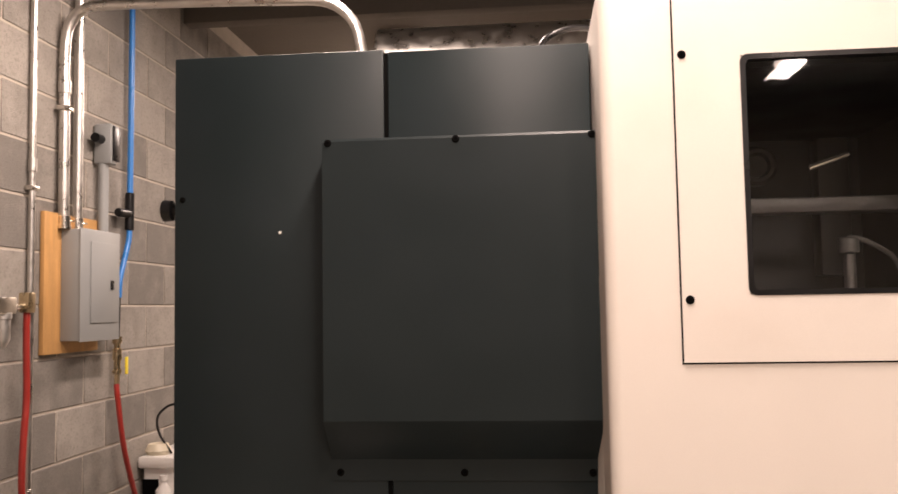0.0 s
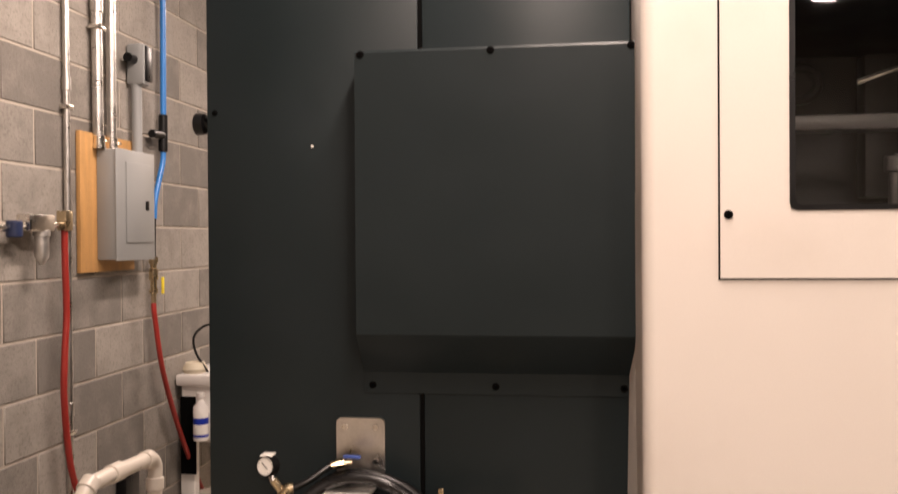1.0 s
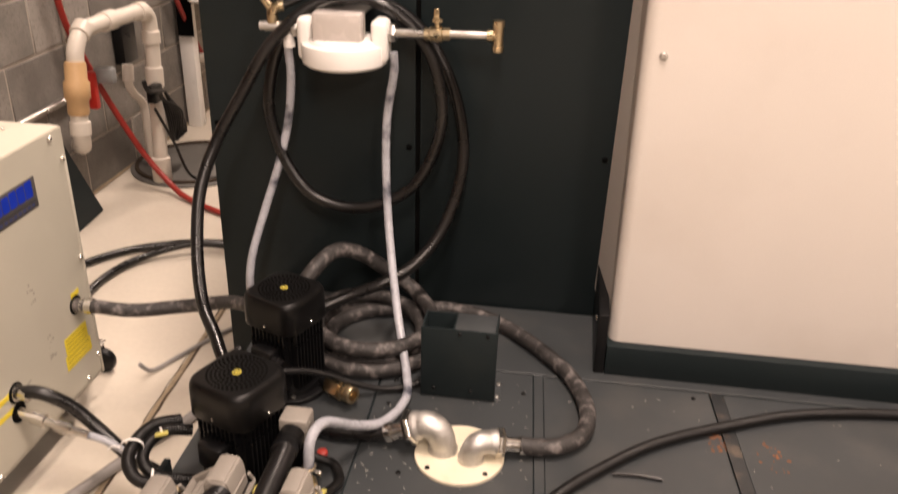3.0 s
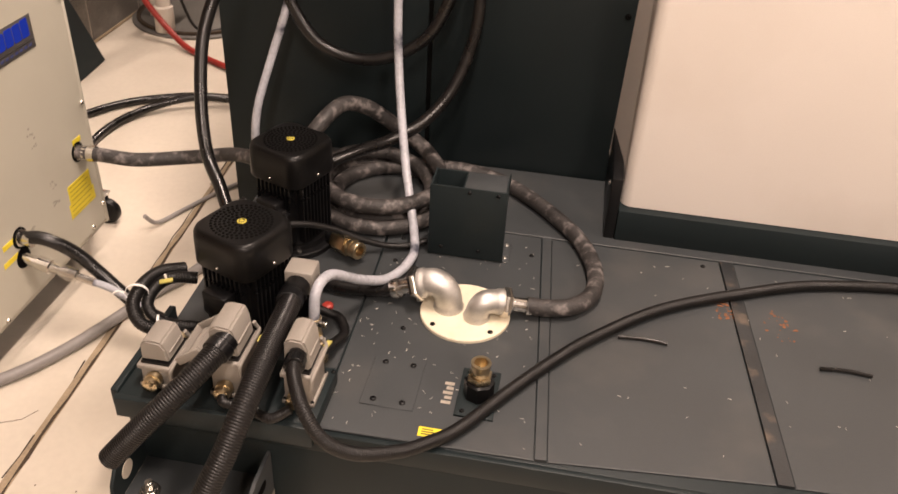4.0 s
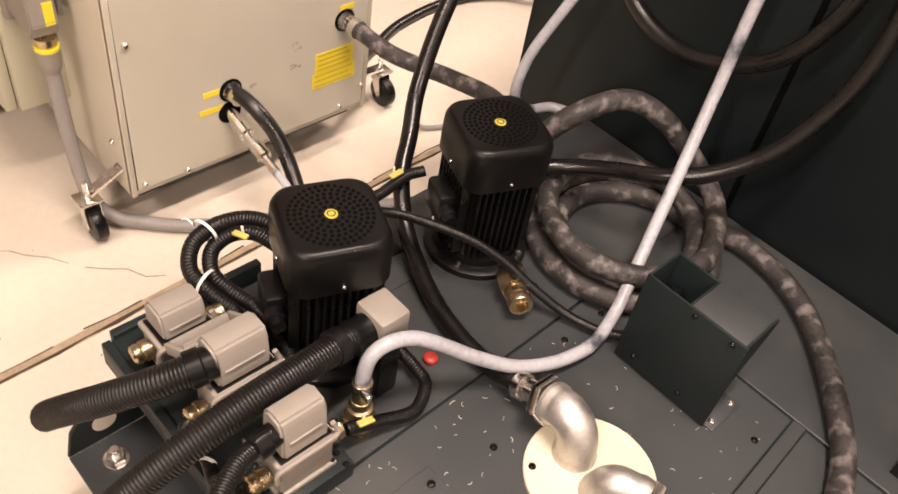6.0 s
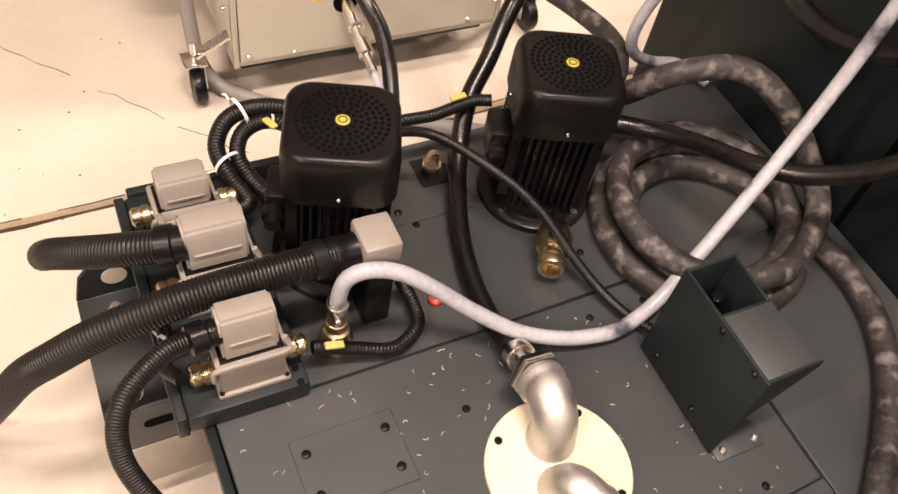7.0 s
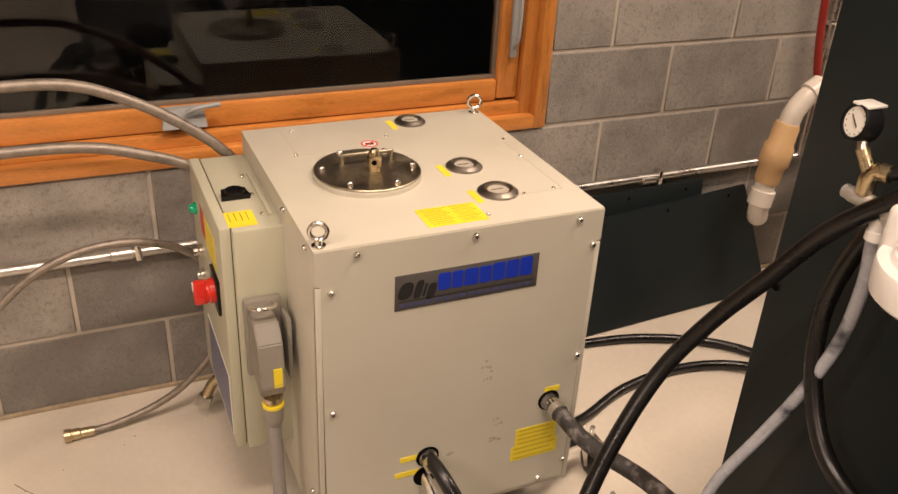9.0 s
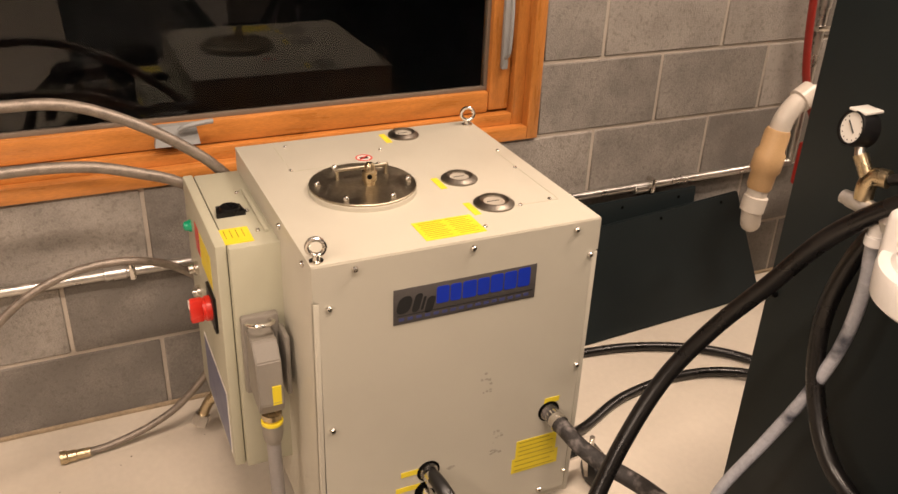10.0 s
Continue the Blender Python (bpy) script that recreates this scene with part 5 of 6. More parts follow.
for k in range(4):
    box(bm, (-1.128, 1.099 + 0.011 * k, 0.7028), (-1.0950, 1.1005 + 0.011 * k, 0.7032))
part("print", bm, M_INK, kb)
part("hinge_strip", box(nb(), (-1.30, 1.170, 0.702), (-1.10, 1.178, 0.708), 0.001), M_OLIVE, kb)
for x in (-1.29, -1.20, -1.11):
    part("screw", screw(nb(), (x, 1.160, 0.702), (0, 0, 1), 0.0045, 0.004), M_CHROME, kb)
part("pilot_light", revolve(nb(), (-1.355, 1.0730, 0.615), (0, -1, 0), [(0, 0.013), (0.004, 0.013), (0.006, 0.011), (0.014, 0.009), (0.016, 0.004)], 16), M_GREEN, kd, "green pilot light")
part("red_plate", box(nb(), (-1.300, 1.0722, 0.590), (-1.255, 1.0730, 0.650)), M_REDP, kd, "red and white warning plate")
part("yellow_plate", box(nb(), (-1.245, 1.0722, 0.580), (-1.135, 1.0730, 0.650)), M_YELLOW, kd, "yellow warning plate")
part("key_switch", revolve(nb(), (-1.315, 1.0730, 0.535), (0, -1, 0), [(0, 0.015), (0.008, 0.015), (0.010, 0.010), (0.020, 0.010)], 16), M_CHROME, kd, "metal key switch")
part("key_switch", revolve(nb(), (-1.315, 1.0730, 0.478), (0, -1, 0), [(0, 0.015), (0.008, 0.015), (0.010, 0.010), (0.016, 0.010)], 16), M_CHROME, kd, "metal push switch")
part("switch_plate", box(nb(), (-1.188, 1.067, 0.496), (-1.112, 1.073, 0.572), 0.001), M_BLACK, kd, "black switch plate")
bm = nb()
revolve(bm, (-1.150, 1.069, 0.534), (0, -1, 0), [(0, 0.025), (0.012, 0.025), (0.014, 0.022), (0.018, 0.022)], 24)
box(bm, (-1.158, 1.028, 0.509), (-1.142, 1.053, 0.559), 0.004)
part("main_switch", bm, M_REDP, kd, "red rotary main switch")
part("pointer", box(nb(), (-1.154, 1.0265, 0.540), (-1.146, 1.0285, 0.557)), M_DIAL, kd)
part("blue_plate", box(nb(), (-1.33, 1.0720, 0.22), (-1.09, 1.0730, 0.37)), M_DIAL, kd, "white-edged blue plate")
part("blue_face", box(nb(), (-1.325, 1.0714, 0.225), (-1.095, 1.0721, 0.365)), mat("slate_blue_print", (0.13, 0.14, 0.22), 0.4, var=0.05), kd)
# plug and cable
pg = thing("power_plug", (-1.0, 1.13, 0.45), "grey industrial plug locked into the control box with its cable", "plug")
bm = nb()
box(bm, (-1.053, 1.102, 0.398), (-1.035, 1.172, 0.566), 0.005)
part("socket_base", bm, M_PLUG, pg)
bm = nb()
prism(bm, [(-1.035, 1.108, 0.42), (-1.035, 1.108, 0.545), (-0.985, 1.108, 0.545), (-0.958, 1.108, 0.515), (-0.945, 1.108, 0.43), (-0.955, 1.108, 0.405)], (0, 0.046, 0))
bmesh.ops.bevel(bm, geom=list(bm.edges), offset=0.0025, segments=2, affect="EDGES")
part("plug_body", bm, M_PLUG, pg, smooth=30)
part("flap", box(nb(), (-1.034, 1.168, 0.415), (-0.982, 1.178, 0.545), 0.004), M_PLUG, pg, "open socket flap")
part("latch", hose(nb(), [(-1.036, 1.110, 0.556), (-1.00, 1.110, 0.572), (-0.985, 1.122, 0.577), (-0.985, 1.142, 0.577), (-1.00, 1.154, 0.572), (-1.036, 1.154, 0.556)], 0.004, 0.006, 8), M_CHROME, pg)
part("label", box(nb(), (-0.9488, 1.132, 0.428), (-0.9455, 1.148, 0.468), m=None), M_YELLOW, pg, "small yellow label")
bm = nb()
revolve(bm, (-0.958, 1.130, 0.405), (0, 0, -1), [(0, 0.019), (0.010, 0.019), (0.012, 0.016), (0.020, 0.016)], 18)
part("gland", bm, M_BRASS, pg)
part("yellow_ring", revolve(nb(), (-0.958, 1.130, 0.388), (0, 0, -1), [(0, 0.0205), (0.006, 0.0205)], 20), M_YELLOW, pg, "yellow sealing ring")
part("sleeve", revolve(nb(), (-0.958, 1.130, 0.383), (0, 0, -1), [(0, 0.0195), (0.025, 0.0195), (0.04, 0.0165), (0.045, 0.0145)], 20), M_PLUG, pg)
part("cable", hose(nb(), [(-0.958, 1.130, 0.345), (-0.956, 1.131, 0.25), (-0.950, 1.133, 0.15), (-0.932, 1.138, 0.075), (-0.905, 1.160, 0.03), (-0.868, 1.205, 0.016), (-0.810, 1.272, 0.015), (-0.752, 1.372, 0.015), (-0.705, 1.484, 0.015), (-0.665, 1.585, 0.015), (-0.60, 1.72, 0.015), (-0.59, 1.95, 0.015)], 0.0135, 0.012, 12), M_GREYCABLE, pg, "thick grey cable")

# ---- filter on its wall bracket ----
fb = thing("filter_housing", (-0.195, 1.76, 0.9), "white round filter housing with brass valves on a zinc bracket", "filter")
FZ = 0.995
bm = nb()
prism(bm, [(x, 1.842, z) for x, z in round_rect(-0.198, 1.105, 0.1085, 0.126, 0.012, 4)], (0, 0.008, 0))
br = part("wall_plate", bm, M_STEEL, fb, "zinc wall plate", smooth=30)
for x, z in ((-0.232, 1.149), (-0.164, 1.149), (-0.232, 1.073), (-0.164, 1.073)):
    part("bolt", hexnut(nb(), (x, 1.842, z), (0, -1, 0), 0.0075, 0.006), M_CHROME, br)
bm = nb()
box(bm, (-0.250, 1.74, 1.030), (-0.150, 1.843, 1.034), 0.001)
box(bm, (-0.250, 1.738, 0.985), (-0.150, 1.742, 1.034), 0.001)
part("arm", bm, M_STEEL, fb, "zinc bracket arm")
bm = nb()
revolve(bm, (-0.195, 1.745, 0.927), (0, 0, 1), [(0, 0.080), (0.006, 0.087), (0.038, 0.089), (0.044, 0.087), (0.046, 0.074), (0.052, 0.070), (0.054, 0.062)], 48)
part("bowl_cap", bm, M_WPLAST, fb, "white round cap")
for s in (-1, 1):
    bm = nb()
    box(bm, (-0.195 + s * 0.076 - 0.017, 1.715, 0.935), (-0.195 + s * 0.076 + 0.017, 1.775, 1.022), 0.012, 3)
    part("lug", bm, M_WPLAST, fb, "white moulded lug")
    part("collar", hexnut(nb(), (-0.195 + s * 0.093, 1.745, FZ), (s, 0, 0), 0.019, 0.014), M_STEEL, fb)
bm = nb()
box(bm, (-0.250, 1.70, 0.978), (-0.150, 1.735, 1.036), 0.006)
part("sight_cover", bm, mat("clear_grey_plastic", (0.50, 0.46, 0.43), 0.25, var=0.06, scale=14), fb, "translucent grey cover")
bm = nb()
cyl(bm, (-0.302, 1.745, FZ), (-0.362, 1.745, FZ), 0.0105, 16)
cyl(bm, (-0.362, 1.745, FZ), (-0.372, 1.745, FZ), 0.0092, 16)
part("nipple", bm, M_CAST, fb, "grey iron pipe nipple")
part("pipe", cyl(nb(), (-0.088, 1.745, FZ), (-0.028, 1.745, FZ), 0.0095, 16), M_STEEL, fb, "zinc pipe")
part("pipe", cyl(nb(), (0.020, 1.745, FZ + 0.003), (0.098, 1.745, FZ + 0.004), 0.0085, 16), M_STEEL, fb, "zinc pipe")
bm = nb()
revolve(bm, (-0.030, 1.745, FZ), (1, 0, 0.05), [(0, 0.0125), (0.010, 0.0125), (0.012, 0.016), (0.036, 0.016), (0.038, 0.0125), (0.052, 0.0125)], 8)
cyl(bm, (-0.004, 1.745, FZ + 0.010), (-0.004, 1.745, FZ + 0.028), 0.006, 10)
va = part("ball_valve", bm, M_BRASS, fb, "brass ball valve")
bm = nb()
box(bm, (-0.014, 1.738, FZ + 0.026), (0.006, 1.752, FZ + 0.031), 0.001)
box(bm, (-0.012, 1.742, FZ + 0.028), (0.000, 1.748, FZ + 0.052), 0.002)
part("lever", bm, M_BRASS, va)
bm = nb()
revolve(bm, (0.096, 1.745, FZ + 0.004), (1, 0, 0), [(0, 0.0125), (0.012, 0.0125), (0.014, 0.010), (0.024, 0.010)], 12)
revolve(bm, (0.118, 1.745, FZ - 0.026), (0, 0, 1), [(0, 0.0125), (0.012, 0.0125), (0.013, 0.0105), (0.046, 0.0105), (0.047, 0.0125), (0.060, 0.0125)], 14)
part("tee", bm, M_BRASS, fb, "brass tee")
bm = nb()
hose(bm, [(-0.344, 1.745, FZ + 0.008), (-0.344, 1.745, 1.022), (-0.338, 1.748, 1.034), (-0.322, 1.752, 1.036)], 0.0115, 0.004, 14)
cyl(bm, (-0.346, 1.745, 1.030), (-0.362, 1.742, 1.055), 0.009, 12)
part("brass_elbow", bm, M_BRASS, fb)
gd = V(-0.16, -1, 0.18).normalized()
gc = V(-0.375, 1.745, 1.083)
part("stem", cyl(nb(), (-0.362, 1.743, 1.048), (-0.371, 1.748, 1.068), 0.0065, 10), M_STEEL, fb)
gg = part("gauge", revolve(nb(), gc + gd * -0.014, gd, [(0, 0.019), (0.003, 0.0225), (0.026, 0.0225), (0.028, 0.0215), (0.028, 0.019), (0.024, 0.0185)], 32), M_BLACK, fb, "black pressure gauge with a white dial")
part("dial", revolve(nb(), gc + gd * 0.0103, gd, [(0, 0.019), (0.0012, 0.019)], 28), M_DIAL, gg)
ga, gb = frame_of(gd)
part("needle", hose(nb(), [gc + gd * 0.0124 + (ga * 0.008 - gb * 0.007), gc + gd * 0.0124, gc + gd * 0.0124 - (ga * 0.006 - gb * 0.005)], 0.0009, 0.004, 6), M_PRINT, gg)
bm = nb()
for k in range(11):
    a = radians(-45 + 27 * k)
    p = gc + gd * 0.0114 + (ga * math.cos(a) + gb * math.sin(a)) * 0.0155
    revolve(bm, p, gd, [(0, 0.0009), (0.0004, 0.0009)], 6)
part("scale_marks", bm, M_PRINT, gg)
part("white_tag", box(nb(), (-0.389, 1.735, 1.104), (-0.363, 1.765, 1.1075), 0.001), M_DIAL, gg, "white sticker on the gauge")
ah = thing("small_hose", (-0.28, 1.78, 1.05), "short black hose from the gauge elbow to a brass cock", "hose")
part("hose", hose(nb(), [(-0.322, 1.752, 1.036), (-0.29, 1.765, 1.05), (-0.262, 1.79, 1.068), (-0.245, 1.81, 1.075)], 0.007, 0.008, 10), M_RUBBER, ah)
bm = nb()
revolve(bm, (-0.250, 1.79, 1.076), (1, 0.3, 0.15), [(0, 0.008), (0.01, 0.008), (0.011, 0.011), (0.028, 0.011), (0.03, 0.008), (0.045, 0.008)], 8)
part("cock", bm, M_BRASS, ah)
part("cock_handle", box(nb(), (-0.222, 1.78, 1.093), (-0.184, 1.79, 1.100), 0.002), mat("blue_handle", (0.05, 0.09, 0.32), 0.4), ah, "blue lever")

# ---- window ----
w1 = thing("window_1", (WX, 0.8, WIN_Z0), "wide varnished pine window with dark night glass", "window", kind="structure")
A0, A1, B0, B1 = WIN_Y0 + 0.001, WIN_Y1 - 0.001, WIN_Z0 + 0.001, WIN_Z1 - 0.001
bm = nb()
for lo, hi, in (((-1.74, A1 - 0.034, B0), (-1.592, A1, B1)), ((-1.74, A0, B0), (-1.592, A0 + 0.034, B1))):
    box(bm, lo, hi, 0.003)
part("window_frame", bm, M_WOODV, w1, "pine jambs")
bm = nb()
for lo, hi, in (((-1.74, A0 + 0.034, B0), (-1.592, A1 - 0.034, B0 + 0.036)), ((-1.74, A0 + 0.034, B1 - 0.036), (-1.592, A1 - 0.034, B1))):
    box(bm, lo, hi, 0.003)
part("window_frame", bm, M_WOOD, w1, "pine head and sill")
bm = nb()
for lo, hi in (((-1.70, A1 - 0.068, B0 + 0.036), (-1.622, A1 - 0.034, B1 - 0.036)), ((-1.70, A0 + 0.034, B0 + 0.036), (-1.622, A0 + 0.068, B1 - 0.036))):
    box(bm, lo, hi, 0.003)
for lo, hi in (((-1.70, A1 - 0.13, B0 + 0.075), (-1.640, A1 - 0.070, B1 - 0.075)), ((-1.70, A0 + 0.07, B0 + 0.075), (-1.640, A0 + 0.13, B1 - 0.075))):
    box(bm, lo, hi, 0.006)
part("sash_stile", bm, M_WOODV, w1, "pine sash stiles")
bm = nb()
for z0, z1 in ((B0 + 0.036, B0 + 0.068), (B1 - 0.068, B1 - 0.036)):
    box(bm, (-1.70, A0 + 0.068, z0), (-1.622, A1 - 0.068, z1), 0.003)
for z0, z1 in ((B0 + 0.070, B0 + 0.128), (B1 - 0.128, B1 - 0.070)):
    box(bm, (-1.70, A0 + 0.131, z0), (-1.641, A1 - 0.131, z1), 0.006)
part("sash_rail", bm, M_WOOD, w1, "pine sash rails")
bm = nb()
for lo, hi in (((-1.672, A0 + 0.13, B0 + 0.128), (-1.655, A1 - 0.13, B0 + 0.138)), ((-1.672, A1 - 0.14, B0 + 0.138), (-1.655, A1 - 0.13, B1 - 0.128)), ((-1.672, A0 + 0.13, B0 + 0.138), (-1.655, A0 + 0.14, B1 - 0.128)), ((-1.672, A0 + 0.14, B1 - 0.138), (-1.655, A1 - 0.14, B1 - 0.128))):
    box(bm, lo, hi, 0.001)
part("glazing_bead", bm, mat("taupe_bead", (0.16, 0.125, 0.095), 0.5, var=0.08), w1, "taupe glazing bead")
pn = part("pane", box(nb(), (-1.669, A0 + 0.135, B0 + 0.132), (-1.663, A1 - 0.135, B1 - 0.132)), M_GLASS, w1, "dark night pane")
bm = nb()
prism(bm, [(-1.60, 1.045, 0.699), (-1.60, 1.145, 0.699), (-1.615, 1.14, 0.742), (-1.615, 1.055, 0.742)], (-0.02, 0, 0))
hose(bm, [(-1.60, 1.10, 0.735), (-1.592, 1.12, 0.747), (-1.592, 1.16, 0.752), (-1.594, 1.175, 0.752)], 0.006, 0.006, 8)
part("crank", bm, M_EPGREY, w1, "grey window crank")
bm = nb()
box(bm, (-1.634, 1.925, 0.80), (-1.618, 1.943, 1.02), 0.004)
hose(bm, [(-1.62, 1.934, 0.83), (-1.602, 1.934, 0.85), (-1.597, 1.934, 0.93), (-1.60, 1.934, 0.99)], 0.005, 0.008, 8)
part("sash_lock", bm, M_EPGREY, w1, "grey sash lock lever")
# sheet added outside, its near-black colour stands in for the unlit night
single("night_backdrop", box(nb(), (-4.2, -3, -0.5), (-4.15, 5, 3.5)), mat("night_dark", (0.006, 0.006, 0.007), 0.9, var=0.1), "near-black sheet standing in for the night outside the window", "backdrop", kind="structure")

# ---- things on the block wall ----
def conduit(label, pts, r, material, clamps=(), group="conduits"):
    c = thing("conduit", pts[0], label, "conduit", group)
    part("pipe", hose(nb(), pts, r, 0.03, 14), material, c)
    for p in clamps:
        part("strap", box(nb(), (p[0] - 0.016, p[1] - r - 0.012, p[2] - 0.009), (p[0] + r + 0.003, p[1] + r + 0.012, p[2] + 0.009), 0.004), M_CHROME, c)
        part("coupling", revolve(nb(), (p[0], p[1], p[2] + 0.06), (0, 0, 1), [(0, r + 0.001), (0.002, r + 0.004), (0.05, r + 0.004), (0.052, r + 0.001)], 14), M_STEEL, c)
    return c


conduit("thin galvanised conduit up the block wall", [(-1.583, 2.985, 0.42), (-1.583, 2.985, 1.0), (-1.583, 2.983, 2.0), (-1.583, 2.98, 3.3)], 0.0125, M_STEEL, ((-1.583, 2.984, 2.06), (-1.583, 2.985, 0.85)))
conduit("galvanised conduit from the panel bending over to the cabinet", [(-1.568, 3.175, 1.93), (-1.570, 3.175, 2.3), (-1.572, 3.175, 2.62), (-1.555, 3.178, 2.74), (-1.50, 3.184, 2.80), (-1.40, 3.19, 2.815), (-1.0, 3.197, 2.81), (-0.70, 3.2, 2.80), (-0.52, 3.2, 2.785), (-0.42, 3.2, 2.71), (-0.385, 3.2, 2.60), (-0.375, 3.2, 2.45), (-0.375, 3.2, 2.18)], 0.021, M_STEEL, ((-1.571, 3.175, 2.40),))
conduit("galvanised conduit from the panel up the wall", [(-1.565, 3.272, 1.93), (-1.565, 3.272, 2.4), (-1.565, 3.272, 3.3)], 0.019, M_STEEL)
conduit("grey conduit with a pull box above the panel", [(-1.56, 3.47, 1.93), (-1.56, 3.47, 2.1), (-1.56, 3.47, 2.25)], 0.022, M_EPGREY)
lbx = thing("pull_box", (-1.56, 3.49, 2.2), "grey electrical pull box with a dark cover", "pull box")
part("body", box(nb(), (-1.595, 3.445, 2.225), (-1.515, 3.51, 2.40), 0.012), M_EPGREY, lbx)
part("hub", revolve(nb(), (-1.56, 3.445, 2.33), (0, -1, 0), [(0, 0.02), (0.05, 0.02)], 14), M_BLACK, lbx)
part("cover", box(nb(), (-1.514, 3.455, 2.24), (-1.508, 3.515, 2.39), 0.003), M_BLACK, lbx, "dark cover")
hc = thing("conduit", (-1.583, 0.8, 0.415), "galvanised conduit along the wall under the window", "conduit", "conduits")
part("pipe", cyl(nb(), (-1.583, -2.0, 0.40), (-1.583, 2.985, 0.42), 0.0125, 14), M_STEEL, hc)
for y in (0.92, 2.40, -0.6):
    part("coupling", cyl(nb(), (-1.583, y - 0.025, 0.412), (-1.583, y + 0.025, 0.412), 0.016, 14, 0.002), M_STEEL, hc)
    part("strap", box(nb(), (-1.60, y + 0.03, 0.395), (-1.566, y + 0.045, 0.440), 0.004), M_CHROME, hc)
bp = single("backing_board", box(nb(), (-1.598, 3.065, 1.440), (-1.580, 3.475, 1.985), 0.002), M_PLY, "bare plywood board behind the electrical panel", "board")
ep = thing("electrical_panel", (-1.54, 3.33, 1.49), "grey steel electrical panel on a plywood board", "electrical panel")
part("box", box(nb(), (-1.580, 3.180, 1.487), (-1.502, 3.490, 1.925), 0.003), M_EPGREY, ep)
part("front", box(nb(), (-1.502, 3.176, 1.483), (-1.496, 3.494, 1.929), 0.002), M_EPGREY, ep)
dr = part("door", box(nb(), (-1.496, 3.250, 1.555), (-1.491, 3.470, 1.880), 0.002), M_EPGREY, ep)
part("latch", box(nb(), (-1.491, 3.405, 1.690), (-1.487, 3.430, 1.728), 0.001), M_BLACK, dr, "black latch")
for y in (3.175, 3.272):
    part("connector", revolve(nb(), (-1.565, y, 1.925), (0, 0, 1), [(0, 0.026), (0.01, 0.026), (0.012, 0.023), (0.05, 0.023)], 12), M_CHROME, ep, "zinc conduit connector")
    part("set_screw", cyl(nb(), (-1.545, y + 0.01, 1.955), (-1.53, y + 0.01, 1.955), 0.004, 8), M_CHROME, ep)
al = thing("air_line", (-1.56, 3.71, 1.4), "blue air line with black tee and brass ball valve", "air line")
part("tube", hose(nb(), [(-1.56, 3.725, 3.3), (-1.56, 3.72, 2.6), (-1.56, 3.713, 2.10)], 0.0135, 0.04, 12), M_BLUE, al, "blue tube")
bm = nb()
cyl(bm, (-1.56, 3.712, 2.135), (-1.56, 3.71, 1.965), 0.021, 14, 0.004)
cyl(bm, (-1.56, 3.71, 2.04), (-1.56, 3.60, 2.036), 0.019, 14, 0.004)
part("tee", bm, M_BLACK, al, "black push-in tee")
part("tube", hose(nb(), [(-1.56, 3.71, 1.97), (-1.56, 3.705, 1.92), (-1.56, 3.66, 1.82), (-1.56, 3.625, 1.74), (-1.56, 3.615, 1.66)], 0.0125, 0.02, 12), M_BLUE, al, "blue tube")
part("tube", cyl(nb(), (-1.56, 3.613, 1.66), (-1.56, 3.607, 1.49), 0.010, 12), M_BLACK, al)
bm = nb()
revolve(bm, (-1.56, 3.605, 1.49), (0, 0, -1), [(0, 0.020), (0.03, 0.020), (0.031, 0.014), (0.05, 0.014), (0.052, 0.020), (0.10, 0.020), (0.102, 0.014), (0.14, 0.014), (0.142, 0.019), (0.16, 0.019), (0.162, 0.012), (0.21, 0.011)], 10)
part("valve", bm, M_BRASS, al, "brass ball valve")
part("lever", box(nb(), (-1.54, 3.635, 1.325), (-1.53, 3.650, 1.40), 0.003), M_YELLOW, al, "yellow lever")
part("hose", hose(nb(), [(-1.56, 3.603, 1.285), (-1.555, 3.605, 1.22), (-1.545, 3.66, 0.97), (-1.54, 3.83, 0.64), (-1.53, 4.06, 0.30), (-1.50, 4.25, 0.03), (-1.40, 4.4, 0.02)], 0.0115, 0.02, 12), M_RED, al, "red rubber hose")
rg = thing("air_regulator", (-1.54, 2.77, 1.6), "brass and zinc air filter regulator with a red hose", "regulator")
bm = nb()
cyl(bm, (-1.545, 2.45, 1.600), (-1.545, 2.90, 1.625), 0.012, 12)
part("manifold", bm, M_CHROME, rg)
bm = nb()
cyl(bm, (-1.535, 2.60, 1.575), (-1.535, 2.60, 1.63), 0.026, 14, 0.004)
part("valve_body", bm, mat("blue_black_plastic", (0.02, 0.03, 0.08), 0.4), rg, "dark blue valve")
bm = nb()
box(bm, (-1.57, 2.655, 1.595), (-1.515, 2.80, 1.655), 0.008)
part("regulator_block", bm, M_CHROME, rg)
bm = nb()
revolve(bm, (-1.54, 2.755, 1.60), (0, 0, -1), [(0, 0.028), (0.02, 0.028), (0.022, 0.024), (0.09, 0.024), (0.105, 0.016), (0.12, 0.008)], 18)
part("bowl", bm, M_CAST, rg, "metal filter bowl")
bm = nb()
box(bm, (-1.56, 2.872, 1.60), (-1.52, 2.918, 1.672), 0.005)
part("brass_elbow", bm, M_BRASS, rg)
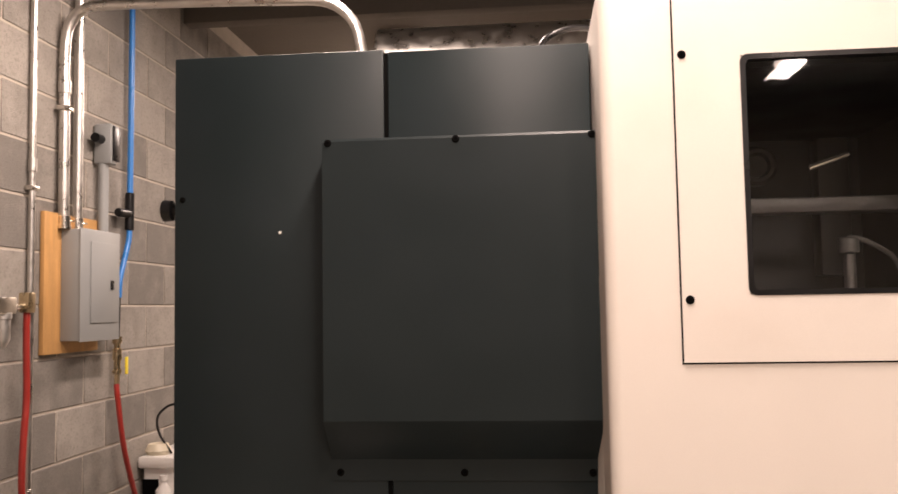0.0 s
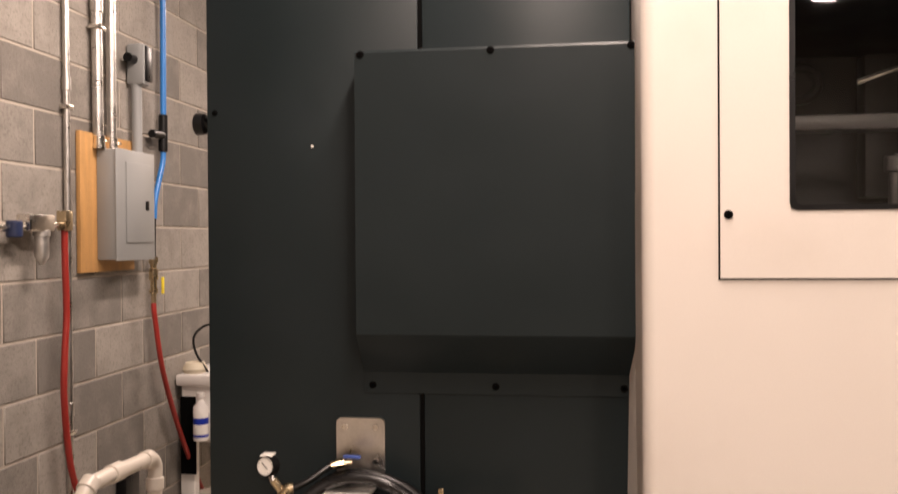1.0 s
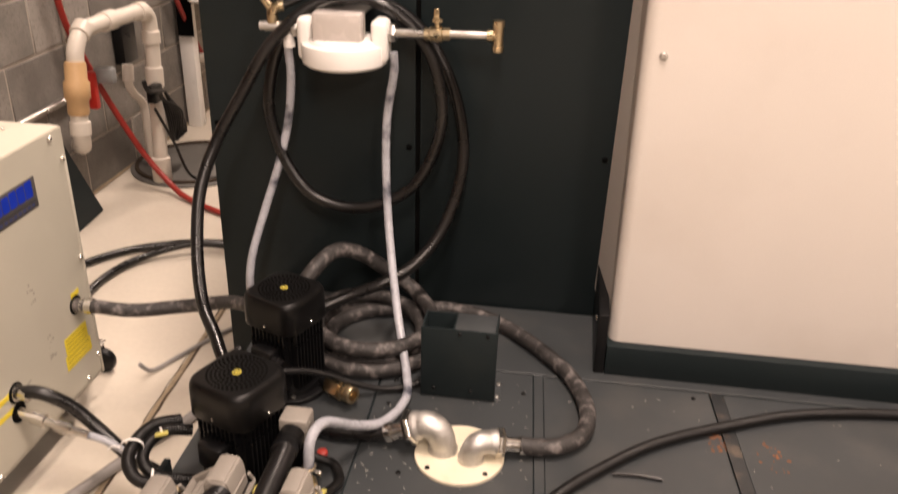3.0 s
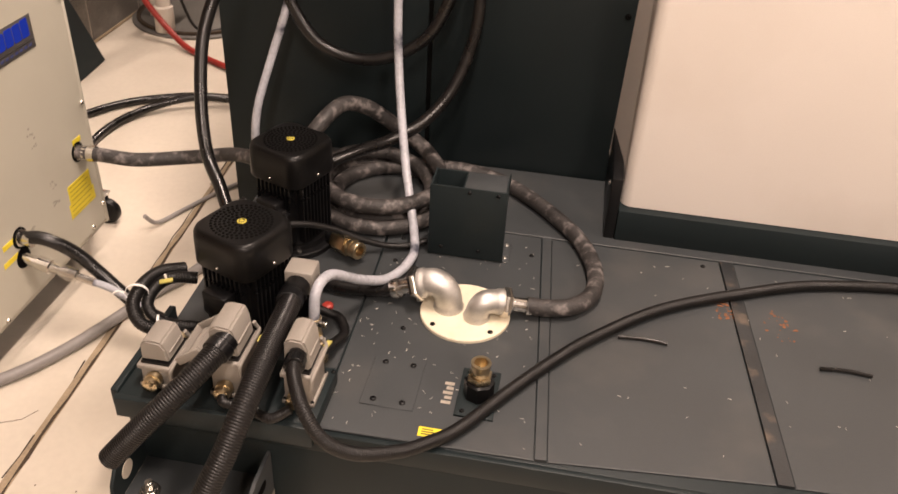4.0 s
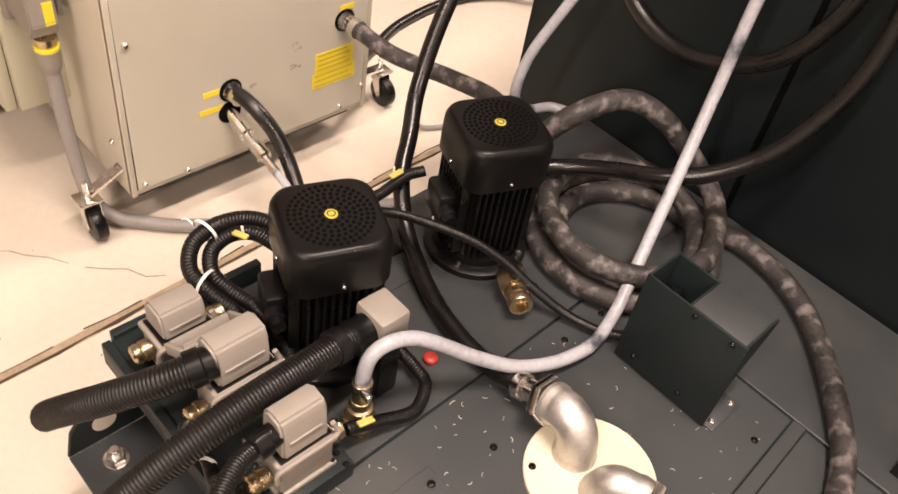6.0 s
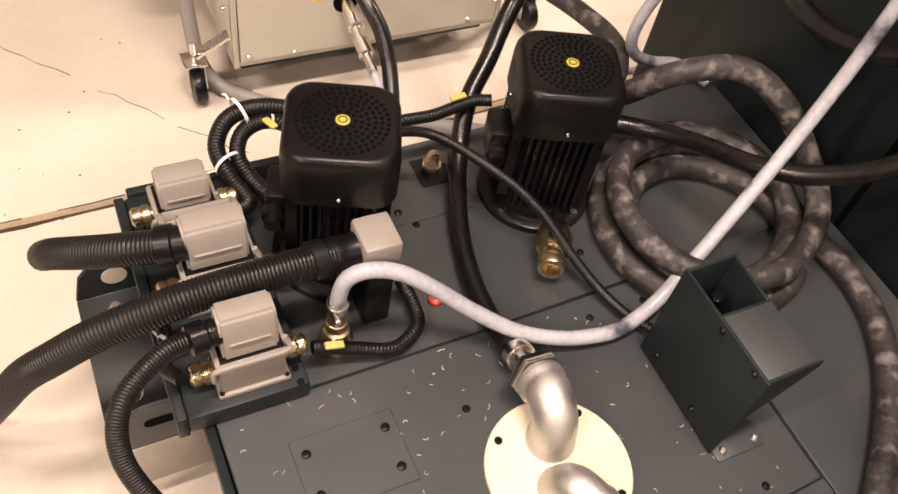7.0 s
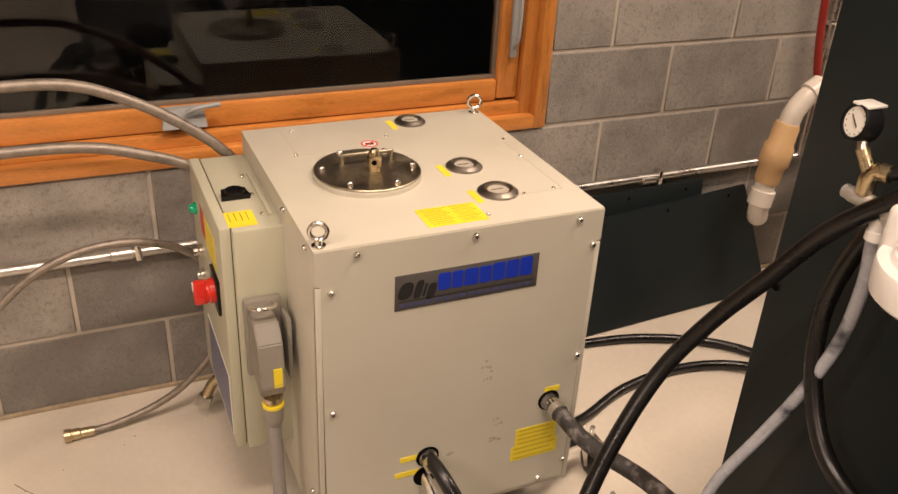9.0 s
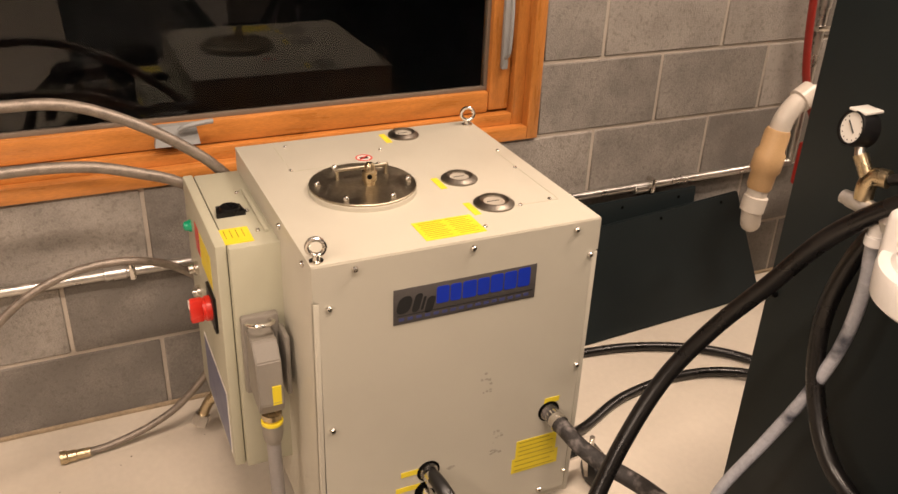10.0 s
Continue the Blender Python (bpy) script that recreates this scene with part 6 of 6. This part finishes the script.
part("hose", hose(nb(), [(-1.54, 2.893, 1.60), (-1.54, 2.893, 1.50), (-1.54, 2.900, 1.30), (-1.54, 2.885, 1.15), (-1.54, 2.880, 0.98), (-1.54, 2.92, 0.73), (-1.53, 2.995, 0.56), (-1.49, 3.06, 0.37), (-1.41, 3.10, 0.17), (-1.30, 3.08, 0.05), (-1.2, 3.02, 0.015), (-1.017, 2.912, 0.013), (-0.85, 2.86, 0.013), (-0.55, 2.92, 0.013)], 0.0118, 0.02, 12), M_RED, rg, "red rubber hose")

# ---- drain pipes and sump ----
dp = thing("drain_pipe", (-1.38, 3.19, 0), "white plastic drain pipe with a tan check valve", "pipe")
part("pipe", hose(nb(), [(-1.425, 2.705, 0.33), (-1.40, 2.68, 0.335), (-1.385, 2.662, 0.352), (-1.38, 2.655, 0.41), (-1.38, 2.668, 0.50), (-1.38, 2.69, 0.62), (-1.38, 2.705, 0.67), (-1.38, 2.755, 0.715), (-1.38, 2.84, 0.722), (-1.38, 3.0, 0.715), (-1.38, 3.18, 0.705), (-1.38, 3.235, 0.68), (-1.38, 3.243, 0.62), (-1.38, 3.225, 0.40), (-1.38, 3.19, 0.10), (-1.38, 3.185, 0.0)], 0.029, 0.012, 18), M_PVC, dp)
for p, d, l in (((-1.38, 2.74, 0.708), (0, 0.85, 0.5), 0.05), ((-1.38, 2.90, 0.720), (0, 1, -0.03), 0.075), ((-1.38, 3.15, 0.708), (0, 1, -0.06), 0.05), ((-1.38, 3.243, 0.62), (0, -0.05, -1), 0.05), ((-1.38, 3.232, 0.48), (0, -0.08, -1), 0.08), ((-1.38, 2.652, 0.385), (0, 0.15, 0.98), 0.05)):
    d_ = Vector(d).normalized()
    part("coupling", revolve(nb(), Vector(p) - d_ * 0.0, d_, [(0, 0.030), (0.003, 0.035), (l - 0.003, 0.035), (l, 0.030)], 18), M_PVC, dp)
d_ = V(0, 0.16, 0.98).normalized()
part("foot", revolve(nb(), (-1.38, 3.186, 0.012), (0, 0.03, 1), [(0, 0.036), (0.004, 0.039), (0.10, 0.039), (0.104, 0.034)], 18), M_PVC, dp)
part("check_valve", revolve(nb(), V(-1.38, 2.660, 0.455), d_, [(0, 0.032), (0.01, 0.036), (0.05, 0.036), (0.06, 0.043), (0.11, 0.043), (0.12, 0.036), (0.17, 0.036), (0.18, 0.032)], 20), M_TAN, dp, "tan check valve")
part("red_handle", box(nb(), (-1.478, 2.885, 0.400), (-1.440, 2.915, 0.540), 0.010), M_REDP, dp, "red valve handle")
part("valve", box(nb(), (-1.470, 2.935, 0.485), (-1.395, 2.975, 0.545), 0.01), M_EPGREY, dp)
sm = thing("sump_cover", (-1.37, 3.42, 0), "round dark sump cover in the floor with a black pump cord", "sump")
part("lid", revolve(nb(), (-1.33, 3.42, 0.0), (0, 0, 1), [(0, 0.28), (0.008, 0.28), (0.012, 0.27), (0.012, 0.22), (0.016, 0.21)], 48), mat("grey_plastic_lid", (0.13, 0.125, 0.115), 0.6, var=0.15, scale=8), sm)
part("control", box(nb(), (-1.596, 3.33, 0.450), (-1.55, 3.445, 0.61), 0.006), M_BLACK, sm, "black control box")
bm = nb()
for k in range(8):
    hose(bm, [(-1.335, 3.10 + 0.006 * k, 0.425), (-1.33, 3.16, 0.40 - 0.004 * k), (-1.325 + 0.004 * k, 3.185 + 0.010 * k, 0.30), (-1.325, 3.205 + 0.013 * k, 0.20 - 0.008 * (k % 3)), (-1.32, 3.235 + 0.013 * k, 0.185), (-1.32, 3.245 + 0.008 * k, 0.27), (-1.33, 3.20, 0.39)], 0.0058, 0.02, 7)
hose(bm, [(-1.34, 3.06, 0.47), (-1.335, 3.07, 0.43), (-1.33, 3.11, 0.415), (-1.33, 3.18, 0.40)], 0.009, 0.02, 7)
hose(bm, [(-1.33, 3.10, 0.35), (-1.30, 3.16, 0.2), (-1.25, 3.2, 0.03), (-1.15, 3.3, 0.02), (-1.2, 3.5, 0.02)], 0.006, 0.02, 7)
part("cord", bm, M_LOOM, sm, "bundled black cord")

part("ring", revolve(nb(), (-1.33, 3.42, 0.012), (0, 0, 1), [(0, 0.262), (0.010, 0.260), (0.010, 0.246), (0, 0.244)], 48, caps=False), M_LINE, sm, "dirty rim of the sump lid")
part("plug", box(nb(), (-1.37, 3.12, 0.36), (-1.33, 3.19, 0.43), 0.008), M_BLACK, sm, "black plug at the bundled cord")
ws = thing("drain_stub", (-1.508, 3.3, 0), "thin white plastic pipe rising from the sump", "pipe")
part("pipe", hose(nb(), [(-1.50, 3.34, 0.0), (-1.50, 3.338, 0.20), (-1.50, 3.333, 0.29), (-1.50, 3.26, 0.36), (-1.50, 3.235, 0.41), (-1.50, 3.255, 0.47)], 0.017, 0.02, 14), M_PVC, ws)
part("cap", revolve(nb(), (-1.50, 3.236, 0.41), (0, 0.2, 1), [(0, 0.018), (0.003, 0.023), (0.065, 0.023), (0.07, 0.019)], 16), M_PVC, ws)

# ---- utility sink beyond ----
us = thing("utility_sink", (-1.4, 4.1, 0), "white plastic utility sink with a tap against the wall", "sink")
part("tub", box(nb(), (-1.58, 3.90, 0.60), (-1.10, 4.45, 0.90), 0.02), M_WPLAST, us)
part("rim", box(nb(), (-1.595, 3.88, 0.87), (-1.08, 4.47, 0.925), 0.012), M_WPLAST, us)
part("recess", box(nb(), (-1.575, 3.893, 0.45), (-1.50, 3.90, 0.82)), M_HOLE, us, "dark gap beside the tub")
for x in (-1.55, -1.14):
    for y in (3.94, 4.4):
        part("leg", box(nb(), (x - 0.035, y - 0.03, 0.0), (x + 0.035, y + 0.03, 0.6), 0.006), M_WPLAST, us)
part("tap", hose(nb(), [(-1.50, 4.2, 0.92), (-1.50, 4.2, 1.05), (-1.48, 4.15, 1.12), (-1.43, 4.08, 1.13), (-1.40, 4.05, 1.06), (-1.40, 4.05, 0.98)], 0.011, 0.02, 12), M_CHROME, us)
part("spray_hose", hose(nb(), [(-1.46, 3.95, 0.93), (-1.52, 3.95, 1.02), (-1.53, 3.95, 1.10), (-1.48, 3.95, 1.15), (-1.44, 3.95, 1.16)], 0.006, 0.02, 8), M_LOOM, us)
part("drain", hose(nb(), [(-1.42, 4.0, 0.6), (-1.42, 4.0, 0.45), (-1.44, 4.0, 0.36), (-1.50, 4.02, 0.32), (-1.58, 4.05, 0.32)], 0.028, 0.02, 14), M_PVC, us)
sd = single("soap_dish", revolve(nb(), (-1.53, 3.96, 0.925), (0, 0, 1), [(0, 0.05), (0.02, 0.06), (0.03, 0.055), (0.05, 0.045), (0.055, 0.02)], 20), M_CREAM, "cream soap dish on the sink's rim", "soap dish")
bt = thing("soap_bottle", (-1.46, 3.86, 0.62), "white bottle with a dark blue label clipped to the sink", "bottle")
part("body", revolve(nb(), (-1.46, 3.862, 0.62), (0, 0, 1), [(0, 0.03), (0.005, 0.035), (0.16, 0.035), (0.185, 0.015), (0.20, 0.014), (0.202, 0.018), (0.225, 0.018)], 20), M_WPLAST, bt)
part("label", revolve(nb(), (-1.46, 3.862, 0.70), (0, 0, 1), [(0, 0.0355), (0.03, 0.0355)], 20, caps=False), M_LOGOBLUE, bt)
part("label", revolve(nb(), (-1.46, 3.862, 0.64), (0, 0, 1), [(0, 0.0355), (0.012, 0.0355)], 20, caps=False), M_LOGOBLUE, bt)
part("clip", box(nb(), (-1.49, 3.875, 0.615), (-1.43, 3.899, 0.625), 0.002), M_CHROME, bt)

# ---- loose sheet-metal panels leaning on the wall ----
for b0, b1, t1, t0, lab in (((-1.425, 2.13, 0.004), (-1.475, 2.87, 0.004), (-1.535, 2.74, 0.372), (-1.525, 2.15, 0.330), "charcoal sheet-metal panel leaning against the wall"),
                            ((-1.535, 2.06, 0.004), (-1.545, 2.60, 0.004), (-1.566, 2.60, 0.395), (-1.566, 2.06, 0.385), "charcoal sheet-metal panel standing behind another")):
    bm = nb()
    n = (Vector(b1) - Vector(b0)).cross(Vector(t0) - Vector(b0)).normalized() * -0.012
    prism(bm, [b0, b1, t1, t0], n)
    bmesh.ops.bevel(bm, geom=list(bm.edges), offset=0.0025, segments=2, affect="EDGES")
    lp = thing("loose_panel", b0, lab, "panel", "loose panels")
    part("sheet", bm, M_DARK, lp)
    for f in (0.12, 0.5, 0.88):
        p = Vector(t0).lerp(Vector(t1), f) * 0.94 + Vector(b0).lerp(Vector(b1), f) * 0.06
        d = -n.normalized() if n.x < 0 else n.normalized()
        part("hole", revolve(nb(), p + d * (0.0005 if n.x < 0 else 0.0125), d, [(0, 0.005), (0.0006, 0.005)], 12), M_HOLE, lp)

# ---- hoses on the floor and by the window ----
for lab, pts, r in (("black rubber hose on the floor behind the unit", [(-1.38, 1.76, 0.14), (-1.39, 1.85, 0.06), (-1.40, 2.0, 0.014), (-1.36, 2.28, 0.014), (-1.25, 2.50, 0.014), (-1.08, 2.62, 0.014), (-0.9, 2.66, 0.014), (-0.55, 2.66, 0.014)], 0.013),
                    ("black rubber hose on the floor behind the unit", [(-1.0, 1.76, 0.14), (-1.04, 1.83, 0.06), (-1.10, 1.95, 0.014), (-1.17, 2.12, 0.014), (-1.19, 2.33, 0.014), (-1.13, 2.49, 0.02), (-0.98, 2.59, 0.04), (-0.80, 2.63, 0.016), (-0.55, 2.60, 0.014)], 0.013)):
    single("floor_hose", hose(nb(), pts, r, 0.015, 12), M_RUBBER, lab, "hose", "floor hoses")
single("floor_cable", hose(nb(), [(-0.815, 1.84, 0.05), (-0.80, 1.87, 0.012), (-0.76, 1.96, 0.007), (-0.70, 2.08, 0.007), (-0.62, 2.20, 0.007), (-0.55, 2.32, 0.007)], 0.006, 0.02, 8), M_GREYCABLE, "thin grey cable on the floor beside the castor", "cable")
for lab, pts in (("braided steel hose arching over below the window", [(-1.36, 0.10, 0.02), (-1.40, 0.22, 0.42), (-1.42, 0.42, 0.78), (-1.42, 0.60, 0.868), (-1.42, 0.75, 0.881), (-1.42, 0.878, 0.873), (-1.42, 0.998, 0.822), (-1.42, 1.093, 0.758), (-1.425, 1.155, 0.70), (-1.43, 1.25, 0.58), (-1.41, 1.30, 0.5)]),
                 ("braided steel hose behind the control box", [(-1.30, 0.15, 0.02), (-1.36, 0.26, 0.35), (-1.40, 0.45, 0.65), (-1.42, 0.60, 0.735), (-1.42, 0.727, 0.751), (-1.42, 0.88, 0.746), (-1.42, 0.986, 0.719), (-1.43, 1.08, 0.675), (-1.435, 1.18, 0.58), (-1.41, 1.25, 0.5)]),
                 ("thin braided steel hose looping to the floor", [(-1.30, 0.38, 0.016), (-1.34, 0.50, 0.20), (-1.37, 0.60, 0.365), (-1.38, 0.673, 0.44), (-1.38, 0.746, 0.50), (-1.38, 0.838, 0.538), (-1.385, 0.939, 0.541), (-1.42, 1.04, 0.49), (-1.44, 1.12, 0.40), (-1.445, 1.14, 0.30), (-1.45, 1.10, 0.20), (-1.46, 1.02, 0.10), (-1.468, 0.94, 0.045), (-1.465, 0.846, 0.018), (-1.46, 0.79, 0.017)])):
    bh = thing("braided_hose", pts[-1], lab, "hose", "braided hoses")
    part("hose", hose(nb(), pts, 0.0118 if "thin" not in lab else 0.0088, 0.012, 12), M_BRAID, bh)
    if "thin" in lab:
        part("fitting", revolve(nb(), (-1.46, 0.80, 0.017), (0, -1, 0), [(0, 0.0115), (0.03, 0.0115), (0.031, 0.0135), (0.05, 0.0135), (0.052, 0.016), (0.066, 0.016), (0.066, 0.009), (0.05, 0.009)], 12), M_BRASS, bh, "dull brass end fitting")
eb = thing("pipe_stub", (-1.44, 1.06, 0.0), "dull brass elbow under the control box", "fitting")
part("elbow", hose(nb(), [(-1.41, 1.20, 0.16), (-1.43, 1.13, 0.14), (-1.445, 1.085, 0.10), (-1.445, 1.062, 0.06)], 0.013, 0.006, 12), M_BRASS, eb)
part("nut", hexnut(nb(), (-1.445, 1.063, 0.064), (0.05, -0.35, -0.9), 0.020, 0.030), M_STEEL, eb)

# ---- duct and ceiling beams seen over the cabinet ----
du = thing("round_duct", (1.5, 4.3, 2.82), "round galvanised duct hung under the ceiling", "duct")
part("pipe", cyl(nb(), (-0.5, 4.3, 2.82), (4.5, 4.3, 2.82), 0.20, 40), M_STEEL, du)
for x in (0.9, 2.8):
    part("hanger", box(nb(), (x - 0.015, 4.297, 3.01), (x + 0.015, 4.303, CEIL_Z), 0.001), M_STEEL, du)
for k in range(8):
    single("ceiling_beam", box(nb(), (-1.6, -4.0 + 1.2 * k, CEIL_Z - 0.2), (5.6, -3.9 + 1.2 * k, CEIL_Z), 0.005), M_CEIL, "dark ceiling joist", "beam", "ceiling beams")

# ---- floor joint, crack and debris ----
fj = thing("floor_joint", (-0.70, 0.9, 0), "pale brown filler in the sawn floor joint with a dark crack", "floor joint", kind="structure")
bm = nb()
prism(bm, [(-0.653, -2.0, 0.0), (-0.637, -2.0, 0.0), (-0.675, 0.9, 0.0), (-0.725, 2.05, 0.0), (-0.763, 3.0, 0.0), (-0.785, 3.0, 0.0), (-0.744, 2.05, 0.0), (-0.696, 0.9, 0.0)], (0, 0, 0.0008))
part("filler", bm, M_JOINT, fj)
for off, wid in ((0.004, 0.0035), (0.022, 0.0018)):
    bm = nb()
    prev = None
    for k in range(91):
        y = -2.0 + 5.0 * k / 90
        x = (-0.637 - 0.038 * (y + 2) / 2.9 if y < 0.9 else -0.675 - 0.0434 * (y - 0.9)) - off + rnd.uniform(-0.0025, 0.0025)
        w = wid * rnd.uniform(0.3, 1.3)
        if prev is not None and rnd.random() > (0.05 if off < 0.01 else 0.35):
            prism(bm, [(prev[0] - prev[2], prev[1], 0.0006), (x - w, y, 0.0006), (x + w, y, 0.0006), (prev[0] + prev[2], prev[1], 0.0006)], (0, 0, 0.0007))
        prev = (x, y, w)
    part("crack", bm, M_LINE, fj, "dark crack along the filler")
bm = nb()
prev = None
for k in range(24):
    s = k / 23
    p = V(-1.35 + 0.62 * s + 0.006 * rnd.uniform(-1, 1), 0.62 + 0.55 * s + 0.006 * rnd.uniform(-1, 1), 0.0002)
    if prev is not None and k not in (7, 13, 14, 19):
        d = (p - prev).normalized()
        a = V(-d.y, d.x, 0) * rnd.uniform(0.0003, 0.0009)
        prism(bm, [prev - a, p - a, p + a, prev + a], (0, 0, 0.0006))
    prev = p
for k in range(40):
    x, y, s = rnd.uniform(-1.5, -0.45), rnd.uniform(0.3, 1.1), rnd.uniform(0.0008, 0.0025)
    prism(bm, [(x + s * math.cos(b) * rnd.uniform(0.5, 1.5), y + s * math.sin(b), 0.0001) for b in (0, 1, 2, 3, 4, 5)], (0, 0, 0.0006))
single("floor_marks", bm, mat("dark_grit", (0.12, 0.09, 0.06), 0.9, var=0.2, scale=50), "hairline crack and dark grit on the floor", "grit", kind="stuff")
bm = nb()
for x, y, a in ((0.401, 1.279, 0.0), (0.751, 1.272, 0.0)):
    hose(bm, [(x, y, TZ + 0.004), (x + 0.045, y + 0.004, TZ + 0.004), (x + 0.088, y, TZ + 0.004)], 0.0036, 0.01, 8)
single("rubber_scraps", bm, M_RUBBER, "short black rubber offcuts on the tank", "offcuts", kind="stuff")
single("wall_base", box(nb(), (WX, -4.0, 0.0), (WX + 0.008, 6.6, 0.012), 0.003), M_JOINT, "dirty sealant along the wall's foot", "trim", kind="structure")

# ---- concrete blocks, laid in running bond ----
CH, CL, CS, J = 0.2032, 0.4064, 0.387, 0.0095
SHAPES = {}


def block_mesh(w, h):
    key = (round(w, 3), round(h, 3))
    if key not in SHAPES:
        bm = nb()
        box(bm, (-0.03, 0, 0), (0, w, h), 0.003, 1)
        SHAPES[key] = finish(bm, "block", M_BLOCK, 40)
    return SHAPES[key]


made = 0
for row in range(16):
    z0, z1 = row * CH + J / 2, (row + 1) * CH - J / 2
    if z1 > CEIL_Z:
        z1 = CEIL_Z
    first = 2.426 if row % 2 else 2.629
    k0 = math.floor((-0.9 - first) / CL)
    for k in range(k0, k0 + 17):
        c0, c1 = (CL if k < 0 else CS), (CL if k < -1 else CS)
        y0, y1 = first + k * c0 + J / 2, first + (k + 1) * c1 - J / 2
        spans = [(y0, y1)]
        if z0 < WIN_Z1 - 0.02 and z1 > WIN_Z0 + 0.02:
            spans = [(a, b) for a, b in ((y0, min(y1, WIN_Y0 - 0.004)), (max(y0, WIN_Y1 + 0.004), y1)) if b - a > 0.03]
        for a, b in spans:
            if b > 6.6 or a < -3.9:
                continue
            o = new("block", block_mesh(b - a, z1 - z0))
            o.location = (WX, a, z0)
            o.parent = wall_west
            made += 1
